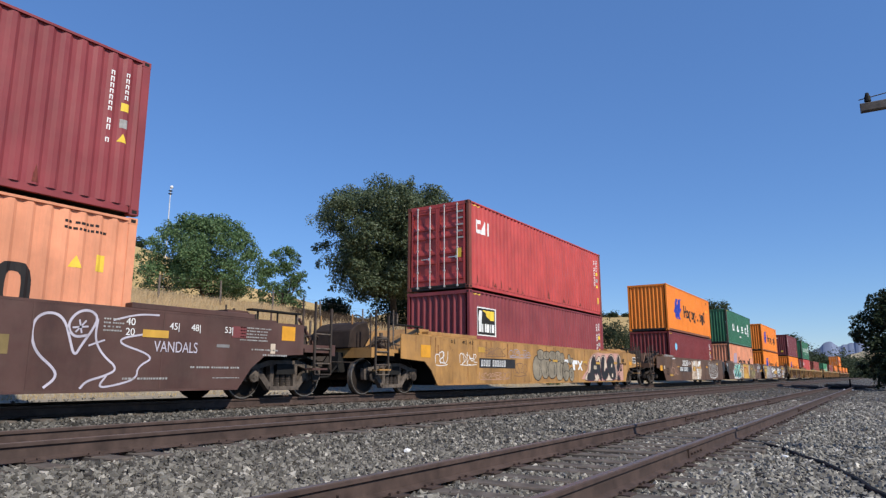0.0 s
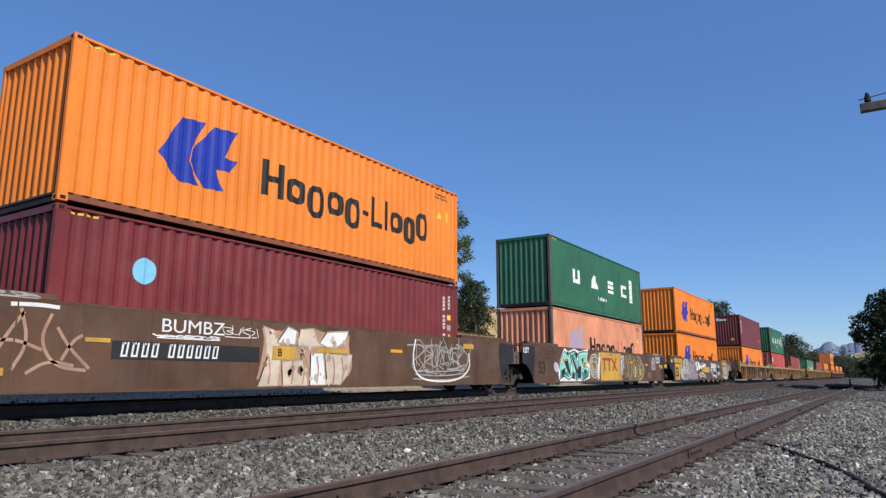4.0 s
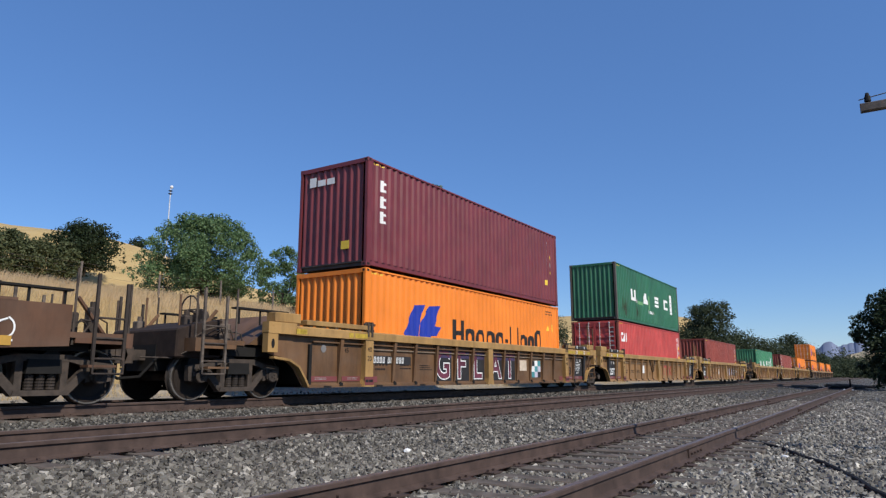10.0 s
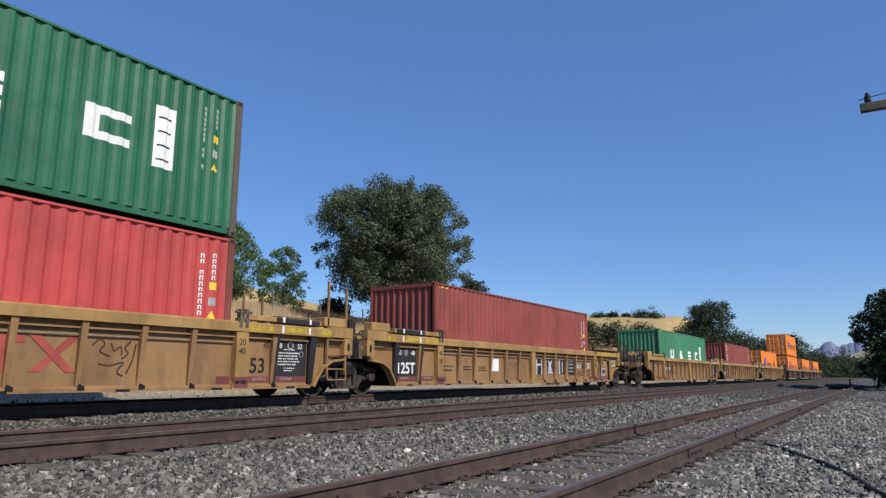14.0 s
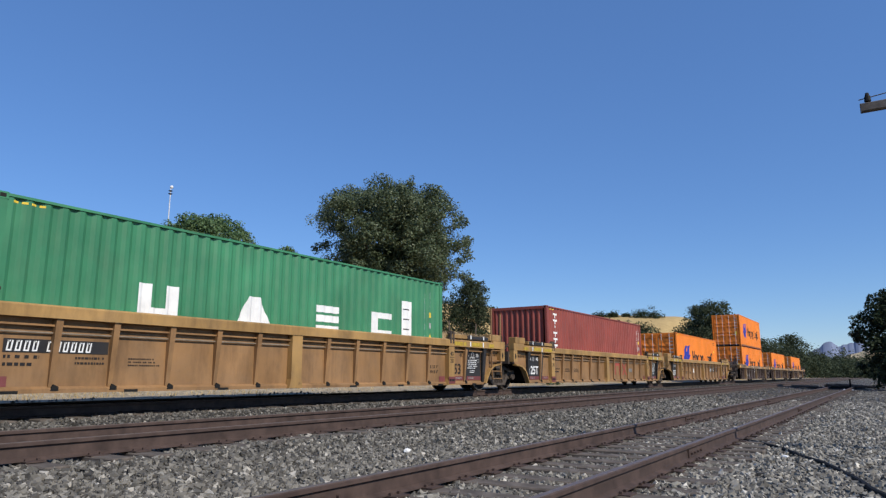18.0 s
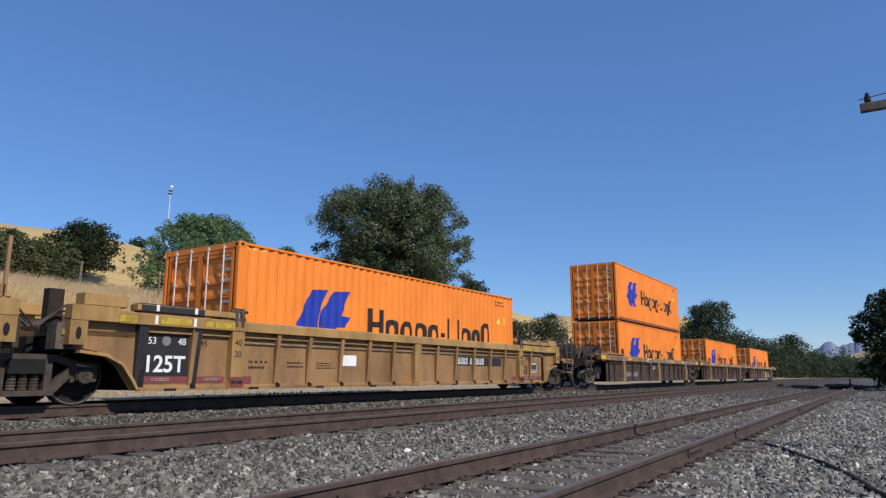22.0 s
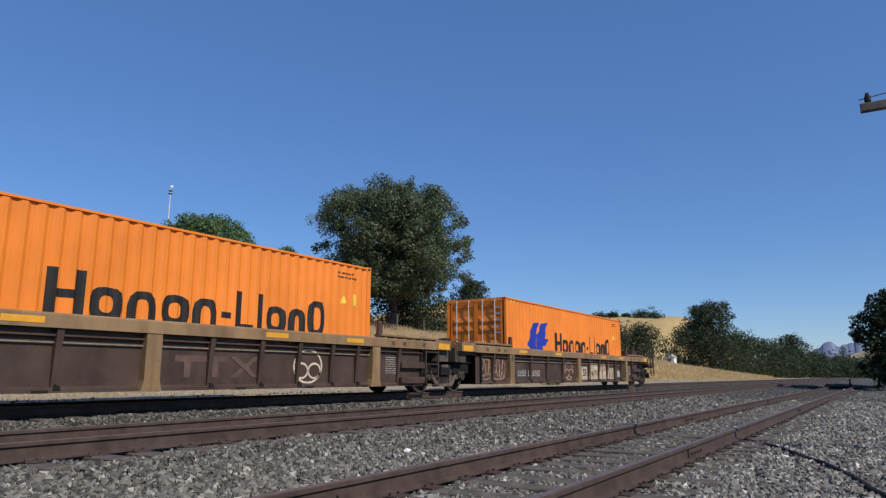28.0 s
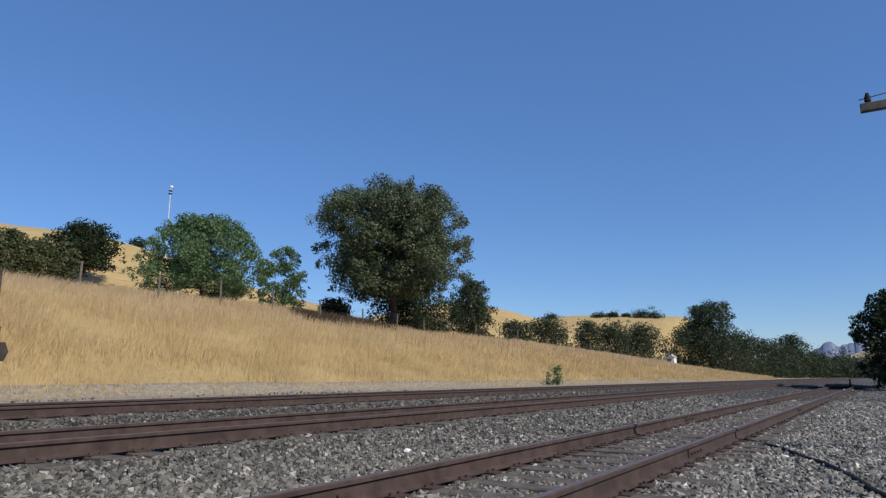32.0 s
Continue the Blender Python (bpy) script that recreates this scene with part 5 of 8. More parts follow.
def stroke(pts, w):
    """An outline that follows a line of points, w wide."""
    left, right = [], []
    for i, p in enumerate(pts):
        a, b = Vector(pts[max(0, i - 1)]), Vector(pts[min(len(pts) - 1, i + 1)])
        d = (b - a).normalized() if (b - a).length > 1e-6 else Vector((1, 0))
        nrm = Vector((-d.y, d.x)) * w / 2
        left.append((p[0] + nrm.x, p[1] + nrm.y))
        right.append((p[0] - nrm.x, p[1] - nrm.y))
    return left, right


def line_mark(parent, pts, w, material, y, name="spray_line"):
    left, right = stroke(pts, w)
    verts = [(x, y, z) for x, z in left] + [(x, y, z) for x, z in right]
    n = len(pts)
    faces = [(n + i, n + i + 1, i + 1, i) for i in range(n - 1)]
    return part(name, raw(name, verts, faces, material), None, parent)


def hand_line(parent, pts, w, material, y, name="spray_line"):
    """A spray-can line drawn smoothly through a few points."""
    return line_mark(parent, rounded(pts, 3, False), w, M[material], y, name)


def piece(parent, pts, fill, edge, y, w=0.045, soft=1):
    """One large sprayed form with its outline."""
    pts = rounded(pts, soft)
    form = shape("graffiti_form", pts, M[fill], parent, y, depth=0.0008)
    line_mark(form, pts + pts[:2], w, M[edge], y - 0.0013)
    return form


SHARDS = [
    [(0, 0.1), (0.35, 0), (0.5, 0.3), (0.9, 0.05), (1, 0.5), (0.6, 0.55), (0.85, 1), (0.4, 0.8), (0.1, 1), (0.2, 0.55)],
    [(0, 0.4), (0.3, 0), (0.6, 0.2), (1, 0), (0.8, 0.45), (1, 0.9), (0.55, 0.7), (0.3, 1), (0.1, 0.75)],
    [(0.1, 0), (0.5, 0.15), (0.95, 0), (0.75, 0.5), (1, 0.75), (0.6, 1), (0.35, 0.7), (0, 0.9), (0.25, 0.45)],
    [(0, 0), (0.4, 0.1), (0.45, 0.5), (1, 0.35), (0.7, 0.75), (0.9, 1), (0.3, 0.95), (0.05, 0.6)],
    [(0, 0.2), (0.25, 0), (0.7, 0.1), (1, 0.6), (0.75, 0.6), (0.6, 1), (0.2, 0.85), (0.35, 0.45)],
]


def graffiti(parent, x0, x1, z0, z1, fill, edge, letters, y, seed):
    """Sprayed shapes that nobody can read: a halo, angular shards, dark edges, inner strokes."""
    rng = random.Random(seed)
    w = (x1 - x0) / letters
    halo = rounded(blob(rng, x0 - 0.1, x1 + 0.1, z0, z1, 26, 0.10), 1)
    shape("graffiti_halo", halo, M["white" if edge == "ink" else edge], parent, y, depth=0.001)
    for i in range(letters):
        a, b = x0 + i * w - 0.08 * w, x0 + (i + 1) * w + 0.10 * w
        lo, hi = z0 + rng.uniform(0.02, 0.12), z1 - rng.uniform(0.03, 0.16)
        lean = rng.uniform(-0.12, 0.16)
        g = rng.choice(SHARDS)
        if rng.random() < 0.5:
            g = [(1 - u, v) for u, v in g]
        pts = [(a + (b - a) * (u + lean * (v - 0.5) + rng.uniform(-0.05, 0.05)), lo + (hi - lo) * min(1, max(0, v + rng.uniform(-0.06, 0.06)))) for u, v in g]
        pts = rounded(pts, 1)
        yy = y - 0.0015 - 0.0012 * (i % 3)
        letter = shape("graffiti_letter", pts, M[fill], parent, yy, depth=0.001)
        line_mark(letter, pts + pts[:1], 0.05, M[edge], yy - 0.0016)
        for k in range(2):
            c = rng.uniform(a + 0.25 * w, b - 0.25 * w)
            st = [(c + rng.uniform(-0.1, 0.1) * w, lo + 0.12), (c + rng.uniform(-0.25, 0.25) * w, (lo + hi) / 2), (c + rng.uniform(-0.3, 0.3) * w, hi - 0.12)]
            line_mark(letter, st, 0.03, M[rng.choice([edge, "white"])], yy - 0.0019)


def lobe(rng, a, b, lo, hi):
    """A swollen upright shape."""
    out = []
    for i in range(12):
        t = 2 * math.pi * i / 12
        c, q = math.cos(t), math.sin(t)
        sq = (abs(c) ** 2.8 + abs(q) ** 2.8) ** (-1 / 2.8) * rng.uniform(0.93, 1.05)
        out.append(((a + b) / 2 + (b - a) / 2 * c * sq + rng.uniform(-0.02, 0.02), max(lo, min(hi, (lo + hi) / 2 + (hi - lo) / 2 * q * sq))))
    return out


def bubbles(parent, x0, x1, z0, z1, fill, edge, n, y, seed, w=0.03, under=None):
    """Swollen sprayed shapes side by side with dark outlines, that nobody can read."""
    rng = random.Random(seed)
    step = (x1 - x0) / n
    if under:
        shape("graffiti_halo", blob(rng, x0 - 0.12, x1 + 0.12, max(z0 - 0.06, 0.25), z1 + 0.05, 30, 0.12), M[under], parent, y, depth=0.001)
    for i in range(n):
        a, b = x0 + i * step - 0.06 * step, x0 + (i + 1) * step + 0.12 * step
        lo, hi = z0 + rng.uniform(0, 0.12) * (z1 - z0), z1 - rng.uniform(0, 0.25) * (z1 - z0)
        pts = rounded(lobe(rng, a, b, lo, hi), 1)
        yy = y - 0.0012 - 0.0010 * (i % 3)
        letter = shape("graffiti_letter", pts, M[fill], parent, yy, depth=0.0008)
        line_mark(letter, pts + pts[:1], w, M[edge], yy - 0.0012)
        c = rng.uniform(a + 0.35 * step, b - 0.35 * step)
        line_mark(letter, [(c, lo + 0.2 * (hi - lo)), (c + rng.uniform(-0.2, 0.2) * step, (lo + hi) / 2), (c + rng.uniform(-0.1, 0.1) * step, hi - 0.25 * (hi - lo))], w, M[edge], yy - 0.0015)


def panel(car, x0, x1, z0, z1, mat, y, name="label_plate"):
    return shape(name, [(x0, z0), (x1, z0), (x1, z1), (x0, z1)], M[mat], car, y)


QUICK = (
    [[(0, 0), (0.2, 1), (0.5, 0.35), (0.8, 1), (1, 0)]],
    [[(0.1, 0), (0.15, 1), (0.8, 0.85), (0.75, 0.6), (0.2, 0.5), (0.9, 0.35), (0.85, 0.05), (0.1, 0)]],
    [[(0, 0.95), (0.9, 1), (0.1, 0.08), (1, 0)]],
    [[(0.9, 0.9), (0.3, 1), (0.05, 0.65), (0.85, 0.4), (0.7, 0.05), (0, 0.1)]],
    [[(0.15, 0), (0.1, 1)], [(0.9, 1), (0.15, 0.45), (1, 0)]],
    [[(0.5, 1), (0.1, 0.7), (0.1, 0.25), (0.5, 0), (0.9, 0.3), (0.85, 0.75), (0.5, 1)]],
    [[(0, 0), (0.5, 1), (1, 0)], [(0.15, 0.4), (0.85, 0.35)]],
    [[(0.1, 1), (0.15, 0.2), (0.5, 0), (0.85, 0.25), (0.9, 1)]],
)


def scrawl(parent, x0, x1, z0, z1, material, y, seed, loops=5, w=0.03):
    """Quick sprayed handwriting that nobody can read, with a line under it."""
    rng = random.Random(seed)
    verts, faces = [], []

    def line(pts):
        left, right = stroke(rounded(pts, 2, False), w * rng.uniform(0.85, 1.2))
        n, at = len(left), len(verts)
        verts.extend([(x, y - 0.0001 * len(faces) / 40, z) for x, z in left + right])
        faces.extend([(at + n + i, at + n + i + 1, at + i + 1, at + i) for i in range(n - 1)])
    step = (x1 - x0) / loops
    low = z0 + 0.10 * (z1 - z0)
    for i in range(loops):
        a, b = x0 + (i - 0.35) * step, x0 + (i + 1.25) * step
        if i % 2:
            a, b = b, a
        lo, hi = low + rng.uniform(0, 0.16) * (z1 - low), z1 - rng.uniform(0, 0.22) * (z1 - low)
        lean = rng.uniform(0.05, 0.3) * step
        for pts in rng.choice(QUICK):
            line([(a + (b - a) * u + lean * (v - 0.5) + rng.uniform(-0.04, 0.04) * step, lo + (hi - lo) * (v if i % 3 else 1 - v) + rng.uniform(-0.12, 0.12) * (hi - lo)) for u, v in pts])
    line([(x0, z0 + 0.05 * (z1 - z0)), ((x0 + x1) / 2, z0), (x1, z0 + 0.1 * (z1 - z0))])
    part("handwriting", raw("handwriting", verts, faces, M[material]), None, parent)


def ring(x0, x1, z0, z1, n=12):
    return [((x0 + x1) / 2 + (x1 - x0) / 2 * math.cos(2 * math.pi * k / n), (z0 + z1) / 2 + (z1 - z0) / 2 * math.sin(2 * math.pi * k / n)) for k in range(n)]


def number_bars(parent, x, z, h, n, material, y, gap=4):
    """Car marks as plain bars, not to be read."""
    rects = []
    for i in range(n):
        if i == gap:
            x += h * 0.6
        rects.append((x, x + h * 0.5, z, z + h))
        x += h * 0.78
    for a, b, lo, hi in rects:
        st = h * 0.14
        bars("mark_bar", [(a, a + st, lo, hi), (b - st, b, lo, hi), (a + st, b - st, lo, lo + st), (a + st, b - st, hi - st, hi)], M[material], parent, y, lean=0.12)


def end_panels(car, mat_dark="panel_black", y=IN, tonnage=True, right=True, plain_right=False, forty_first=False):
    """Black data panels, loading figures and red bands of the ribbed cars."""
    right = right and not plain_right
    for a, b in ((-8.2, -7.22), (7.10, 8.1)):
        if (a < 0 and not tonnage) or (a > 0 and not right):
            continue
        shape("data_panel", [(a, 0.345), (b, 0.345), (b, 1.21), (a, 1.21)], M[mat_dark], car, y)
    for s in [k for k, on in ((-1, tonnage), (1, right)) if on]:
        bm = bmesh.new()
        box(bm, min(s * 7.02, s * 8.36), max(s * 7.02, s * 8.36), -HALF - 0.045, -HALF + 0.21, 1.545, 1.70)
        bmesh.ops.bevel(bm, geom=bm.edges[:], offset=0.03, segments=2, affect="EDGES")
        part("sleeve", bm, M[mat_dark], car, "black rubber sleeve on the guide rail")
        a, b = sorted((s * 7.32, s * 7.95))
        shape("yellow_plate", [(a, 1.36), (b, 1.36), (b, 1.48), (a, 1.48)], M["strip_yellow"], car, -HALF - 0.034)
        for xx in (s * 7.24, s * 8.03):
            bars("white_tick", [(xx - 0.03, xx + 0.03, 1.35, 1.5)], M["white"], car, -HALF - 0.034)
            bars("white_tick", [(xx - 0.03, xx + 0.03, 1.575, 1.685)], M["white"], car, -HALF - 0.047)
        for xx in (s * 7.12, s * 8.22):
            part("black_post", gusset(xx - 0.07, xx + 0.07, 0.31, 1.325), M[mat_dark], car)
    if plain_right:
        # bare tan bay with a framed label, and a rusty pipe for a guide rail
        for b, xx in (("48", 7.46), ("53", 8.05)):
            write("lettering", b, xx, y - 0.002, 1.05, 0.15, M["ink"], car)
        frame_plate = panel(car, 7.33, 7.77, 0.50, 0.79, "white", y)
        for a, b, lo, hi in ((7.36, 7.56, 0.58, 0.76), (7.58, 7.74, 0.58, 0.76), (7.36, 7.74, 0.53, 0.56)):
            panel(frame_plate, a, b, lo, hi, "panel_black", y - 0.005, "label_inset")
        panel(car, 7.68, 7.82, 0.96, 1.09, "pale_tan", y)
        bm = bmesh.new()
        rod(bm, (6.3, -HALF - 0.04, 1.60), (9.25, -HALF - 0.04, 1.60), 0.04, 8)
        part("guide_pipe", bm, M["band_brown"], car, "long rusty pipe along the top chord")
        panel(car, 6.5, 8.7, 1.37, 1.49, "strip_yellow", -HALF - 0.0335, "yellow_strip")
        panel(car, 8.68, 9.2, 0.90, 1.2, "pale_tan", y - 0.001, "notice_field")
        tiny_rows("small_print", 8.72, 0.95, 0.42, 0.2, 4, M["ink"], car, y - 0.006, 27)
    elif right:
        tiny_rows("small_print", 7.24, 0.66, 0.66, 0.30, 5, M["white"], car, y - 0.004, 21)
        tiny_rows("small_print", 7.45, 0.54, 0.32, 0.10, 2, M["white"], car, y - 0.004, 22)
        tiny_rows("small_print", 7.44, 0.98, 0.34, 0.05, 1, M["white"], car, y - 0.004, 23)
        line_mark(car, [(7.95 + 0.06 * math.cos(k * math.pi / 6), 0.93 + 0.06 * math.sin(k * math.pi / 6)) for k in range(13)], 0.012, M["print"], y - 0.006, "ring_mark")
    line_mark(car, [(7.62 + 0.075 * math.cos(k * math.pi / 6), 1.11 + 0.075 * math.sin(k * math.pi / 6)) for k in range(13)], 0.03, M["print"], y - 0.006, "ring_mark")
    write("lettering", "45", 6.93, y - 0.002, 1.08, 0.16, M["ink"], car)
    for zz, b in ((1.10, "40"), (0.90, "20")) if forty_first else ((1.12, "20"), (0.94, "40")):
        write("lettering", b, 6.2, -HALF - 0.014, zz, 0.17, M["ink"], car)
    if forty_first:
        bars("figure_line", [(6.08, 6.32, 0.995, 1.01)], M["ink"], car, -HALF - 0.014)
    if tonnage:
        write("lettering", "125T", -7.71, y - 0.006, 0.66, 0.40, M["white"], car, 0.008)
        write("lettering", "53", -7.98, y - 0.006, 1.07, 0.17, M["white"], car)
        write("lettering", "48", -7.38, y - 0.006, 1.07, 0.17, M["white"], car)
    pts = [(-7.70 + 0.09 * math.cos(i * math.pi / 6), 1.08 + 0.09 * math.sin(i * math.pi / 6)) for i in range(12)]
    shape("seal", pts, M["grey_spray"], car, y - 0.004)
    if right:
        write("lettering", "48", 7.3, y - 0.006, 1.09, 0.15, M["white"], car)
        write("lettering", "53", 7.9, y - 0.006, 1.09, 0.15, M["white"], car)
    elif not plain_right:
        frame_plate = panel(car, 7.16, 7.69, 0.60, 0.91, "white", y)
        for a, b, lo, hi in ((7.19, 7.44, 0.69, 0.88), (7.46, 7.66, 0.69, 0.88), (7.19, 7.66, 0.63, 0.67)):
            panel(frame_plate, a, b, lo, hi, "panel_black", y - 0.005, "label_inset")
    write("lettering", "53", 6.72, y - 0.002, 0.66, 0.42, M["ink"], car, 0.006)
    write("lettering", "45", -6.90, y - 0.002, 1.06, 0.16, M["ink"], car)
    write("lettering", "40", -6.2, -HALF - 0.014, 1.10, 0.17, M["ink"], car)
    write("lettering", "20", -6.2, -HALF - 0.014, 0.88, 0.17, M["ink"], car)
    for k in (-1, 1):
        panel(car, 6.2 * k - 0.17, 6.2 * k + 0.17, 0.25, 0.45, "band_red", -HALF - 0.016, "red_band")
        for dx, w in ((-0.09, 0.05), (0.02, 0.03), (0.09, 0.04)):
            panel(car, 6.2 * k + dx - w, 6.2 * k + dx + w, 0.32, 0.38, "ink", -HALF - 0.021, "pad_slot")
        panel(car, min(5.72 * k, 6.02 * k), max(5.72 * k, 6.02 * k), 0.31, 0.46, "band_red", y - 0.004, "red_band")
    for a, b in ((-8.15, -7.15), (-7.05, -6.4), (6.4, 7.05), (7.15, 8.1)):
        shape("red_band", [(a, 0.345), (b, 0.345), (b, 0.46), (a, 0.46)], M["band_red"], car, y - 0.004)
        tiny_rows("small_print", a + 0.2, 0.37, 0.4, 0.06, 2, M["print"], car, y - 0.008, int(10 * a))
    tiny_rows("small_print", -5.8, 0.55, 0.5, 0.22, 2, M["ink"], car, y, 31)
    tiny_rows("small_print", -4.75, 0.6, 0.6, 0.16, 2, M["ink"], car, y, 32)
    tiny_rows("small_print", -3.85, 0.6, 0.6, 0.16, 3, M["ink"], car, y, 33)


def brand_bars(car, x0, y, material="red_spray", h=0.55, z=0.52):
    """A large painted mark drawn as plain shapes."""
    bars("brand_mark", [(x0, x0 + 1.17, z + h - 0.12, z + h)], M[material], car, y)
    for k in range(2):
        bars("brand_mark", [(x0 + 0.2 + k * 0.62, x0 + 0.34 + k * 0.62, z, z + h - 0.12)], M[material], car, y)
    x = x0 + 1.60
    shape("brand_mark", [(x - 0.34, z), (x - 0.18, z), (x + 0.38, z + h), (x + 0.22, z + h)], M[material], car, y)
    shape("brand_mark", [(x - 0.38, z + h), (x - 0.20, z + h), (x + 0.36, z), (x + 0.20, z)], M[material], car, y - 0.005)


MID = lambda i: (UNITS[i + 1] - UNITS[i]) / 2
RIBS = [-7.18, -5.10, -4.16, -3.10, -2.08, -1.08, 0.98, 2.0, 3.05, 4.1, 5.1, 7.08]
OLD_RIBS = [-7.40, -4.60, -3.20, -1.70, 1.15, 2.38, 3.45, 4.5, 5.4, 7.07]
TORN = ((0.42, 0.92, 0.52, 1.09), (1.4, 1.93, 0.53, 1.11), (2.5, 2.99, 0.54, 1.09), (3.45, 4.04, 0.50, 1.15))
PAINTED = ((1.1, 1.36), (1.5, 2.92), (3.0, 3.86))

car = smooth_car(UNITS[0], "car_russet", ("coupler", "coupler"), "dark brown smooth-sided well car with white handwriting")
# a bird-like head with an eye, drawn in one white line
hand_line(car, [(4.65, 0.29), (4.83, 0.44), (4.78, 0.58), (4.5, 0.8), (4.4, 1.05), (4.42, 1.3), (4.58, 1.42), (4.78, 1.4), (4.9, 1.26), (4.97, 1.05), (5.07, 0.75), (5.17, 0.95), (5.34, 1.22), (5.4, 1.4),
                (5.27, 1.5), (5.1, 1.48), (4.97, 1.36), (4.93, 1.2), (5.04, 1.06), (5.25, 1.1)], 0.04, "pale_lilac", ON)
hand_line(car, [(5.4, 1.37), (5.37, 1.05), (5.52, 0.8), (5.82, 0.58), (5.58, 0.46), (5.3, 0.39), (5.2, 0.27)], 0.035, "pale_lilac", ON - 0.001)
hand_line(car, [(6.45, 1.21), (5.6, 1.04), (6.5, 0.8), (6.15, 0.62), (6.16, 0.42), (5.76, 0.31), (5.48, 0.28), (5.62, 0.47)], 0.032, "pale_lilac", ON - 0.002)
hand_line(car, [(5.66, 1.37), (6.1, 1.5), (6.5, 1.51)], 0.03, "pale_lilac", ON)
for a, b, c, d in ((5.0, 1.21, 5.25, 1.24), (5.1, 1.34, 5.15, 1.13), (5.05, 1.14, 5.21, 1.33), (5.54, 1.04, 5.28, 0.94)):
    hand_line(car, [(a, b), ((a + c) / 2, (b + d) / 2), (c, d)], 0.028, "pale_lilac", ON - 0.003)
write("handwriting", "VANDALS", 6.88, ON - 0.004, 0.96, 0.27, M["pale_lilac"], car, 0.0, stretch=0.75)
for a, b, lo, hi in ((5.5, 5.85, 1.15, 1.4), (8.3, 9.1, 1.12, 1.42), (8.6, 9.3, 0.93, 1.0), (7.2, 8.6, 0.56, 0.64), (5.9, 6.9, 0.36, 0.44), (7.7, 8.4, 0.40, 0.44), (8.9, 9.6, 0.82, 0.9)):
    tiny_rows("small_print", a, lo, b - a, hi - lo, max(1, round((hi - lo) / 0.06)), M["print"], car, ON, int(100 * a))
panel(car, 8.1, 8.45, 1.2, 1.42, "band_red", ON)
panel(car, 9.4, 9.78, 1.2, 1.5, "label_orange", ON)
panel(car, 6.2, 6.7, 1.12, 1.25, "sign_yellow", ON - 0.004)
panel(car, 9.1, 9.23, 0.92, 1.12, "cream", ON)
panel(car, 7.75, 8.05, 1.0, 1.06, "grey_spray", ON)
panel(car, 1.2, 4.1, 0.78, 1.06, "khaki_spray", ON, "faded_panel")
for i, (b, a) in enumerate((("45|", 6.82), ("48|", 7.27), ("53|", 8.02))):
    write("lettering", b, a, ON - 0.003, 1.33, 0.17, M["white"], car)
write("lettering", "40", 5.97, ON - 0.003, 1.36, 0.17, M["white"], car)
write("lettering", "20", 5.97, ON - 0.003, 1.19, 0.17, M["white"], car)

car = smooth_car(UNITS[1], "car_yellow", ("coupler", "coupler"), "scratched yellow smooth-sided well car with grey and black graffiti")
panel(car, -5.95, -3.5, 0.72, 1.02, "panel_black", ON, "number_field")
number_bars(car, -5.85, 0.77, 0.20, 10, "white", ON - 0.004)
bubbles(car, -2.05, 0.6, 0.26, 1.34, "dust_spray", "ink", 4, ON, 51, 0.028)
bubbles(car, -1.7, 0.4, 1.02, 1.46, "dust_spray", "ink", 4, ON - 0.005, 50, 0.024)
# worn white mark, partly sprayed over
shape("brand_mark", [(0.8, 0.98), (1.2, 0.98), (1.2, 1.11), (0.8, 1.11)], M["white"], car, ON - 0.0006)
shape("brand_mark", [(1.62, 0.94), (1.69, 0.70), (1.88, 0.70), (1.86, 0.94), (2.15, 0.94), (2.13, 1.10), (1.55, 1.10)], M["white"], car, ON - 0.0006)
shape("brand_mark", [(2.14, 1.09), (2.29, 1.09), (2.72, 0.69), (2.57, 0.70)], M["white"], car, ON - 0.0006)
shape("brand_mark", [(2.59, 1.09), (2.75, 1.09), (2.32, 0.72), (2.17, 0.72)], M["white"], car, ON - 0.0012)
for form in (ring(0.36, 0.80, 0.94, 1.37), ring(0.56, 1.26, 0.27, 1.03, 14), ring(1.23, 1.75, 0.25, 0.82),
             [(1.35, 0.89), (1.15, 1.1), (1.13, 1.28), (1.27, 1.34), (1.41, 1.24), (1.46, 1.12), (1.55, 1.2), (1.66, 1.16), (1.64, 1.02)]):
    piece(car, form, "dust_spray", "ink", ON - 0.009, 0.026)
hand_line(car, [(1.36, 0.9), (1.42, 1.1), (1.3, 1.2)], 0.022, "ink", ON - 0.0115)
hand_line(car, [(0.7, 0.62), (1.0, 0.7), (1.25, 0.6)], 0.022, "ink", ON - 0.0115)
hand_line(car, [(1.4, 0.4), (1.42, 0.62), (1.56, 0.6), (1.52, 0.42), (1.4, 0.4)], 0.022, "ink", ON - 0.0115)
hand_line(car, [(2.6, 0.9), (2.7, 1.08), (2.9, 1.1), (3.1, 1.0), (2.85, 0.95), (3.3, 0.9)], 0.03, "brown_spray", ON - 0.003)
panel(car, 2.7, 3.22, 1.0, 1.09, "sign_yellow", ON - 0.004)
panel(car, 7.1, 7.95, 0.27, 1.05, "pink_spray", ON, "pink_patch")
shape("graffiti_halo", rounded([(2.4, 0.26), (3.0, 0.62), (3.3, 0.72), (3.45, 1.15), (4.2, 1.5), (5.6, 1.46), (6.6, 1.52), (7.7, 1.5), (7.6, 0.6), (7.75, 0.26)], 1), M["pink_spray"], car, ON - 0.001, depth=0.0008)
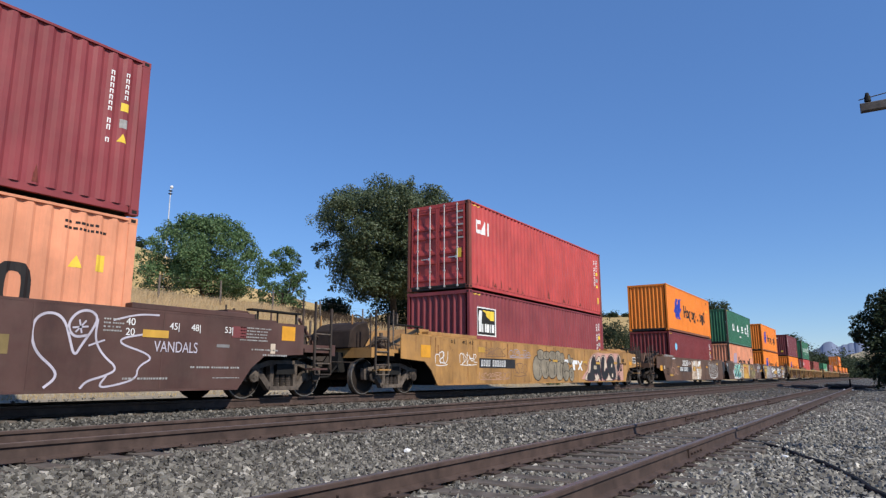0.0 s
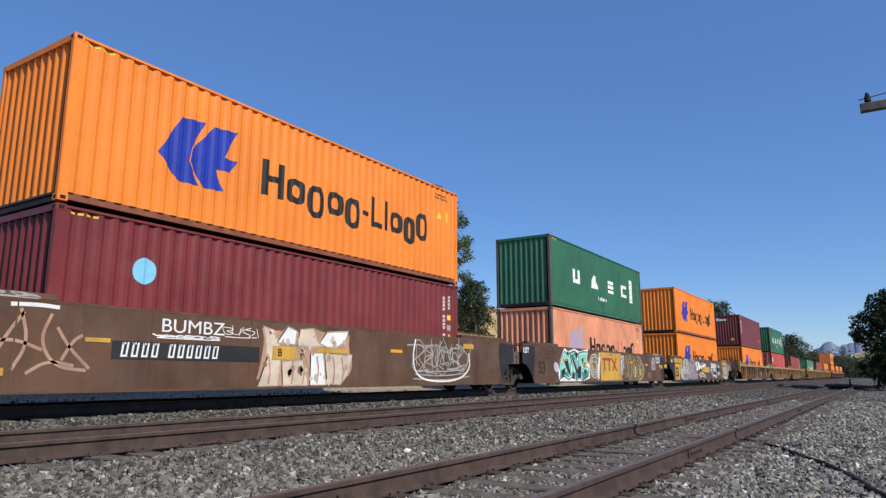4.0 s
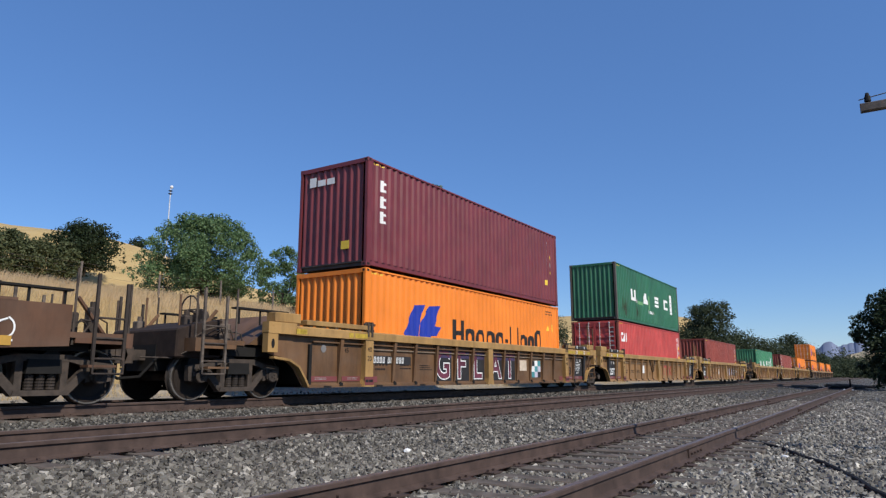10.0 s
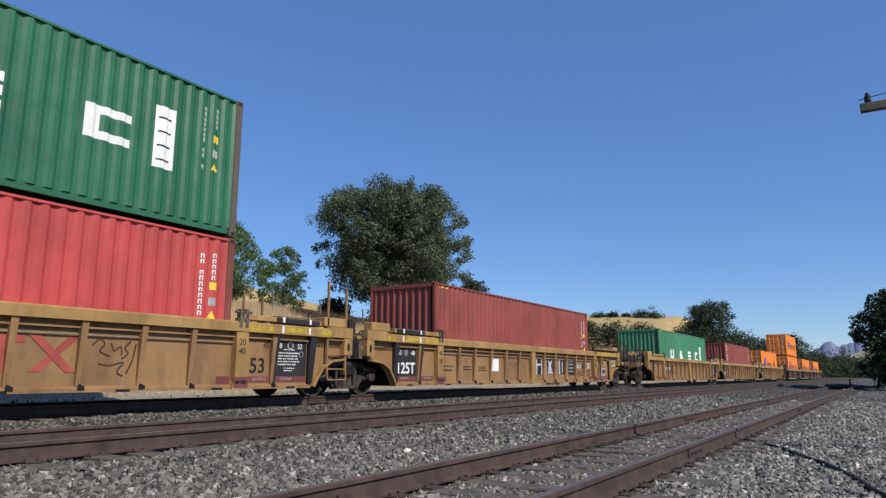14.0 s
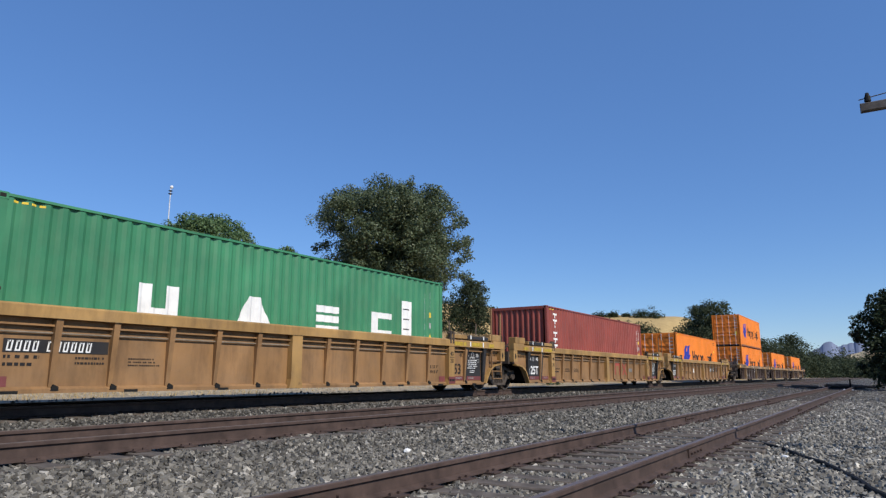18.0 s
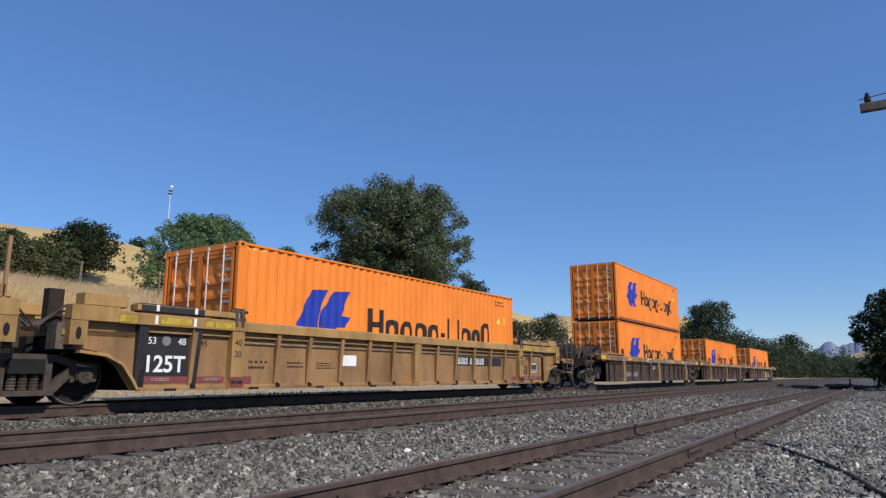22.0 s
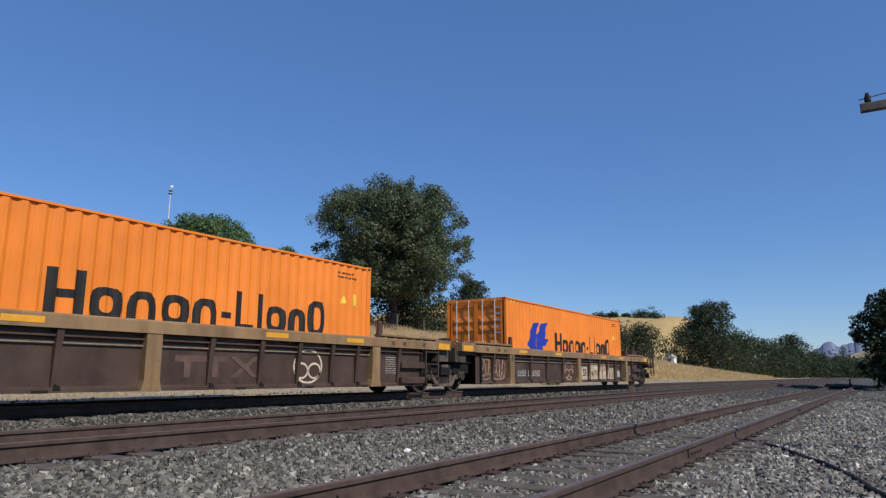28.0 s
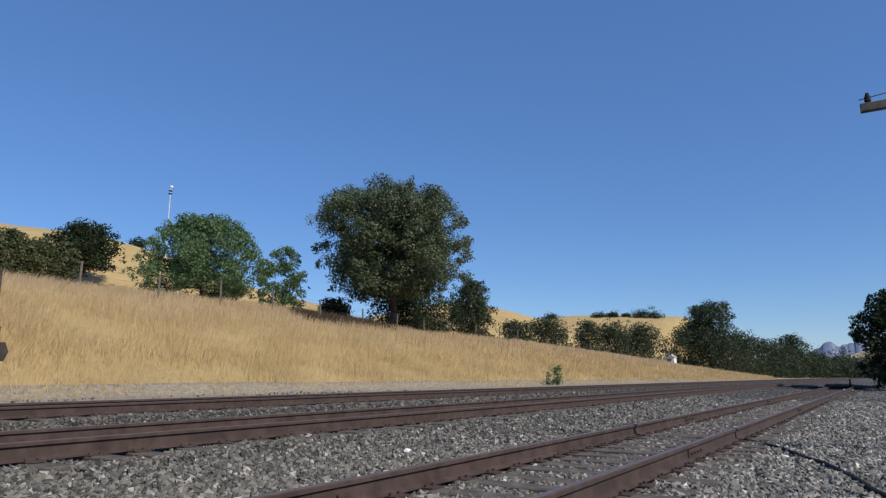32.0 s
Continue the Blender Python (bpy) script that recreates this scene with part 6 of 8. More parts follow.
for form in ([(2.9, 0.25), (3.05, 0.52), (3.4, 0.68), (3.5, 1.1), (3.75, 1.25), (4.22, 1.44), (4.35, 1.1), (4.6, 1.34), (4.9, 1.3), (4.95, 0.26)],
             [(4.85, 0.95), (4.95, 1.34), (5.55, 1.4), (5.65, 0.95), (5.75, 1.25), (6.1, 1.42), (6.5, 1.46), (6.85, 1.22), (6.8, 0.95), (7.0, 0.6), (6.9, 0.26), (4.9, 0.26)],
             [(7.05, 1.4), (7.68, 1.48), (7.55, 0.62), (6.98, 0.6)], [(7.0, 0.27), (6.98, 0.44), (7.24, 0.6), (7.52, 0.45), (7.5, 0.27)]):
    piece(car, form, "cream", "ink", ON - 0.003, 0.03)
for form in ([(3.1, 0.26), (3.3, 0.6), (3.6, 0.6), (3.72, 1.18), (4.15, 1.36), (4.32, 1.05), (4.72, 1.18), (4.84, 0.7), (5.0, 0.28), (4.8, 0.26), (4.44, 0.62), (4.3, 0.48), (4.05, 0.6), (4.2, 0.26)],
             [(4.98, 1.28), (5.45, 1.35), (5.32, 0.87), (5.3, 0.6), (5.62, 0.9), (5.92, 0.56), (5.5, 0.28), (5.02, 0.3), (4.9, 0.9)],
             [(5.95, 1.34), (6.42, 1.4), (6.72, 1.2), (6.72, 0.98), (6.9, 0.6), (6.82, 0.32), (6.26, 0.29), (5.86, 0.6), (5.68, 0.9), (5.74, 1.17)],
             [(7.14, 1.36), (7.55, 1.42), (7.45, 0.72), (7.06, 0.66)], [(7.06, 0.29), (7.06, 0.42), (7.24, 0.54), (7.44, 0.42), (7.44, 0.29)]):
    piece(car, form, "panel_black", "wine_spray", ON - 0.006, 0.03)
for form in ([(6.25, 0.85), (6.42, 0.85), (6.42, 1.05), (6.25, 1.02)], [(6.3, 0.4), (6.5, 0.42), (6.48, 0.6), (6.3, 0.58)]):
    piece(car, form, "cream", "ink", ON - 0.009, 0.015)
panel(car, 4.0, 4.35, 0.76, 0.92, "pale_tan", ON - 0.010)
panel(car, 4.3, 4.78, 0.98, 1.07, "sign_yellow", ON - 0.009)
panel(car, 6.65, 7.12, 1.02, 1.11, "sign_yellow", ON - 0.009)
panel(car, -0.35, 0.1, 1.0, 1.08, "sign_yellow", ON - 0.010)
write("lettering", "53", 7.62, ON - 0.012, 0.86, 0.52, M["ink"], car, 0.01, stretch=0.6)
write("handwriting", "FREE", 8.02, ON - 0.003, 1.2, 0.2, M["ink"], car, 0.002, stretch=0.9)
write("handwriting", "BACON", 8.14, ON - 0.003, 1.04, 0.18, M["ink"], car, 0.002, stretch=0.9)
for a, b, lo, hi, m, sd, l in ((-8.41, -7.79, 0.75, 1.18, "white", 53, 3), (-7.09, -6.11, 0.78, 1.15, "white", 54, 5), (-5.9, -3.9, 0.35, 0.62, "tan_spray", 55, 6),
                               (-3.6, -2.6, 0.45, 0.98, "brown_spray", 56, 4), (-3.9, -2.3, 1.08, 1.38, "lilac_spray", 57, 6), (-5.6, -4.2, 1.08, 1.4, "brown_spray", 58, 5)):
    scrawl(car, a, b, lo, hi, m, ON, sd, l, 0.022)
panel(car, -9.15, -8.68, 0.97, 1.31, "label_orange", ON)
for a, b in ((-7.55, "53"), (-6.9, "48"), (-6.5, "45")):
    write("lettering", b, a, ON - 0.003, 1.46, 0.13, M["ink"], car)
    panel(car, a + 0.13, a + 0.16, 1.40, 1.54, "ink", ON - 0.003, "tick")
rng = random.Random(52)
for k in range(34):
    a, w = rng.uniform(-9.6, 9.6), rng.uniform(0.02, 0.06)
    hi = rng.choice((1.54, 1.54, rng.uniform(0.7, 1.4)))
    lo = max(0.95 if abs(a) > 8.3 else 0.3, hi - rng.uniform(0.15, 0.6))
    shape("rust_run", [(a, lo), (a + w * 0.6, lo + 0.05), (a + w, hi), (a - w * 0.4, hi)], M["tan_rust"], car, ON + 0.0014, depth=0.0006)
panel(car, -6.0, -5.6, 1.2, 1.36, "sign_yellow", ON)
panel(car, 8.95, 9.35, 1.0, 1.16, "label_orange", ON)
panel(car, 9.53, 10.0, 1.10, 1.40, "white", ON)
for a, lo in ((9.56, 1.26), (9.78, 1.26), (9.56, 1.13), (9.78, 1.13)):
    panel(car, a, a + 0.19, lo, lo + 0.11, "panel_black", ON - 0.005, "label_inset")

car = smooth_car(UNITS[2], "car_brown", ("coupler", MID(2)), "brown smooth-sided well car with white graffiti and a white number")
panel(car, -5.1, -1.97, 0.74, 1.04, "panel_black", ON, "number_field")
number_bars(car, -4.95, 0.78, 0.24, 10, "white", ON - 0.004)
write("lettering", "53", -7.82, ON - 0.003, 0.72, 0.55, M["band_brown"], car, 0.012)
for line in ([(-6.9, 0.55), (-6.75, 1.0), (-6.5, 1.4)], [(-6.55, 1.45), (-6.4, 0.95), (-6.6, 0.55)], [(-6.1, 1.4), (-6.25, 1.0), (-6.0, 0.6), (-5.5, 0.55)], [(-7.2, 0.6), (-6.9, 0.95), (-6.6, 1.0), (-6.2, 0.85)],
             [(-6.0, 1.2), (-5.8, 0.9), (-5.45, 0.58)], [(-5.9, 0.7), (-5.75, 1.0), (-5.6, 1.1)], [(-6.4, 0.5), (-6.1, 0.7), (-5.7, 0.62)]):
    hand_line(car, line, 0.05, "tan_spray", ON)
hand_line(car, [(-6.7, 1.5), (-6.3, 1.52), (-6.0, 1.5)], 0.06, "white", ON - 0.001)
scrawl(car, -8.3, -6.3, 1.605, 1.695, "print", -1.422, 60, 9, 0.02)
write("handwriting", "BUMBZ", -3.55, ON - 0.003, 1.33, 0.34, M["white"], car, 0.0, stretch=1.25)
scrawl(car, -4.3, -2.95, 1.12, 1.2, "white", ON, 67, 7, 0.018)
scrawl(car, -2.85, -2.05, 1.2, 1.42, "white", ON, 68, 4, 0.015)
# white letters with ragged edges and dripping feet
shape("graffiti_halo", rounded([(-2.05, 0.27), (-1.9, 0.8), (-1.85, 1.2), (-1.95, 1.5), (-1.4, 1.36), (-1.2, 1.54), (-0.8, 1.35), (-0.5, 1.52), (0.1, 1.4), (0.8, 1.5), (0.75, 1.1), (0.95, 0.75), (0.75, 0.4), (0.1, 0.27)], 1), M["tan_spray"], car, ON, depth=0.0008)
for k, form in enumerate(([(-1.98, 0.26), (-1.75, 0.85), (-1.88, 1.48), (-1.55, 1.3), (-1.35, 1.0), (-1.45, 0.27)], [(-1.5, 1.15), (-1.22, 1.5), (-0.95, 1.42), (-0.98, 1.12)],
                          [(-0.92, 1.1), (-0.85, 1.45), (-0.42, 1.5), (-0.3, 1.2), (-0.05, 1.12)], [(-0.3, 1.12), (0.0, 1.44), (0.75, 1.5), (0.62, 1.25), (0.3, 1.1)],
                          [(-1.3, 0.27), (-1.35, 0.76), (-0.7, 0.8), (-0.55, 0.27)], [(-0.5, 0.27), (-0.5, 0.95), (-0.1, 0.98), (0.02, 0.27)], [(0.05, 0.3), (-0.05, 0.95), (0.9, 0.95), (0.75, 0.5), (0.5, 0.27)])):
    piece(car, form, "cream" if k in (0, 2, 4, 6) else "white", "pale_tan", ON - 0.0015 - 0.001 * (k % 3), 0.035, 0)
rng = random.Random(63)
for k in range(40):
    a, c, w = rng.uniform(-1.9, 0.7), rng.uniform(0.32, 1.4), rng.uniform(0.03, 0.1)
    shape("paint_chip", [(a + w * rng.uniform(0.5, 1.3) * math.cos(q * 1.26), c + 1.3 * w * rng.uniform(0.4, 1.3) * math.sin(q * 1.26)) for q in range(5)], M[rng.choice(["tan_spray", "pale_tan", "brown_spray", "cream"])], car, ON - 0.0048, depth=0.0006)
for a in (-1.7, -1.05, -0.72, -0.28, 0.25, 0.55):
    hand_line(car, [(a, 0.3), (a + 0.05, 0.6), (a - 0.03, 0.9)], 0.04, "tan_spray", ON - 0.0055)
panel(car, -1.62, -0.95, 0.80, 1.08, "sign_yellow", ON - 0.008)
write("lettering", "B", -1.42, ON - 0.013, 0.94, 0.22, M["ink"], car, 0.004)
panel(car, -0.3, 0.75, 0.98, 1.08, "sign_yellow", ON - 0.008)
for k in range(3):
    scrawl(car, 3.4 + 0.1 * k, 6.35 - 0.15 * k, 0.34 + 0.12 * k, 1.5 - 0.05 * k, "print", ON - 0.0012 * k, 62 + 7 * k, 5 + k, 0.03)
hand_line(car, [(3.5, 1.45), (3.35, 0.9), (3.6, 0.42), (4.6, 0.3), (5.8, 0.36), (6.4, 0.7), (6.3, 1.15)], 0.05, "white", ON - 0.004)
panel(car, -9.42, -8.96, 0.77, 1.06, "label_orange", ON)
panel(car, -8.62, -8.42, 0.86, 1.06, "cream", ON)
panel(car, -7.36, -6.7, 0.47, 0.58, "sign_yellow", ON - 0.003)
panel(car, -5.56, -5.14, 1.0, 1.07, "sign_yellow", ON - 0.003)
panel(car, 2.4, 2.9, 1.06, 1.14, "label_orange", ON)
panel(car, 6.0, 6.6, 1.28, 1.42, "sign_yellow", ON)

car = smooth_car(UNITS[3], "car_brown", (0, MID(3)), "rusty brown well car with teal graffiti and a yellow panel")
shape("graffiti_halo", rounded([(-6.63, 0.87), (-6.42, 1.02), (-6.16, 0.93), (-6.06, 0.69), (-6.28, 0.59), (-6.54, 0.68)], 1), M["pale_lilac"], car, ON, depth=0.0008)
shape("graffiti_halo", [(-6.14, 0.77), (-5.96, 1.09), (-5.66, 1.42), (-5.5, 1.56), (-5.13, 1.44), (-4.49, 1.57), (-3.93, 1.47), (-2.93, 1.61), (-3.11, 1.17), (-2.8, 0.93), (-2.83, 0.37), (-3.69, 0.26), (-4.52, 0.26), (-6.04, 0.27), (-6.16, 0.47)], M["white"], car, ON - 0.001, depth=0.0008)
# three angular teal letters, with black gaps, deeper teal feet and white glints
for k, form in enumerate(([(-6.09, 0.81), (-5.86, 1.14), (-5.51, 1.45), (-5.24, 1.32), (-4.97, 1.38), (-4.84, 0.98), (-4.96, 0.71), (-4.77, 0.47), (-5.15, 0.32), (-5.63, 0.47), (-6.03, 0.35), (-5.95, 0.61)],
                          [(-4.92, 1.38), (-4.54, 1.48), (-4.15, 1.39), (-4.29, 1.1), (-3.98, 1), (-4.15, 0.72), (-3.91, 0.47), (-4.33, 0.29), (-4.57, 0.58), (-4.78, 0.38), (-4.72, 0.82)],
                          [(-4.06, 1.39), (-3.63, 1.47), (-3.07, 1.48), (-3.24, 1.15), (-2.98, 1.06), (-3.34, 0.88), (-2.89, 0.79), (-3, 0.47), (-3.69, 0.29), (-4.02, 0.43), (-3.84, 0.75), (-4.11, 0.95)])):
    piece(car, form, "teal", "ink", ON - 0.003 - 0.0015 * k, 0.045, 0)
for form in ([(-6.01, 0.59), (-5.25, 0.64), (-5.15, 0.39), (-5.63, 0.51), (-5.99, 0.39)],
             [(-4.52, 0.6), (-4, 0.63), (-4.02, 0.47), (-4.34, 0.36)],
             [(-3.83, 0.61), (-2.98, 0.67), (-3.07, 0.47), (-3.67, 0.33)]):
    piece(car, form, "deep_teal", "deep_teal", ON - 0.0075, 0.01, 0)
for form in ([(-5.59, 1.05), (-5.24, 1.13), (-4.94, 0.47), (-5.2, 0.6)],
             [(-5.89, 0.67), (-5.5, 0.78), (-5.58, 0.43), (-5.8, 0.45)],
             [(-4.84, 1.28), (-4.61, 1.34), (-4.11, 0.61), (-4.33, 0.56)],
             [(-4.51, 1.41), (-4.09, 1.37), (-4.27, 1.13)],
             [(-4.08, 0.88), (-3.79, 0.84), (-3.9, 0.36), (-4.21, 0.43)],
             [(-3.76, 1.15), (-3.49, 1.21), (-3.59, 0.94)],
             [(-3.52, 0.73), (-3.18, 0.71), (-3.38, 0.47)],
             [(-5.29, 1.42), (-5.1, 1.42), (-5.15, 1.22)],
             [(-4.91, 0.41), (-4.63, 0.65), (-4.5, 0.34)]):
    piece(car, form, "panel_black", "ink", ON - 0.0085, 0.02, 0)
for line in ([(-6.04, 0.83), (-5.8, 1.12), (-5.51, 1.41)],
             [(-4.74, 1.35), (-4.45, 1.01), (-4.26, 0.76)],
             [(-4, 1.33), (-3.62, 1.39), (-3.16, 1.42)],
             [(-3.79, 0.82), (-3.34, 0.85), (-2.96, 0.76)],
             [(-5.63, 0.51), (-5.18, 0.37), (-4.79, 0.47)]):
    hand_line(car, line, 0.03, "white", ON - 0.0098)
panel(car, -3.60, -3.28, 0.79, 1.05, "label_orange", ON - 0.0105)
write("lettering", "C", -3.44, ON - 0.015, 0.92, 0.24, M["ink"], car, 0.006)
panel(car, -5.75, -5.3, 1.06, 1.14, "label_orange", ON - 0.010)
shape("graffiti_halo", rounded([(-2.9, 0.45), (-2.85, 1.3), (-2.2, 1.5), (-1.55, 1.5), (-1.5, 0.3), (-2.5, 0.3)], 1), M["khaki_spray"], car, ON, depth=0.0008)
for k in range(4):
    hand_line(car, [(-2.2 + (0.62 - 0.13 * k) * math.cos(q * 0.6 + k), 0.9 + (0.52 - 0.11 * k) * math.sin(q * 0.6 + k)) for q in range(10)], 0.03, "white", ON - 0.002 - 0.001 * k)
for line in ([(-1.85, 0.3), (-1.8, 0.8), (-1.55, 1.48)], [(-1.72, 0.35), (-1.68, 0.8), (-1.5, 1.3)]):
    hand_line(car, line, 0.09, "white", ON - 0.004)
panel(car, -2.94, -2.52, 0.98, 1.07, "label_orange", ON - 0.005)
panel(car, -1.47, 1.45, 0.27, 1.52, "sign_yellow", ON, "yellow_panel")
brand_bars(car, -1.22, ON - 0.006, "red_spray", 0.58, 0.70)
tiny_rows("small_print", -0.35, 1.38, 0.6, 0.07, 1, M["ink"], car, ON - 0.005, 79)
for form in ([(1.3, 0.5), (1.3, 1.35), (1.62, 1.5), (1.9, 1.42), (1.75, 1.1), (1.85, 0.8), (1.45, 0.4)], ):
    piece(car, form, "pale_lilac", "ink", ON - 0.006, 0.03)
for line in ([(1.35, 1.2), (1.6, 1.36), (1.7, 1.15), (1.5, 1.0), (1.62, 0.8), (1.5, 0.6)], [(1.75, 1.38), (1.62, 0.95), (1.7, 0.62)], [(1.36, 0.4), (1.6, 0.7), (1.85, 0.86)]):
    hand_line(car, line, 0.035, "ink", ON - 0.0095)
# khaki letters with hooked black strokes and white lines beside them
shape("graffiti_halo", rounded([(1.8, 0.3), (1.85, 1.35), (2.15, 1.54), (2.5, 1.46), (3.1, 1.5), (3.7, 1.42), (4.1, 1.52), (4.6, 1.26), (4.98, 0.98), (5.06, 0.74), (4.85, 0.46), (4.5, 0.29), (2.5, 0.25)], 1), M["khaki_spray"], car, ON, depth=0.0008)
hand_line(car, [(4.05, 1.5), (4.34, 1.37), (4.66, 1.21), (4.97, 0.98), (5.05, 0.74), (4.85, 0.47), (4.5, 0.3), (4.1, 0.27)], 0.045, "cream", ON - 0.002)
for form in ([(4.41, 1.09), (4.27, 0.83), (4.25, 0.63), (4.41, 0.5), (4.65, 0.58), (4.76, 0.74), (4.69, 0.89), (4.5, 0.96)], [(3.45, 1.05), (3.3, 0.8), (3.28, 0.55), (3.48, 0.42), (3.7, 0.55), (3.72, 0.8)]):
    piece(car, form, "olive_spray", "cream", ON - 0.003, 0.03)
for x in (0.0, 0.6, 1.2, 1.9):
    hook = [(1.98 + x, 1.46 - 0.06 * x), (2.1 + x, 1.2 - 0.04 * x), (2.26 + x, 0.92), (2.28 + x, 0.68), (2.15 + x, 0.5), (1.96 + x, 0.44)]
    hand_line(car, hook, 0.075, "ink", ON - 0.0045)
    hand_line(car, [(a + 0.075, b) for a, b in hook], 0.035, "cream", ON - 0.0055)
    hand_line(car, [(2.05 + x, 1.3), (2.2 + x, 1.36), (2.38 + x, 1.25), (2.42 + x, 1.05)], 0.04, "brown_spray", ON - 0.0065)
for line in ([(2.0, 0.26), (2.1, 0.42), (2.3, 0.3)], [(3.0, 0.27), (3.15, 0.5), (3.4, 0.3)], [(3.62, 1.44), (3.75, 1.3), (3.95, 1.5)], [(4.41, 0.97), (4.62, 0.92), (4.72, 0.72), (4.6, 0.55)]):
    hand_line(car, line, 0.05, "ink", ON - 0.0075)
for k in range(3):
    scrawl(car, 6.5, 7.18, 0.8 + 0.2 * k, 1.02 + 0.2 * k, "pale_lilac", ON - 0.001 * k, 74 + k, 4, 0.026)
hand_line(car, [(6.6, 0.78), (6.5, 1.1), (6.62, 1.38), (6.85, 1.46), (7.1, 1.36), (7.2, 1.05), (7.05, 0.8)], 0.026, "white", ON - 0.004)
write("handwriting", "BOMBZ", 7.74, ON - 0.003, 1.40, 0.26, M["white"], car, 0.0, stretch=0.95)
write("handwriting", "23", 7.98, ON - 0.003, 1.03, 0.17, M["white"], car)
scrawl(car, 7.4, 8.1, 1.18, 1.28, "white", ON, 76, 5, 0.02)
scrawl(car, 5.81, 6.32, 0.37, 0.67, "tan_spray", ON, 77, 4, 0.02)
scrawl(car, 5.1, 5.5, 0.76, 1.16, "brown_spray", ON, 78, 3, 0.02)
scrawl(car, 7.0, 8.2, 1.605, 1.695, "print", -1.422, 81, 7, 0.02)
panel(car, 8.16, 8.56, 0.89, 1.07, "label_orange", ON - 0.012)
shape("hatch_cover", [(5.25, 0.52), (5.33, 0.36), (5.66, 0.36), (5.76, 0.52)], M["car_brown"], car, ON, depth=0.012)
panel(car, 5.31, 5.76, 1.01, 1.10, "label_orange", ON)
panel(car, 2.7, 3.2, 1.1, 1.18, "label_orange", ON - 0.006)
write("lettering", "53", -7.65, ON - 0.003, 0.75, 0.62, M["panel_black"], car, 0.01)
write("lettering", "125T", -9.0, ON - 0.010, 1.36, 0.26, M["white"], car, 0.006, stretch=0.9)
scrawl(car, -7.6, -6.3, 1.1, 1.5, "ink", ON, 75, 4, 0.02)
panel(car, 9.0, 9.5, 0.95, 1.12, "label_orange", ON - 0.010)

car = smooth_car(UNITS[4], "car_brown", (0, "coupler"), "brown well car covered in lilac, yellow and white graffiti")
write("lettering", "125 T", -8.80, ON - 0.010, 1.36, 0.24, M["white"], car, 0.006, stretch=0.9)
panel(car, -8.27, -6.28, 1.28, 1.53, "sign_yellow", ON, "yellow_panel")
for a in (-8.15, -7.35, -6.9):
    panel(car, a, a + 0.06, 1.33, 1.47, "ink", ON - 0.005, "tick")
panel(car, -8.06, -7.08, 0.25, 1.20, "sign_yellow", ON, "yellow_panel")
panel(car, -8.0, -7.55, 1.0, 1.2, "label_orange", ON - 0.005)
write("lettering", "53", -7.62, ON - 0.008, 0.68, 0.78, M["ink"], car, 0.015, stretch=0.85)
for k, (form, fill, edge) in enumerate((
        ([(-7.2, 0.26), (-7.2, 1.2), (-6.3, 1.24), (-6.5, 0.7), (-6.6, 0.26)], "sand_spray", "sand_spray"),
        ([(-6.95, 0.85), (-6.8, 1.18), (-6.3, 1.2), (-6.2, 1.0), (-6.5, 0.8)], "olive_spray", "sand_spray"),
        ([(-7.12, 0.26), (-7.05, 0.5), (-6.6, 0.8), (-6.5, 0.26)], "wine_spray", "maroon"),
        ([(-6.75, 0.26), (-6.8, 0.7), (-6.62, 0.98), (-6.25, 0.88), (-6.05, 1.0), (-6.02, 1.53), (-4.7, 1.53), (-4.4, 1.0), (-4.4, 0.26)], "mist_spray", "mist_spray"),
        ([(-4.95, 0.26), (-4.8, 1.0), (-4.6, 1.55), (-2.9, 1.56), (-2.7, 1.3), (-2.75, 0.72), (-2.2, 0.62), (-2.3, 0.26)], "mauve_spray", "mauve_spray"),
        ([(-5.68, 1.1), (-5.55, 1.02), (-5.38, 1.1), (-5.36, 1.5), (-5.68, 1.5)], "brown_spray", "cream"),
        ([(-6.3, 0.95), (-6.1, 0.82), (-5.9, 1.05), (-6.02, 1.2)], "brown_spray", "cream"),
        ([(-5.72, 0.28), (-5.68, 0.62), (-5.5, 0.8), (-5.34, 0.5), (-5.4, 0.28)], "brown_spray", "pale_tan"),
        ([(-5.05, 0.28), (-5.02, 0.6), (-4.9, 0.72), (-4.8, 0.6), (-4.88, 0.28)], "grey_spray", "pale_tan"),
        ([(-5.25, 1.02), (-5.1, 0.9), (-4.95, 1.0), (-5.1, 1.1)], "olive_spray", "grey_spray"),
        ([(-4.55, 1.5), (-4.3, 1.36), (-4.12, 1.5)], "brown_spray", "wine_spray"),
        ([(-3.9, 1.5), (-3.62, 1.1), (-3.45, 1.2), (-3.6, 1.5)], "wine_spray", "white"),
        ([(-3.98, 0.55), (-3.8, 0.42), (-3.62, 0.75), (-3.85, 0.74)], "wine_spray", "white"),
        ([(-4.2, 0.95), (-4.05, 0.92), (-4.02, 1.06), (-4.16, 1.08)], "grey_spray", "mauve_spray"))):
    piece(car, form, fill, edge, ON - 0.002 - 0.0012 * k, 0.03)
rng = random.Random(87)
for k in range(46):
    a, c, w = rng.uniform(-6.6, -2.5), rng.uniform(0.3, 1.45), rng.uniform(0.03, 0.13)
    if a < -6.0 and c > 0.9:
        continue
    pts = [(a + w * rng.uniform(0.5, 1.3) * math.cos(q * 1.26), c + 0.8 * w * rng.uniform(0.4, 1.3) * math.sin(q * 1.26)) for q in range(5)]
    shape("paint_chip", pts, M[rng.choice(["mist_spray", "pale_lilac", "grey_spray", "brown_spray", "mauve_spray", "tan_spray"])], car, ON - 0.0158, depth=0.0006)
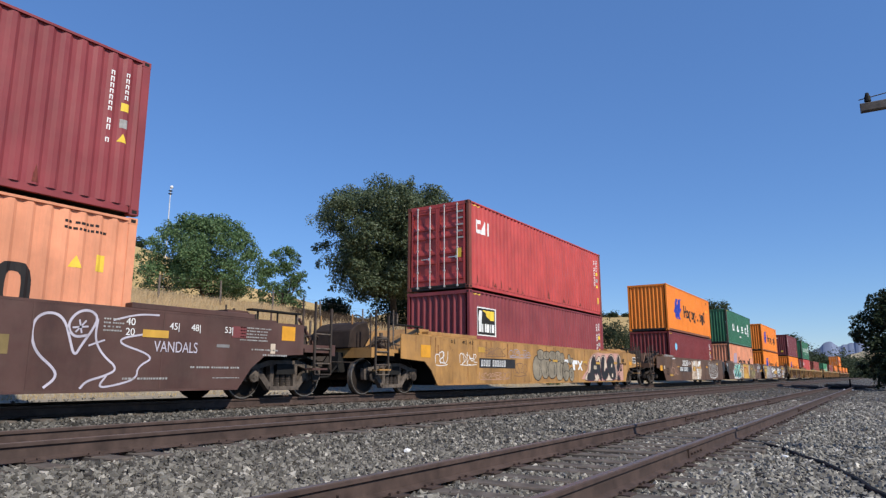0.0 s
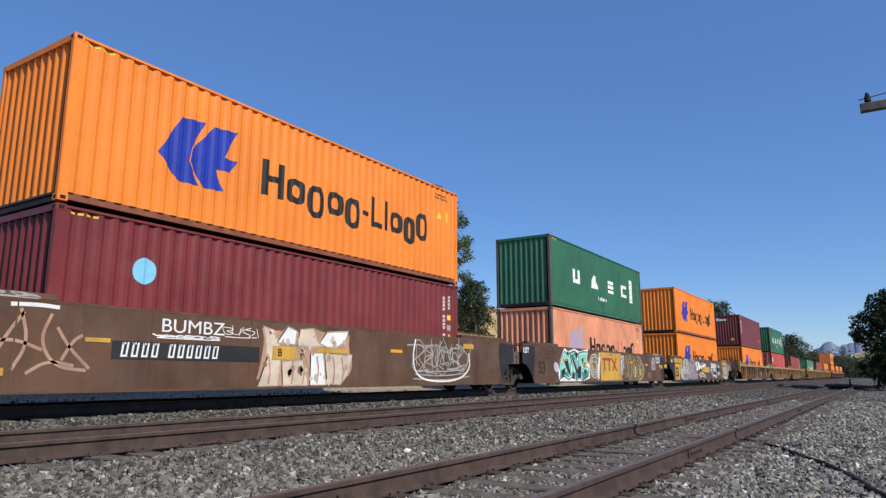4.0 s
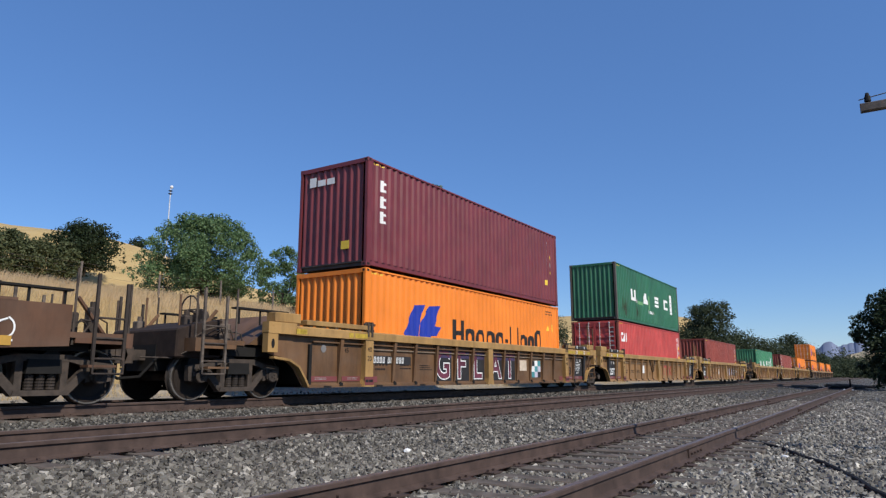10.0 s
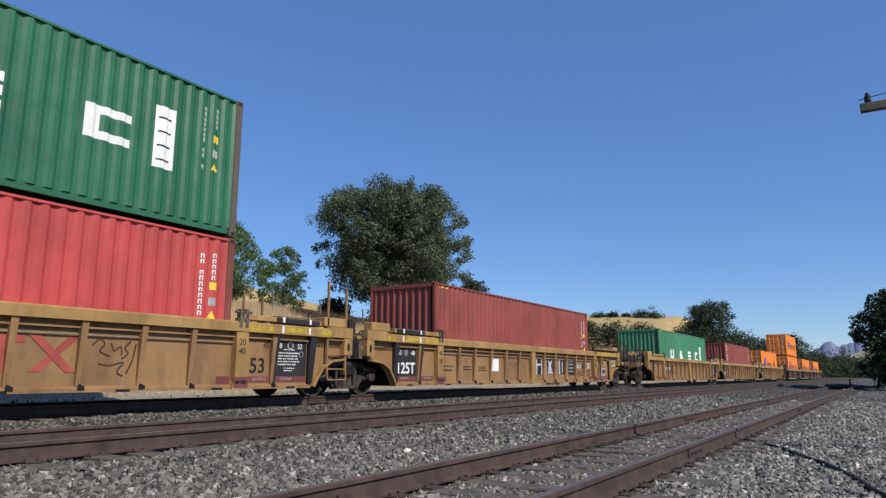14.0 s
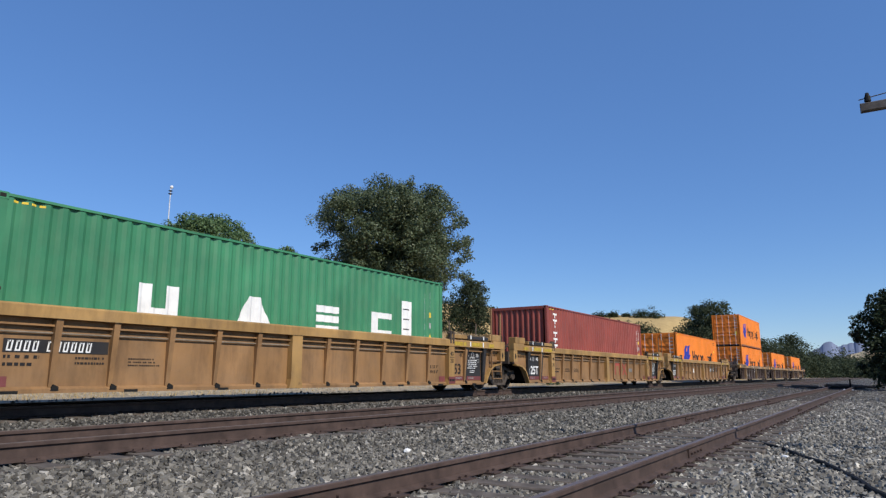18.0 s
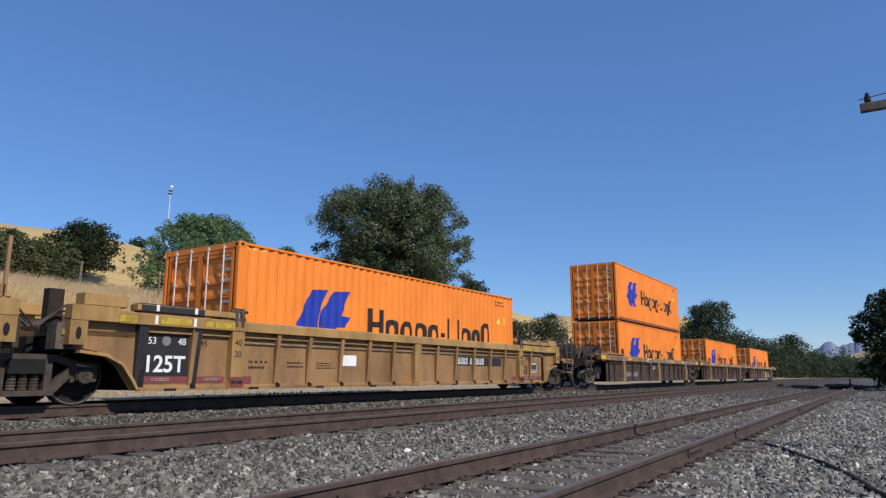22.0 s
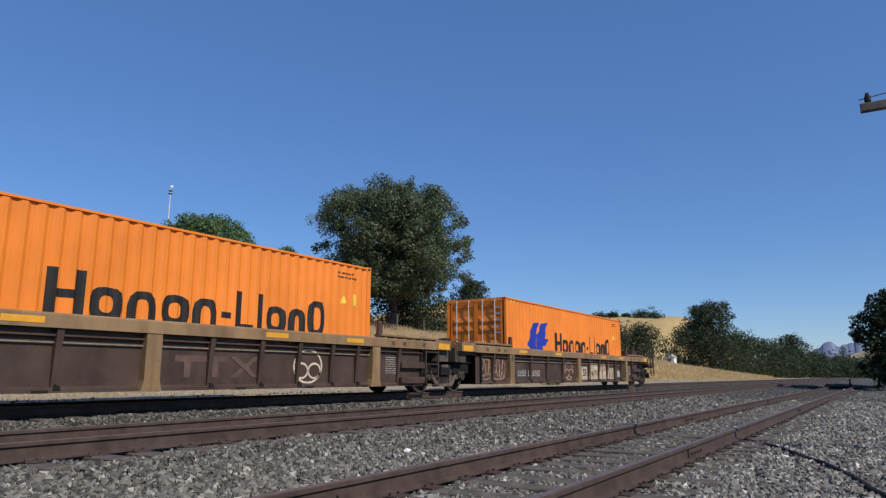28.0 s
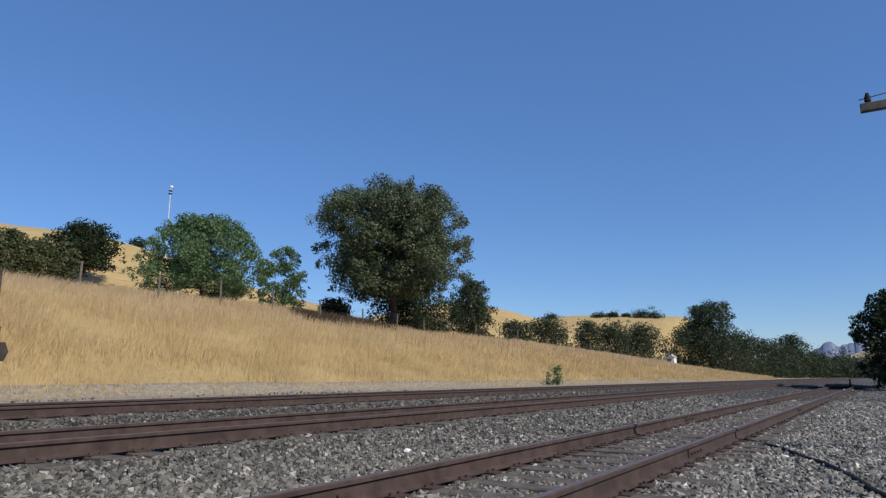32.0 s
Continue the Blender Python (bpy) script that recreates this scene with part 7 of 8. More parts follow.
hand_line(car, [(-3.08, 1.02), (-3.0, 0.85), (-3.02, 0.66)], 0.05, "ink", ON - 0.0165)
for a in (-6.2, -4.75, -4.3):
    hand_line(car, [(a, 1.4), (a + 0.15, 1.1), (a + 0.05, 0.8), (a + 0.25, 0.5)], 0.09, "pale_lilac", ON - 0.0162)
for k, form in enumerate(([(-2.85, 1.22), (-2.65, 1.47), (-2.32, 1.45), (-2.3, 1.2), (-2.6, 1.02)], [(-2.62, 0.9), (-2.48, 1.16), (-2.15, 1.12), (-2.08, 0.85), (-2.4, 0.76)],
                          [(-2.2, 1.48), (-1.9, 1.5), (-1.5, 1.1), (-1.55, 0.85), (-2.05, 0.9)], [(-1.8, 1.48), (-1.2, 1.12), (0.2, 1.4), (0.4, 1.2), (-0.9, 0.95), (-1.5, 0.95)],
                          [(-1.95, 0.56), (-1.56, 0.32), (-1.25, 0.5), (0.2, 0.34), (-0.2, 0.6), (-1.3, 0.74)])):
    piece(car, form, "white" if k < 4 else "grey_spray", "ink" if k < 4 else "white", ON - 0.0165 - 0.001 * k, 0.035)
hand_line(car, [(-2.0, 0.62), (-1.55, 0.4), (-1.1, 0.62), (-0.4, 0.66), (0.3, 0.4)], 0.03, "white", ON - 0.0225)
bubbles(car, -0.85, 0.45, 1.06, 1.40, "cream", "brown_spray", 3, ON, 91, 0.04)
panel(car, -0.93, 1.48, 0.73, 1.09, "sign_yellow", ON - 0.021, "yellow_panel")
write("lettering", "A", 1.30, ON - 0.027, 0.91, 0.30, M["ink"], car, 0.006)
line_mark(car, [(0.40 + 0.14 * math.cos(k * math.pi / 8), 0.91 + 0.14 * math.sin(k * math.pi / 8)) for k in range(17)], 0.025, M["brown_spray"], ON - 0.026, "ring_mark")
tiny_rows("small_print", -0.7, 0.9, 0.6, 0.08, 1, M["ink"], car, ON - 0.026, 92)
panel(car, 1.7, 4.9, 0.76, 1.06, "panel_black", ON - 0.006, "number_field")
number_bars(car, 1.85, 0.80, 0.25, 10, "white", ON - 0.011)
# a row of upright white letters with black backs, cut by the number field
for k in range(7):
    a = 2.08 + 0.25 * k
    top = 1.44 + 0.05 * math.sin(2.1 * k)
    piece(car, [(a + 0.02, 1.0), (a + 0.08, top), (a + 0.2, top + 0.06), (a + 0.34, top - 0.02), (a + 0.33, 1.0)], "ink", "ink", ON - 0.001, 0.02)
    piece(car, [(a - 0.02, 1.0), (a + 0.03, top - 0.08), (a + 0.12, top), (a + 0.22, top - 0.09), (a + 0.22, 1.0)], "white", "pale_lilac", ON - 0.0035, 0.025)
    hand_line(car, [(a + 0.06, 1.08), (a + 0.1, 1.2), (a + 0.08, 1.3)], 0.03, "lilac_spray", ON - 0.0055)
    lo = 0.60 - 0.03 * k + 0.05 * math.cos(1.9 * k)
    piece(car, [(a + 0.05, 0.78), (a + 0.12, lo - 0.04), (a + 0.3, lo - 0.1), (a + 0.42, lo), (a + 0.4, 0.78)], "pale_lilac", "white", ON - 0.001, 0.03)
    piece(car, [(a + 0.1, 0.78), (a + 0.16, lo + 0.05), (a + 0.28, lo), (a + 0.3, 0.78)], "ink", "ink", ON - 0.0032, 0.015)
hand_line(car, [(2.1, 0.71), (2.4, 0.73), (2.69, 0.64), (2.95, 0.5), (3.4, 0.53), (3.98, 0.42), (4.12, 0.6), (4.36, 0.74)], 0.04, "white", ON - 0.0055)
shape("seal", ring(4.09, 4.23, 1.1, 1.26), M["white"], car, ON - 0.006)
scrawl(car, 4.45, 5.1, 1.1, 1.32, "white", ON - 0.012, 93, 4, 0.025)
scrawl(car, 4.45, 5.2, 0.55, 0.8, "white", ON - 0.012, 94, 4, 0.025)
panel(car, 6.14, 8.18, 1.28, 1.52, "sign_yellow", ON, "yellow_panel")
for a in (6.5, 6.95, 7.75):
    panel(car, a, a + 0.06, 1.33, 1.46, "ink", ON - 0.005, "tick")
# a shield of lilac and white strokes
shape("graffiti_halo", rounded([(6.1, 1.14), (6.35, 1.22), (7.4, 1.26), (8.3, 1.3), (8.55, 1.05), (8.3, 0.62), (8.1, 0.42), (7.7, 0.29), (6.5, 0.27), (6.45, 0.72)], 1), M["khaki_spray"], car, ON, depth=0.0008)
hand_line(car, [(6.06, 1.1), (6.35, 1.2), (6.5, 0.75), (6.45, 0.3), (7.2, 0.27), (7.9, 0.3), (8.3, 0.55), (8.58, 1.03), (8.45, 1.32), (8.15, 1.3)], 0.035, "white", ON - 0.004)
for k in range(11):
    a = 6.55 + 0.155 * k
    piece(car, [(a, 0.62 + 0.03 * (k % 3)), (a + 0.04, 1.16), (a + 0.15, 1.2), (a + 0.13, 0.6)], ("pale_lilac", "lilac_spray", "grey_spray")[k % 3], "lilac_spray" if k % 2 else "white", ON - 0.0015 - 0.0006 * (k % 2), 0.02)
for k in range(4):
    hand_line(car, [(6.6 + 0.35 * k, 0.55), (6.9 + 0.35 * k, 0.72), (7.1 + 0.3 * k, 1.0), (7.1 + 0.3 * k, 1.2)], 0.03, "white", ON - 0.005)
scrawl(car, 6.7, 7.9, 0.32, 0.52, "white", ON - 0.004, 85, 6, 0.025)
panel(car, 6.24, 6.71, 0.89, 1.08, "label_orange", ON - 0.008)
panel(car, 6.0, 6.6, 0.36, 0.54, "sign_yellow", ON - 0.008)
panel(car, 8.95, 9.2, 0.9, 1.04, "sign_yellow", ON - 0.012)
scrawl(car, 6.4, 8.1, 1.605, 1.69, "print", -1.422, 86, 8, 0.02)
scrawl(car, 8.62, 9.22, 0.94, 1.3, "white", ON - 0.012, 95, 3, 0.03)

car = ribbed_car(UNITS[5], "car_umber", "chord_tan", ("coupler", MID(5)), "brown ribbed well car with tall red and white graffiti letters", True, RIBS, (-6.2, -0.05, 6.2))
for a, b in ((-3.13, -2.22), (-2.12, -1.2), (-1.1, -0.24), (0.13, 0.93), (1.03, 1.9)):
    panel(car, a, b, 0.33, 1.22, "panel_black", IN + 0.002, "dark_field")
    panel(car, a, b, 0.98, 1.22, "lilac_dark", IN - 0.0002, "purple_field")
for i, ch in enumerate("GFLAT"):
    put_x = (-2.68, -1.66, -0.68, 0.50, 1.50)[i]
    write("graffiti_letter", ch, put_x, IN - 0.001, 0.76, 1.12, M["white"], car, 0.055, stretch=0.95)
    write("graffiti_letter", ch, put_x, IN - 0.006, 0.76, 1.12, M["wine_spray"], car, 0.02, stretch=0.95)
panel(car, -5.95, -4.28, 0.76, 0.97, "panel_black", IN, "number_field")
number_bars(car, -5.88, 0.79, 0.155, 10, "white", IN - 0.005)
panel(car, 2.27, 2.81, 0.65, 1.01, "cream", IN, "patch")
for k in range(9):
    panel(car, 3.23 + 0.25 * (k % 3), 3.48 + 0.25 * (k % 3), 0.42 + 0.2 * (k // 3), 0.62 + 0.2 * (k // 3), ("deep_teal", "white", "panel_black", "pale_lilac")[(k * 7) % 4], IN, "checker_square")
end_panels(car, tonnage=False)

for i, ends in ((6, (0, MID(6))), (7, (0, "coupler"))):
    car = ribbed_car(UNITS[i], "car_tan", "chord_tan", ends, "mustard tan ribbed well car with black data panels", True, RIBS, (-6.2, -0.05, 6.2))
    end_panels(car, plain_right=i == 7)
    shape("patch", [(-2.98, 0.62), (-2.48, 0.62), (-2.48, 1.02), (-2.98, 1.02)], M["white"], car, IN)
    if i == 6:
        brand_bars(car, 1.05, IN)
        for line in ([(3.25, 0.95), (3.37, 1.08), (3.49, 0.98), (3.35, 0.86), (3.57, 0.78)], [(3.57, 1.0), (3.63, 0.84), (3.75, 0.98), (3.77, 0.8)], [(3.92, 1.04), (3.79, 0.92), (3.91, 0.84), (3.77, 0.74)],
                     [(3.37, 0.66), (3.57, 0.62), (3.87, 0.72), (3.67, 0.52), (3.82, 0.46)], [(4.02, 1.0), (3.97, 0.7), (3.87, 0.5)]):
            hand_line(car, line, 0.03, "band_brown", IN)
        grab(car, [(-1.95 + 0.09 * k, -HALF - 0.03, 1.30 - 0.62 * math.sin(math.pi * k / 10)) for k in range(11)], 0.022, "chain", "black")
    else:
        # torn black and white fields of an old mark, bay by bay
        for a, b, lo, hi in TORN:
            panel(car, a, b, lo, hi, "panel_black", IN, "dark_field")
        for a, b, lo, hi in ((0.42, 0.5, 0.52, 1.09), (0.5, 0.86, 0.84, 0.92), (0.84, 0.92, 0.52, 1.09), (2.5, 2.6, 0.54, 1.09), (2.78, 2.86, 0.6, 1.05)):
            panel(car, a, b, lo, hi, "pale_lilac", IN - 0.004, "pale_stripe")
        shape("pale_stripe", [(1.44, 1.1), (1.55, 0.9), (1.42, 0.55), (1.9, 0.55), (1.72, 0.85), (1.88, 1.1), (1.66, 0.95)], M["pale_lilac"], car, IN - 0.004)
        tiny_rows("small_print", 3.49, 0.54, 0.5, 0.56, 4, M["print"], car, IN - 0.004, 96)
        hand_line(car, [(-1.75, 0.8), (-1.6, 0.95), (-1.45, 0.72), (-1.3, 0.95), (-1.08, 0.75)], 0.03, "faded_brand", IN)
        panel(car, 4.2, 5.04, 0.78, 0.95, "panel_black", IN, "number_field")
        number_bars(car, 4.3, 0.79, 0.155, 5, "white", IN - 0.005, 9)
        scrawl(car, 4.25, 4.97, 0.47, 0.67, "ink", IN, 97, 5, 0.015)
        hand_line(car, [(5.4, 0.55), (5.48, 0.72), (5.6, 0.62), (5.72, 0.78), (5.86, 0.6), (5.66, 0.5), (5.45, 0.48)], 0.05, "band_brown", IN)
        panel(car, 5.48, 5.78, 0.77, 1.0, "pale_tan", IN - 0.002)
        hand_line(car, [(5.36, 0.98), (5.5, 1.1), (5.8, 1.1), (5.94, 0.95), (5.92, 0.75)], 0.025, "pale_tan", IN - 0.003)
        write("lettering", "A", 5.1, -HALF - 0.014, 0.89, 0.16, M["ink"], car)

for i, ends in ((8, ("coupler", MID(8))), (9, (0, MID(9))), (10, (0, "coupler"))):
    car = ribbed_car(UNITS[i], "car_tan", "chord_tan", ends, "tan ribbed well car with worn paint and red end bands", True, RIBS, (-6.2, -0.05, 6.2))
    end_panels(car, tonnage=i != 8, right=i != 10, forty_first=True)
    if i == 8:
        panel(car, -5.82, -5.15, 0.81, 1.01, "panel_black", IN, "number_field")
        panel(car, -5.05, -4.22, 0.81, 1.01, "panel_black", IN, "number_field")
        number_bars(car, -5.78, 0.83, 0.155, 10, "white", IN - 0.005)
        write("lettering", "IL 53' 1''", 5.46, IN - 0.001, 0.72, 0.12, M["ink"], car)
        write("lettering", "IW 8' 6''", 5.46, IN - 0.001, 0.58, 0.12, M["ink"], car)
    if i == 9:
        brand_bars(car, 1.05, IN)
        for k in range(4):
            panel(car, 3.37 + 0.126 * k, 3.48 + 0.126 * k, 0.67, 0.83, "grey_spray", IN, "mark_bar")
    if i == 10:
        shape("number_field", [(2.1, 0.78), (4.95, 0.78), (4.95, 1.05), (2.1, 1.05)], M["panel_black"], car, IN)
        number_bars(car, 2.2, 0.82, 0.19, 10, "white", IN - 0.005)
        shape("patch", [(-2.98, 0.70), (-2.48, 0.70), (-2.48, 0.95), (-2.98, 0.95)], M["white"], car, IN)

for i, ends in ((11, ("coupler", MID(11))), (12, (0, MID(12))), (13, (0, "coupler"))):
    car = ribbed_car(UNITS[i], "car_dark", "car_oldtan", ends, "dark brown ribbed well car with a faded tan top chord", False, OLD_RIBS, (-6.2, -0.1, 6.05))
    for a in (-5.7, -2.6, 2.4, 4.9):
        shape("top_label", [(a, 1.25), (a + 0.62, 1.25), (a + 0.62, 1.35), (a, 1.35)], M["label_orange"], car, -HALF - 0.031)
    for a, b in ((-7.95, "53"), (-7.2, "48"), (-6.75, "45"), (6.7, "20"), (7.2, "45"), (8.1, "53")):
        write("lettering", b, a, -HALF - 0.034, 1.29, 0.15, M["ink"], car)
    if i != 12:
        number_bars(car, -5.55, 0.46, 0.22, 10, "print", IN, 4)
    tiny_rows("small_print", 6.6, 0.5, 0.6, 0.45, 8, M["print"], car, IN, 95 + i)
    if i == 11:
        write("lettering", "A", -6.2, -HALF - 0.015, 1.05, 0.26, M["red_spray"], car, 0.006)
        scrawl(car, -0.9, -0.4, 0.85, 1.15, "white", IN, 96, 3, 0.02)
        graffiti(car, 1.2, 2.2, 1.21, 1.38, "white", "grey_spray", 4, -HALF - 0.031, 97)
        graffiti(car, -3.2, -1.6, 1.21, 1.38, "grey_spray", "car_oldtan", 4, -HALF - 0.031, 98)
    if i == 12:
        brand_bars(car, 0.42, IN, "faded_brand", 0.40, 0.44)
        write("lettering", "53", -5.1, IN - 0.002, 0.62, 0.34, M["band_brown"], car, 0.004)
    if i == 13:
        write("lettering", "B", -6.2, -HALF - 0.015, 1.05, 0.26, M["panel_black"], car, 0.006)
        scrawl(car, -8.05, -7.5, 0.35, 1.05, "tan_spray", IN, 99, 4, 0.03)
        scrawl(car, -7.25, -6.5, 0.35, 1.05, "tan_spray", IN, 100, 4, 0.03)
        panel(car, 0.39, 1.06, 0.32, 0.86, "pale_tan", IN, "figure_field")
        write("lettering", "53", 0.74, IN - 0.006, 0.6, 0.40, M["panel_black"], car, 0.008)
        panel(car, 3.91, 4.44, 0.34, 0.84, "pale_tan", IN, "label_plate")
        line_mark(car, [(4.17 + 0.13 * math.cos(k * math.pi / 8), 0.6 + 0.19 * math.sin(k * math.pi / 8)) for k in range(17)], 0.025, M["band_brown"], IN - 0.006, "ring_mark")
        panel(car, 4.95, 5.4, 0.42, 0.72, "print", IN, "small_label")
        rng = random.Random(131)
        for a, b in PAINTED:
            panel(car, a, b, 0.33, 1.0, "pale_tan", IN, "painted_field")
            for q in range(9):
                c, w = rng.uniform(a + 0.1, b - 0.1), rng.uniform(0.15, 0.4)
                lo = rng.uniform(0.34, 0.8)
                shape("graffiti_form", rounded(blob(rng, max(a, c - w), min(b, c + w), lo, min(0.99, lo + rng.uniform(0.12, 0.3)), 9, 0.4), 2), M[rng.choice(["tan_spray", "brown_spray", "tan_spray", "cream"])], car, IN - 0.002 - 0.0009 * q, depth=0.0006)
            for q in range(2):
                c = rng.uniform(a + 0.15, b - 0.15)
                hand_line(car, [(c - 0.12, rng.uniform(0.36, 0.6)), (c + rng.uniform(-0.1, 0.1), rng.uniform(0.5, 0.8)), (min(b, c + 0.15), rng.uniform(0.6, 0.98))], 0.03, rng.choice(["band_brown", "wine_spray"]), IN - 0.010)
    # round drawing in outline
    if i >= 12:
        at = 3.8 if i == 12 else -0.95
        for r, zz, xx in ((0.36, 0.68, at), (0.16, 0.58, at - 0.2), (0.16, 0.58, at + 0.2)):
            line_mark(car, [(xx + r * 1.2 * math.cos(k * math.pi / 10), zz + r * math.sin(k * math.pi / 10)) for k in range(21)], 0.045, M["cream" if i == 12 else "tan_spray"], IN - 0.004, "round_drawing")
    if i == 13:
        # end-of-train device on the last coupler
        bm = bmesh.new()
        box(bm, 11.5, 11.6, -0.12, 0.12, 1.0, 1.45)
        bmesh.ops.bevel(bm, geom=bm.edges[:], offset=0.03, segments=2, affect="EDGES")
        box(bm, 11.47, 11.55, -0.04, 0.04, 0.8, 1.55)
        part("end_device", bm, M["panel_black"], car, "dark end-of-train device on the coupler")
# ---- trees ----
def crown_mesh(name, clumps, leaves, size, material, seed):
    """Leaves on the outside of many small tufts, each clump carrying a dozen of them."""
    rng = np.random.default_rng(seed)
    C = np.array([c[:3] for c in clumps], float)
    R = np.array([c[3] for c in clumps], float)
    k = 13
    d = rng.normal(size=(len(C), k, 3))
    d /= np.linalg.norm(d, axis=2, keepdims=True)
    tufts = (C[:, None] + d * (R[:, None, None] * rng.uniform(0.40, 0.95, (len(C), k, 1))) * np.array([1, 1, 0.85])).reshape(-1, 3)
    rad = (R[:, None] * rng.uniform(0.28, 0.56, (len(C), k))).reshape(-1)
    share = rad ** 2 / np.sum(rad ** 2)
    pick = rng.choice(len(rad), int(leaves), p=share)
    d = rng.normal(size=(len(pick), 3)) + np.array([0, 0, 0.35])
    d /= np.linalg.norm(d, axis=1, keepdims=True)
    c = tufts[pick] + d * (rad[pick] * (0.45 + 0.65 * rng.random(len(pick)) ** 0.6))[:, None] * np.array([1, 1, 0.8])
    nrm = d * 0.9 + rng.normal(size=d.shape) * 0.4 + np.array([0, 0, 0.25])
    nrm /= np.linalg.norm(nrm, axis=1, keepdims=True)
    a = np.cross(nrm, rng.normal(size=d.shape))
    a /= np.linalg.norm(a, axis=1, keepdims=True)
    b = np.cross(nrm, a)
    l = (size * rng.uniform(0.6, 1.4, len(pick)))[:, None]
    v = np.stack([c - a * l, c + b * l * 0.52, c + a * l, c - b * l * 0.52], 1).reshape(-1, 3)
    faces = np.arange(len(v)).reshape(-1, 4)
    return raw(name, v.tolist(), faces.tolist(), material)


def limb(bm, a, b, r1, r2, rng, bends=3):
    a, b = Vector(a), Vector(b)
    pts = [a.lerp(b, i / bends) + (Vector((rng.uniform(-1, 1), rng.uniform(-1, 1), rng.uniform(-0.5, 0.5))) * (b - a).length * 0.06 if 0 < i < bends else Vector()) for i in range(bends + 1)]
    for i in range(bends):
        rod(bm, pts[i], pts[i + 1], r1 + (r2 - r1) * i / bends, 7, r1 + (r2 - r1) * (i + 1) / bends)


DOME = [(0, 0.55), (0.15, 0.85), (0.35, 1.0), (0.6, 0.95), (0.8, 0.72), (0.93, 0.42), (1.0, 0.15)]


def tree(x, y, width, height, trunk_h, leaves, leaf, material, label, seed, clumps=26, z=None, category="tree", profile=DOME, deep=0.8, thick=1.0):
    """profile: half-width of the crown against its height; deep: size of the crown along the line of the bank's depth; thick: size of its clumps."""
    rng = random.Random(seed)
    z = land(x, y) - 0.1 if z is None else z
    t = tagged(new("tree" if category == "tree" else "shrub"), label, category, "trees", "")
    t.location = (x, y, z)
    r, span = width / 2, height - trunk_h
    cl = []
    base = 1.7 * thick * r / math.sqrt(clumps)
    for i in range(clumps):
        h = (i + rng.random()) / clumps
        a = 2.4 * i + rng.uniform(-0.5, 0.5)
        rr = base * rng.uniform(0.8, 1.3)
        k = rng.uniform(0.35, 1.0) ** 0.5 * max(0.0, lerp(h, profile) * r - 0.8 * rr)
        zz = trunk_h + min(max(h * span, 0.75 * rr), span - 0.9 * rr)
        cl.append((math.cos(a) * k, math.sin(a) * k * deep, zz, rr))
    # the dense inner part
    for i in range(clumps // 4):
        h, a = rng.uniform(0.15, 0.8), rng.uniform(0, 2 * math.pi)
        k = lerp(h, profile) * r * rng.uniform(0.1, 0.45)
        cl.append((math.cos(a) * k, math.sin(a) * k * deep, trunk_h + h * span, base * 1.45))
    # small sprays that break the outline
    for i in range(clumps):
        h, a = rng.uniform(0.04, 0.97), rng.uniform(0, 2 * math.pi)
        k = lerp(h, profile) * r * rng.uniform(0.84, 0.98)
        cl.append((math.cos(a) * k, math.sin(a) * k * deep, trunk_h + h * span * 0.98, base * rng.uniform(0.28, 0.55)))
    bm = bmesh.new()
    tr = max(0.06, height * 0.026)
    limb(bm, (0, 0, -0.4), (rng.uniform(-0.2, 0.2), 0, trunk_h + span * 0.35), tr, tr * 0.7, rng)
    part("trunk", bm, M["bark"], t, smooth=True)
    for i in range(min(8, max(3, clumps // 4))):
        c = cl[i * (clumps // 9)]
        bm = bmesh.new()
        limb(bm, (0, 0, trunk_h + span * rng.uniform(0.02, 0.25)), c[:3], tr * 0.5, tr * 0.14, rng)
        part("limb", bm, M["bark"], t, smooth=True)
    part("crown", crown_mesh("crown", cl, leaves, leaf, material, seed), None, t)
    return t


OAK = "broad dark green oak standing on the dry bank"
WOOD = "dense dark green tree in the wood beside the line"
OAK_SHAPE = [(0, 0.45), (0.1, 0.78), (0.25, 0.97), (0.4, 1.0), (0.65, 1.0), (0.8, 0.9), (0.92, 0.7), (1.0, 0.42)]
SPREAD = [(0, 0.62), (0.12, 0.92), (0.35, 1.0), (0.55, 0.86), (0.75, 0.66), (0.9, 0.45), (1.0, 0.2)]
ROUND = [(0, 0.5), (0.2, 0.9), (0.45, 1.0), (0.7, 0.88), (0.88, 0.58), (1.0, 0.25)]
tree(44.5, 33.9, 14.3, 12.6, 2.7, 150000, 0.096, M["oak"], OAK, 11, 62, z=3.9, profile=OAK_SHAPE, deep=0.9)
tree(31.1, 40.6, 11.4, 7.1, 1.0, 50000, 0.085, M["green"], "low spreading light green tree behind the fence", 12, 84, z=5.0, profile=SPREAD, thick=0.74)
tree(37.9, 39.7, 4.6, 6.3, 0.4, 11000, 0.085, M["green"], "small airy light green tree behind the fence", 13, 30, z=4.5, profile=ROUND, thick=0.74)
tree(63.4, 37.3, 7.0, 7.4, 0.1, 15000, 0.115, M["wood_leaf"], "small dark oak at the top of the bank", 14, 34, z=3.6)
tree(51.6, 38.2, 7.6, 5.0, 0.2, 7000, 0.13, M["dark"], "low dark bushy tree behind the oak", 15, 24, z=3.6, profile=ROUND)
tree(57.4, 38.6, 7.6, 5.2, 0.2, 5000, 0.13, M["dark"], "low dark bushy tree behind the oak", 16, 18, z=3.6, profile=ROUND)
tree(47.0, 42.5, 4.0, 2.2, 0.1, 3000, 0.13, M["dark"], "low dark bush behind the oak", 17, 14, z=5.4, profile=ROUND)
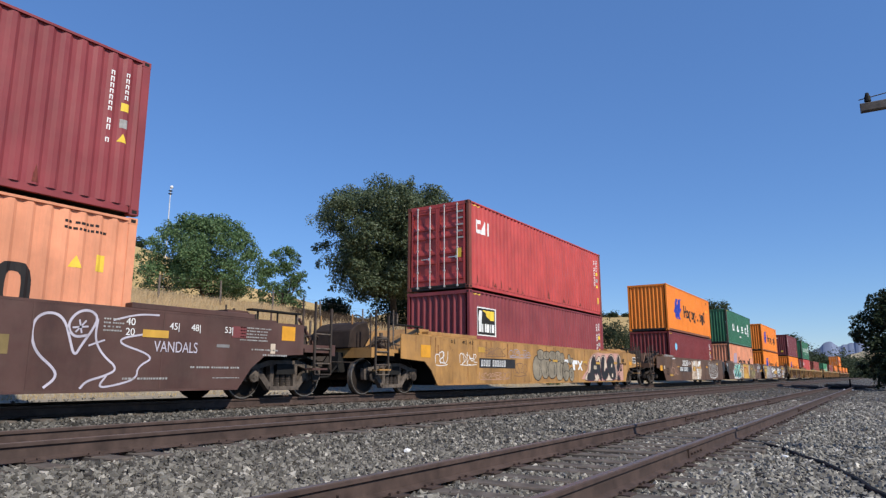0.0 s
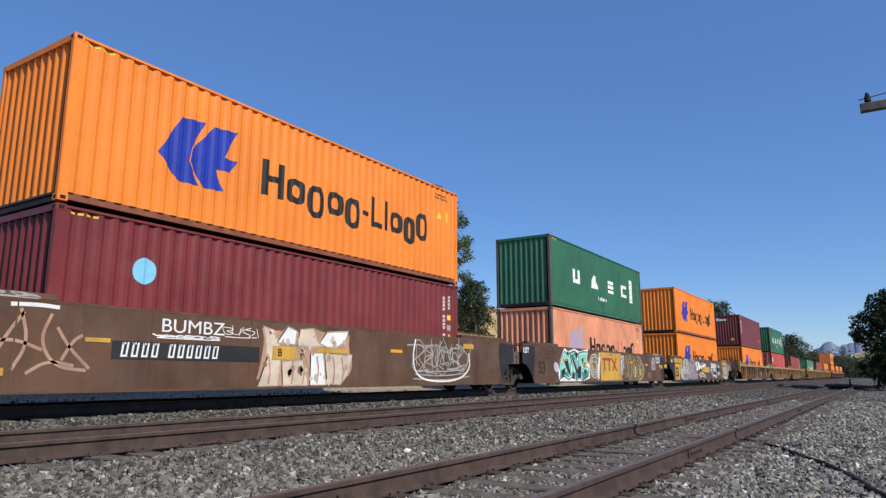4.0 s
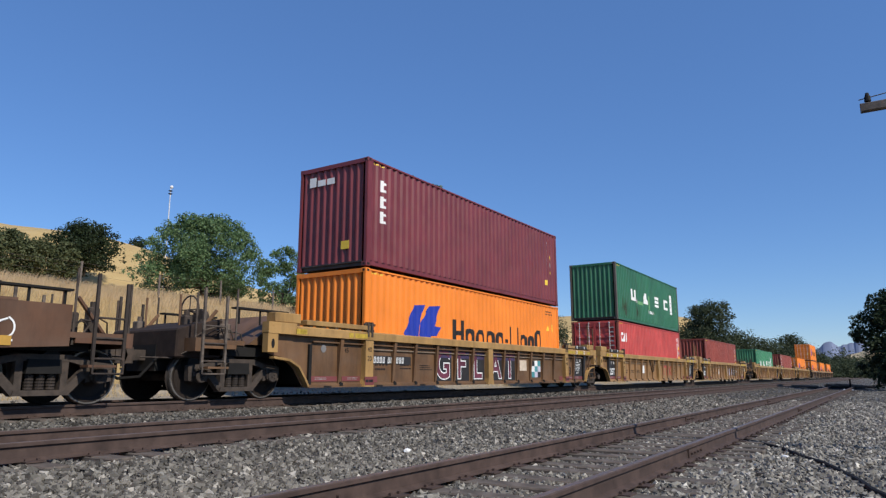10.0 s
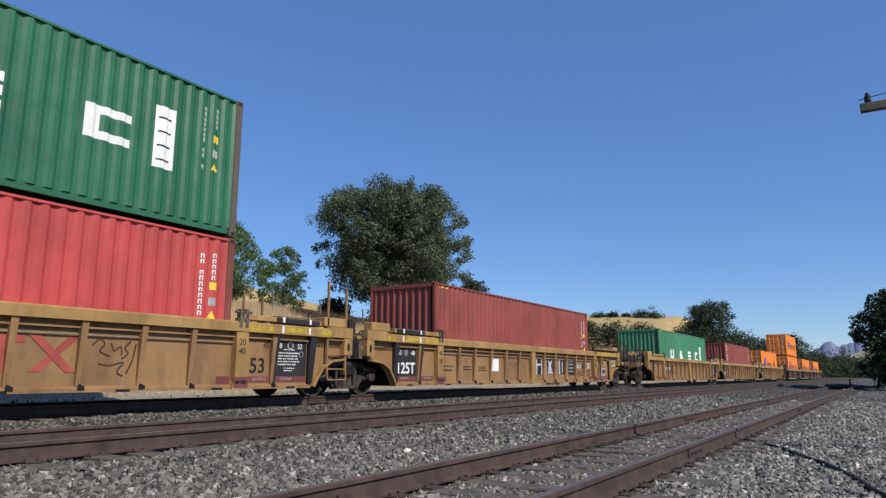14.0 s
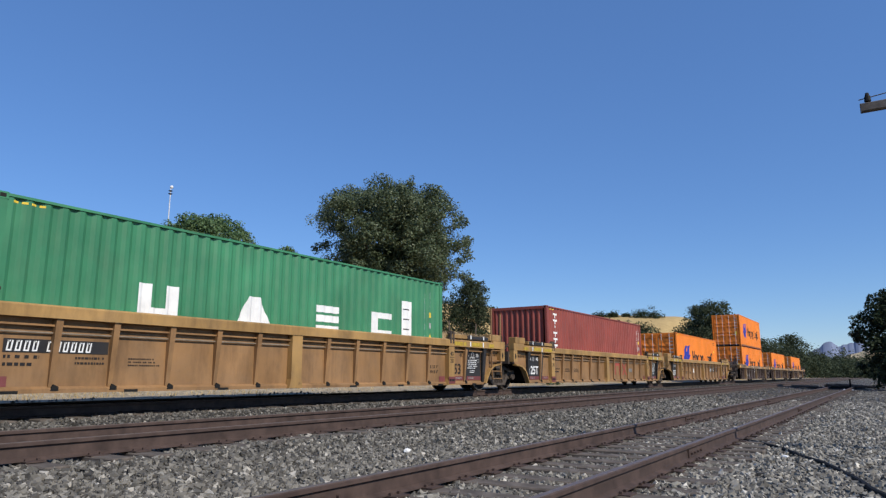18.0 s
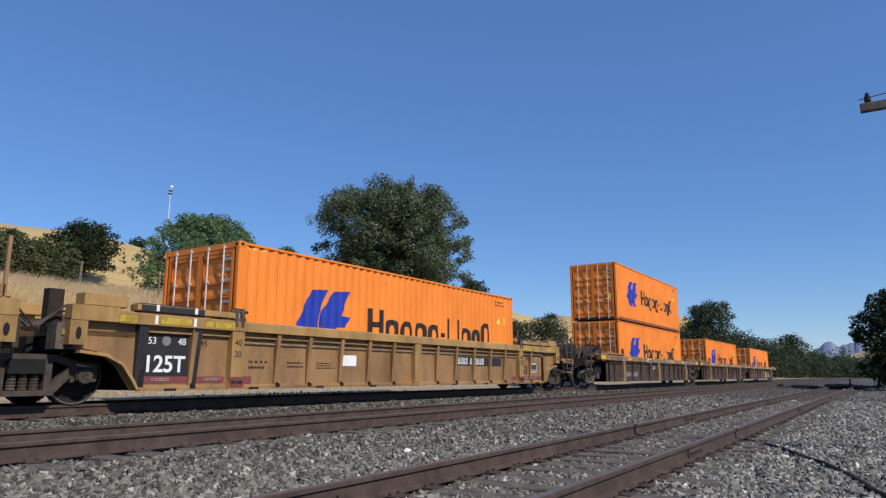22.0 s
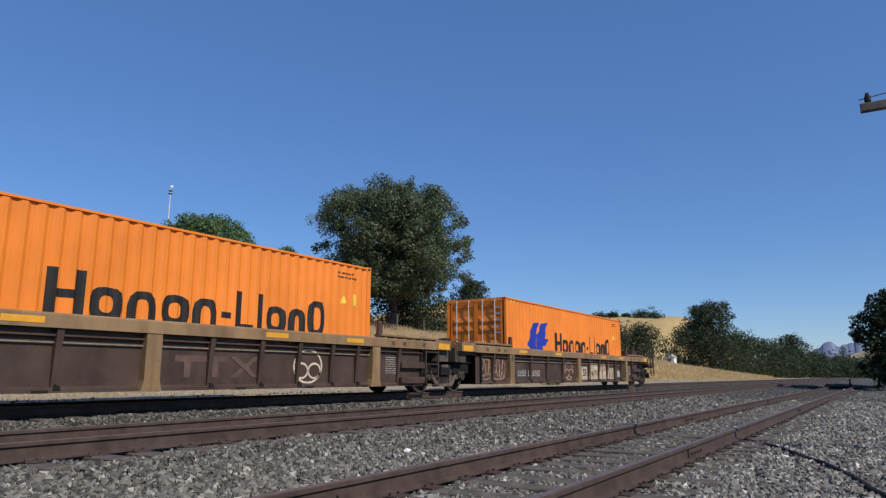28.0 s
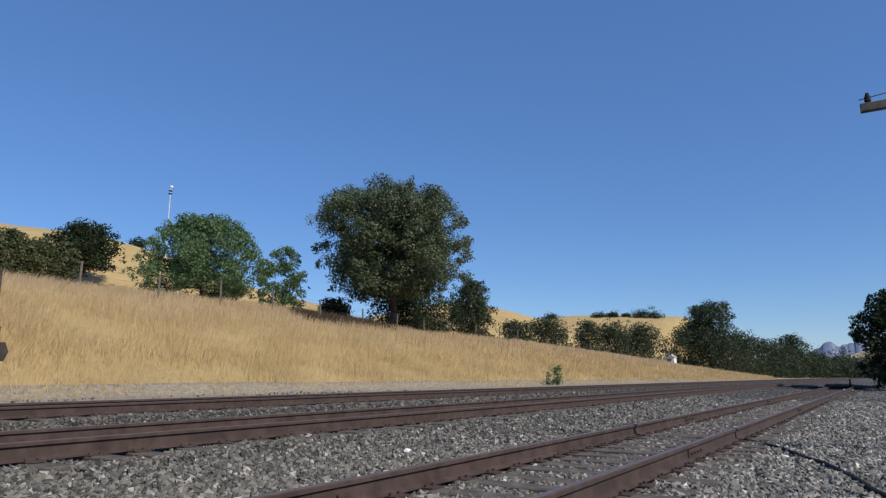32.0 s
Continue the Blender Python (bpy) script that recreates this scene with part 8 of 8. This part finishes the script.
# on the left-hand hill
tree(43.7, 79.8, 9.9, 6.2, 0.2, 14000, 0.16, M["dark"], "round dark oak on the golden hillside", 21, 40, z=12.7, profile=ROUND)
tree(37.9, 79.4, 5.6, 4.9, 0.2, 5000, 0.17, M["olive"], "olive green tree on the hillside", 22, 20, z=11.1, profile=ROUND)
tree(36.4, 82.1, 4.6, 5.9, 0.2, 4000, 0.17, M["olive"], "olive green tree on the hillside", 23, 18, z=11.2, profile=ROUND)
tree(40.2, 77.3, 3.6, 4.6, 0.2, 3500, 0.17, M["olive"], "olive green tree on the hillside", 24, 16, z=11.2, profile=ROUND)
tree(33.6, 81.0, 5.6, 5.6, 0.2, 3500, 0.17, M["olive"], "olive green tree on the hillside", 25, 18, z=11.0, profile=ROUND)
tree(65.2, 103.0, 3.6, 2.2, 0.1, 1200, 0.18, M["dark"], "dark bush on the skyline of the hill", 26, 10, z=20.9, profile=ROUND)
# along the bank to the right of the oak
tree(87.5, 44.1, 7.4, 5.4, 0.2, 6000, 0.15, M["wood_leaf"], "round dark tree below the hills", 31, 22, z=3.2)
tree(93.4, 41.6, 9.4, 6.4, 0.2, 7000, 0.15, M["wood_leaf"], "round dark tree below the hills", 32, 24, z=2.8)
tree(110.4, 41.8, 7.4, 7.6, 0.4, 5000, 0.17, M["wood_leaf"], WOOD, 33, 20, z=2.6)
tree(115.5, 39.4, 9.6, 7.8, 0.4, 6000, 0.17, M["wood_leaf"], WOOD, 34, 22, z=2.1)
tree(121.2, 35.6, 11.6, 7.7, 0.4, 6500, 0.18, M["wood_leaf"], WOOD, 35, 24, z=2.0)
tree(149.1, 29.8, 13.4, 15.0, 3.6, 16000, 0.20, M["wood_leaf"], "tall dark tree standing over the wood", 36, 44, z=1.2, profile=OAK_SHAPE)
tree(145.2, 34.2, 12.0, 9.8, 0.2, 6500, 0.20, M["wood_leaf"], WOOD, 37, 24, z=1.0)
tree(147.0, 29.0, 15.0, 8.6, 0.1, 7000, 0.20, M["wood_leaf"], WOOD, 38, 26, z=0.4)
tree(160.0, 27.6, 14.0, 10.2, 0.1, 6500, 0.21, M["wood_leaf"], WOOD, 39, 24, z=0.0)
tree(172.9, 26.6, 14.0, 11.2, 0.1, 6500, 0.22, M["wood_leaf"], WOOD, 40, 24, z=-0.6)
tree(188.4, 24.4, 14.0, 10.8, 0.1, 6000, 0.24, M["wood_leaf"], WOOD, 41, 22, z=-0.8)
tree(202.0, 23.2, 15.0, 9.2, 0.1, 6000, 0.25, M["wood_leaf"], WOOD, 46, 22, z=-0.8)
tree(213.9, 21.4, 13.5, 13.2, 0.1, 6500, 0.26, M["wood_leaf"], WOOD, 42, 24, z=-1.0)
tree(236.0, 20.6, 19.0, 9.4, 0.1, 6000, 0.30, M["wood_leaf"], WOOD, 47, 22, z=-1.0)
tree(259.2, 19.6, 20.0, 9.6, 0.1, 6000, 0.32, M["wood_leaf"], WOOD, 43, 22, z=-1.2)
tree(299.6, 15.4, 24.0, 9.2, 0.1, 6000, 0.36, M["wood_leaf"], WOOD, 44, 22, z=-1.4)
tree(330.0, 8.4, 27.0, 9.6, 0.1, 6000, 0.40, M["wood_leaf"], WOOD, 45, 22, z=-1.4)
for k in range(8):
    tree(440.0, 26.0 - 9.5 * k, 24.0, 10.5 + 2.0 * math.sin(2.1 * k), 0.2, 4500, 0.6, M["wood_leaf"], WOOD, 50 + k, 20, z=-1.4)
# to the right of the line
tree(56.5, -1.35, 6.6, 7.2, 0.1, 22000, 0.12, M["dark"], "dense dark tree beside the gravel yard", 61, 46, z=-0.6, profile=ROUND, deep=1.0)
tree(63.0, -5.5, 6.5, 5.6, 0.2, 6000, 0.17, M["dark"], "dense dark tree beside the gravel yard", 62, 20, z=-0.6)
tree(58.0, -0.9, 2.2, 1.5, 0.1, 1200, 0.10, M["dark"], "low dark bush under the tree", 63, 8, z=-0.55, category="shrub")
tree(39.9, 17.25, 0.95, 1.35, 0.05, 900, 0.055, M["green"], "small green bush beside the track", 64, 12, category="shrub", profile=[(0, 0.4), (0.25, 1.0), (0.6, 0.7), (0.85, 0.35), (1, 0.1)])
tree(38.7, 17.3, 0.5, 0.95, 0.05, 260, 0.05, M["green"], "small green bush beside the track", 65, 9, category="shrub")
# on the skyline of the far hills
for k, (x, y, w, h) in enumerate(((393.3, 173.8, 13.0, 5.6), (403.5, 145.5, 13.0, 5.0), (407.6, 138.0, 12.0, 5.4), (411.9, 122.4, 17.0, 6.4), (413.6, 113.9, 17.0, 6.2), (412.0, 131.0, 8.0, 4.6))):
    tree(x, y, w, h, 0.2, 1500, 0.42, M["dark"], "dark oak scattered on the far hills", 80 + k, 16, z=land(x, y) - 2.6)

# ---- dry grass on the bank ----


def brushy(x, y):
    """Where dead brown brush grows instead of grass, on the slope by the big oak."""
    u = x - 0.95 * (y - 29)
    low = lerp(u, [(28.5, 31.5), (30, 29.8), (33.5, 28.8), (39.2, 29.9)]) + 0.7 * noise.noise((x * 0.7, y * 0.7, 21))
    return 28.5 < u < 39.2 and low < y < 37.5


def grass_field():
    rng = np.random.default_rng(5)
    n = 270000
    x = 1 + 150 * rng.random(n) ** 1.9
    y = 16.6 + 24.4 * rng.random(n) ** 1.25
    patch = np.array([noise.noise((a * 0.35, b * 0.5, 2)) for a, b in zip(x, y)])
    keep = rng.random(n) < np.clip((y - 16.9 + 1.1 * patch) / 1.7, 0.06, 1) * np.clip(0.8 + 0.8 * patch, 0.25, 1)
    keep &= ~np.array([brushy(a, b) and (i % 14 > 0) for i, (a, b) in enumerate(zip(x, y))])
    x, y, patch = x[keep], y[keep], patch[keep]
    n = len(x)
    z = np.array([land(a, b) for a, b in zip(x, y)]) - 0.03
    tuft = np.array([noise.noise((a * 1.6, b * 1.6, 7)) for a, b in zip(x, y)])
    tall = (0.26 + 0.34 * rng.random(n) ** 1.4 + 0.20 * patch + 0.22 * tuft) * np.clip((y - 16.7) / 2.2, 0.28, 1)
    tall = np.maximum(tall, 0.07)
    far = np.clip(np.hypot(x, y) / 45, 0.7, 2.6)
    wide = (0.007 + 0.008 * rng.random(n)) * far
    ang, lean, bend = rng.random(n) * 6.283, rng.normal(0.15, 0.28, n), rng.random(n) * 6.283
    dx, dy = np.cos(ang) * wide, np.sin(ang) * wide
    wind = np.array([noise.noise((a * 0.5, b * 0.5, 11)) for a, b in zip(x, y)])
    lx, ly = (np.cos(bend) * lean + 0.10 + 0.32 * wind) * tall, (np.sin(bend) * lean - 0.15) * tall
    v = np.empty((n, 5, 3))
    v[:, 0] = np.stack([x - dx, y - dy, z], 1)
    v[:, 1] = np.stack([x + dx, y + dy, z], 1)
    v[:, 2] = np.stack([x - dx * 0.8 + lx * 0.35, y - dy * 0.8 + ly * 0.35, z + tall * 0.6], 1)
    v[:, 3] = np.stack([x + dx * 0.8 + lx * 0.35, y + dy * 0.8 + ly * 0.35, z + tall * 0.6], 1)
    v[:, 4] = np.stack([x + lx, y + ly, z + tall], 1)
    faces = []
    for i in range(0, 5 * n, 5):
        faces += [(i, i + 1, i + 3, i + 2), (i + 2, i + 3, i + 4)]
    tagged(new("dry_grass", raw("dry_grass", v.reshape(-1, 3).tolist(), faces, M["grass"])), "tall dry golden grass on the bank", "grass", kind="stuff")


def loose_stones():
    """Single stones of the ballast, thick near the eye and thinner further off."""
    rng = np.random.default_rng(9)
    n = 118000
    r = 4.2 + 26 * rng.random(n) ** 1.45
    a = np.radians(-6 + 76 * rng.random(n))
    x, y = r * np.cos(a), r * np.sin(a)
    # a thinner scatter over the whole yard
    m = 16000
    x = np.concatenate([x, -9 + 40 * rng.random(m)])
    y = np.concatenate([y, -7 + 23.8 * rng.random(m)])
    r = np.concatenate([r, np.full(m, 9.0)])
    # and a coarser one further down the line
    m = 9000
    x = np.concatenate([x, 26 + 40 * rng.random(m) ** 1.3])
    y = np.concatenate([y, -7 + 21.5 * rng.random(m)])
    r = np.concatenate([r, np.full(m, 20.0)])
    keep = (y < 16.9) & (y > -7.0) & ((y < 14.7) | (rng.random(len(y)) < 0.10))
    for yc in (TRAIN_Y, MAIN_Y, SIDING_Y):
        start = -220 if yc != SIDING_Y else -60
        on = (np.abs((x - start - 0.3 + 0.2675) % 0.535 - 0.2675) < 0.125) & (np.abs(y - yc) < 1.32)
        keep &= ~on | (rng.random(len(y)) < 0.22)
    x, y, r = x[keep], y[keep], r[keep]
    n = len(x)
    size = (0.0125 + 0.017 * rng.random(n) ** 1.5) * np.clip(r / 14, 1.0, 1.5)
    z = np.array([ballast_z(b) + 0.022 * noise.noise((c * 1.7, b * 1.7, 1)) + 0.03 * noise.noise((c * 0.4, b * 0.4, 5)) for c, b in zip(x, y)])
    by_rail = np.zeros(n, bool)
    for yc in (TRAIN_Y, MAIN_Y, SIDING_Y):
        for s in (-0.7525, 0.7525):
            by_rail |= np.abs(y - yc - s) < 0.10
    size[by_rail] *= 0.4
    z += size * 0.3 + (y > 14.7) * 0.05
    # broken stones: six corners, eight faces
    corner = np.array([(1, 0, 0), (-1, 0, 0), (0, 1, 0), (0, -1, 0), (0, 0, 1), (0, 0, -1)], float) * 1.35
    v = (corner[None] + 0.9 * (rng.random((n, 6, 3)) - 0.5)) * size[:, None, None] * (0.7 + 0.6 * rng.random((n, 1, 3)))
    q = rng.normal(size=(n, 4))
    q /= np.linalg.norm(q, axis=1, keepdims=True)
    w, i, j, k = q.T
    rot = np.stack([np.stack([1 - 2 * (j * j + k * k), 2 * (i * j - k * w), 2 * (i * k + j * w)], -1),
                    np.stack([2 * (i * j + k * w), 1 - 2 * (i * i + k * k), 2 * (j * k - i * w)], -1),
                    np.stack([2 * (i * k - j * w), 2 * (j * k + i * w), 1 - 2 * (i * i + j * j)], -1)], 1)
    v = np.einsum("nab,nkb->nka", rot, v) + np.stack([x, y, z], 1)[:, None]
    tri = np.array([(0, 2, 4), (2, 1, 4), (1, 3, 4), (3, 0, 4), (2, 0, 5), (1, 2, 5), (3, 1, 5), (0, 3, 5)])
    faces = (np.arange(n)[:, None, None] * 6 + tri[None]).reshape(-1, 3)
    tagged(new("loose_stones", raw("loose_stones", v.reshape(-1, 3).tolist(), faces.tolist(), M["stone"])), "loose crushed grey stones of the ballast", "gravel", kind="stuff")


def dry_brush():
    """Low brown brush on the slope beside the big oak."""
    rng = random.Random(14)
    verts, faces = [], []
    for _ in range(16000):
        y = rng.uniform(28.6, 37.5)
        u = rng.uniform(28.5, 39.2)
        x = u + 0.95 * (y - 29)
        if not brushy(x, y):
            continue
        z = land(x, y)
        h, w, a = rng.uniform(0.15, 0.55), rng.uniform(0.015, 0.035), rng.uniform(0, 6.28)
        i = len(verts)
        verts += [(x - w * math.cos(a), y - w * math.sin(a), z), (x + w * math.cos(a), y + w * math.sin(a), z), (x + rng.gauss(0, 0.22), y + rng.gauss(0, 0.2), z + h)]
        faces.append((i, i + 1, i + 2))
    tagged(new("dry_brush", raw("dry_brush", verts, faces, M["brush"])), "low brown dry brush under the oak", "brush", kind="stuff")


grass_field()
dry_brush()
loose_stones()

# ---- fence, poles and small things ----
def tube(pts, r, material, n=8):
    """One bent tube through a line of points."""
    pts = [Vector(p) for p in pts]
    verts, faces = [], []
    for i, p in enumerate(pts):
        d = (pts[min(len(pts) - 1, i + 1)] - pts[max(0, i - 1)]).normalized()
        a = d.cross(Vector((0, 0, 1))).normalized()
        b = a.cross(d)
        verts += [p + (a * math.cos(2 * math.pi * k / n) + b * math.sin(2 * math.pi * k / n)) * r for k in range(n)]
    for i in range(len(pts) - 1):
        for k in range(n):
            faces.append((i * n + k, i * n + (k + 1) % n, (i + 1) * n + (k + 1) % n, (i + 1) * n + k))
    return raw("tube", verts, faces, material)


fence = tagged(new("fence"), "old wire fence with grey wooden posts along the bank", "fence")
rng = random.Random(31)
tops = []
for k in range(30):
    x, y = 4.6 + 4.22 * k, 32.0 + 0.25 * math.sin(k * 1.3)
    z = land(x, y)
    bm = bmesh.new()
    h = 1.28 + rng.uniform(-0.12, 0.15)
    lx, ly = rng.uniform(-0.08, 0.08), rng.uniform(-0.05, 0.05)
    rod(bm, (x, y, z - 0.3), (x + lx, y + ly, z + h), 0.065, 7, 0.055)
    part("post", bm, M["wood"], fence)
    tops.append((Vector((x, y, z)), Vector((lx, ly, h))))
for lvl in (0.3, 0.55, 0.8, 0.95):
    bm = bmesh.new()
    bent(bm, [p + d * lvl for p, d in tops], 0.004, 4)
    part("wire", bm, M["wood"], fence)

mast = tagged(new("light_mast"), "tall thin white mast with a lamp at its top", "mast")
mast.location = (32.8, 48.0, land(32.8, 48.0))
MH = 15.9 - mast.location.z
bm = bmesh.new()
rod(bm, (0, 0, -0.3), (0, 0, MH - 0.2), 0.055, 8, 0.035)
part("pole", bm, M["galv"], mast)
bm = bmesh.new()
bmesh.ops.create_uvsphere(bm, u_segments=12, v_segments=8, radius=0.14, matrix=pose(0.08, 0, MH - 0.05))
part("lamp_head", bm, M["white"], mast)
bm = bmesh.new()
for z in (0.35, 0.6):
    box(bm, -0.12, 0.12, -0.1, 0.1, MH - z - 0.08, MH - z)
part("bracket", bm, M["panel_black"], mast)

pole = tagged(new("utility_pole"), "grey wooden pole with a long bracket arm and insulators", "utility pole")
pole.location = (10.0, -7.2, -0.6)
bm = bmesh.new()
limb(bm, (0, 0, -0.5), (0.02, 0, 5.3), 0.15, 0.115, random.Random(2), 2)
part("pole", bm, M["wood"], pole, smooth=True)
bm = bmesh.new()
box(bm, -0.20, -0.10, -0.6, 7.112, 4.42, 4.53)
bmesh.ops.bevel(bm, geom=bm.edges[:], offset=0.008, segments=1, affect="EDGES")
arm = part("crossarm", bm, M["wood"], pole)
for y in (4.6, 5.6, 7.02):
    bm = bmesh.new()
    rod(bm, (-0.15, y, 4.525), (-0.15, y, 4.575), 0.012, 6)
    rod(bm, (-0.15, y, 4.555), (-0.15, y, 4.625), 0.04, 10, 0.034)
    rod(bm, (-0.15, y, 4.62), (-0.15, y, 4.67), 0.028, 10, 0.02)
    part("insulator", bm, M["black"], pole, "dark glass insulator")
    bm = bmesh.new()
    rod(bm, (-0.15, y + 0.10, 4.595), (-0.15, y - 0.24, 4.63), 0.007, 5)
    part("tie_wire", bm, M["wood"], pole)
for s in (-1, 1):
    bm = bmesh.new()
    rod(bm, (-0.13, 0.0, 3.95), (-0.13, 1.5 + s * 1.2, 4.53), 0.02, 6)
    part("brace", bm, M["galv"], pole)

# thin dark tube along a bent line on the gravel
cable = tube([(11.5, 2.05, -0.48), (11.2, 1.75, -0.495), (10.4, 1.25, -0.50), (9.5, 0.92, -0.505), (8.9, 0.66, -0.50), (8.3, 0.46, -0.51), (7.7, 0.30, -0.505), (7.1, 0.17, -0.51), (6.2, -0.15, -0.51)], 0.028, M["black"])
thing("cable", cable, None, "thin dark tube lying bent across the gravel", "cable")

pile = tagged(new("brush_pile"), "low heap of dark earth and old ties", "heap")
pile.location = (60.0, 3.2, -0.5)
rng = random.Random(8)
bm = bmesh.new()
bmesh.ops.create_grid(bm, x_segments=10, y_segments=26, size=1.0)
for v in bm.verts:
    ex = (1 - v.co.x ** 2) * (1 - v.co.y ** 2)
    v.co = Vector((v.co.x * 1.3, v.co.y * 2.4, -0.06 + 0.42 * ex * (0.6 + 0.8 * noise.noise((v.co.x * 3, v.co.y * 6, 4)))))
part("earth", bm, M["black"], pile)
for k in range(7):
    bm = bmesh.new()
    a = rng.uniform(-0.5, 0.5)
    x, y = rng.uniform(-1.0, 0.3), rng.uniform(-2.0, 2.0)
    rod(bm, (x, y - 0.9, 0.16), (x + a, y + 0.9, rng.uniform(0.2, 0.34)), 0.1, 6)
    part("old_tie", bm, M["tie"], pile)
marker = tagged(new("marker_post"), "short dark post beside the siding", "post")
marker.location = (58.3, 2.15, -0.5)
bm = bmesh.new()
rod(bm, (0, 0, -0.1), (0, 0, 0.75), 0.06, 8)
part("post", bm, M["black"], marker)
for k, (x, y) in enumerate(((54, 1.9), (55, 2.4), (5.4, 3.6), (7.0, 5.05), (9.3, 1.1))):
    bm = bmesh.new()
    bmesh.ops.create_icosphere(bm, subdivisions=1, radius=0.05 if x < 20 else 0.12)
    for v in bm.verts:
        v.co = Vector((v.co.x * 1.3, v.co.y, v.co.z * 0.6)) * rng.uniform(0.75, 1.2)
    o = thing("white_stone", bm, M["white"], "pale white stone lying on the gravel", "stone", "white stones")
    o.location = (x, y, ballast_z(y) + 0.03)

shed = tagged(new("shed"), "small white shed half hidden by trees", "shed")
shed.location = (129.5, 33.2, land(129.5, 33.2) - 0.1)
bm = bmesh.new()
box(bm, -1.0, 1.0, -0.9, 0.9, 0, 2.1)
part("wall", bm, M["white"], shed)
bm = bmesh.new()
prism(bm, [(-1.1, 2.1), (1.1, 2.1), (0, 2.8)], -1.15, 1.15)
part("roof", bm, M["galv"], shed)
bm = bmesh.new()
box(bm, -1.012, -1.0, -0.4, 0.4, 0, 1.8)
part("door", bm, M["wood"], shed)

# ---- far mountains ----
# mountain colour has the blue haze of distance painted in
M["hazed_rock"] = plain("hazed_mountain", (0.20, 0.235, 0.33), 1.0, 0, 0.12, 0.01)
M["far_grass"] = plain("far_grassland", (0.42, 0.34, 0.22), 1.0, 0, 0.25, 0.02)


def range_mesh(name, dist, y0, y1, height, rough, material, seed):
    verts, faces = [], []
    n = 90
    for i in range(n + 1):
        y = y0 + (y1 - y0) * i / n
        t = i / n
        env = math.sin(math.pi * t) ** 0.6
        h = height * env * (0.62 + rough * noise.fractal((t * 7, seed, 0), 1.0, 2.0, 4))
        verts += [(dist, y, -30), (dist + 120, y, h), (dist + 700, y, -30)]
    for i in range(n):
        for j in range(2):
            faces.append((3 * i + j, 3 * i + 3 + j, 3 * i + 4 + j, 3 * i + 1 + j))
    me = raw(name, verts, faces, material)
    return tagged(new(name, me), "mountains on the horizon with blue haze in their colour" if seed < 5 else "pale golden hills in the distance", "mountains", kind="structure")


range_mesh("backdrop", 3000, -260, 420, 200, 0.26, M["hazed_rock"], 3)
range_mesh("backdrop_hills", 2200, -330, 235, 118, 0.22, M["far_grass"], 7)


# ---- the train runs past ----
def motions():
    times = [i for i in range(33)]
    for ob, x, z in MOVING:
        walk(ob, [(t, pose(x - run(t), TRAIN_Y, z)) for t in times])
    # wheels roll without slipping
    steps = [2 * i / FPS for i in range(481)]
    for ob, x, z, r in ROLLING:
        walk(ob, [(t, pose(x, 0, z, 0, -math.degrees(run(t) / r) % 360)) for t in steps])


motions()
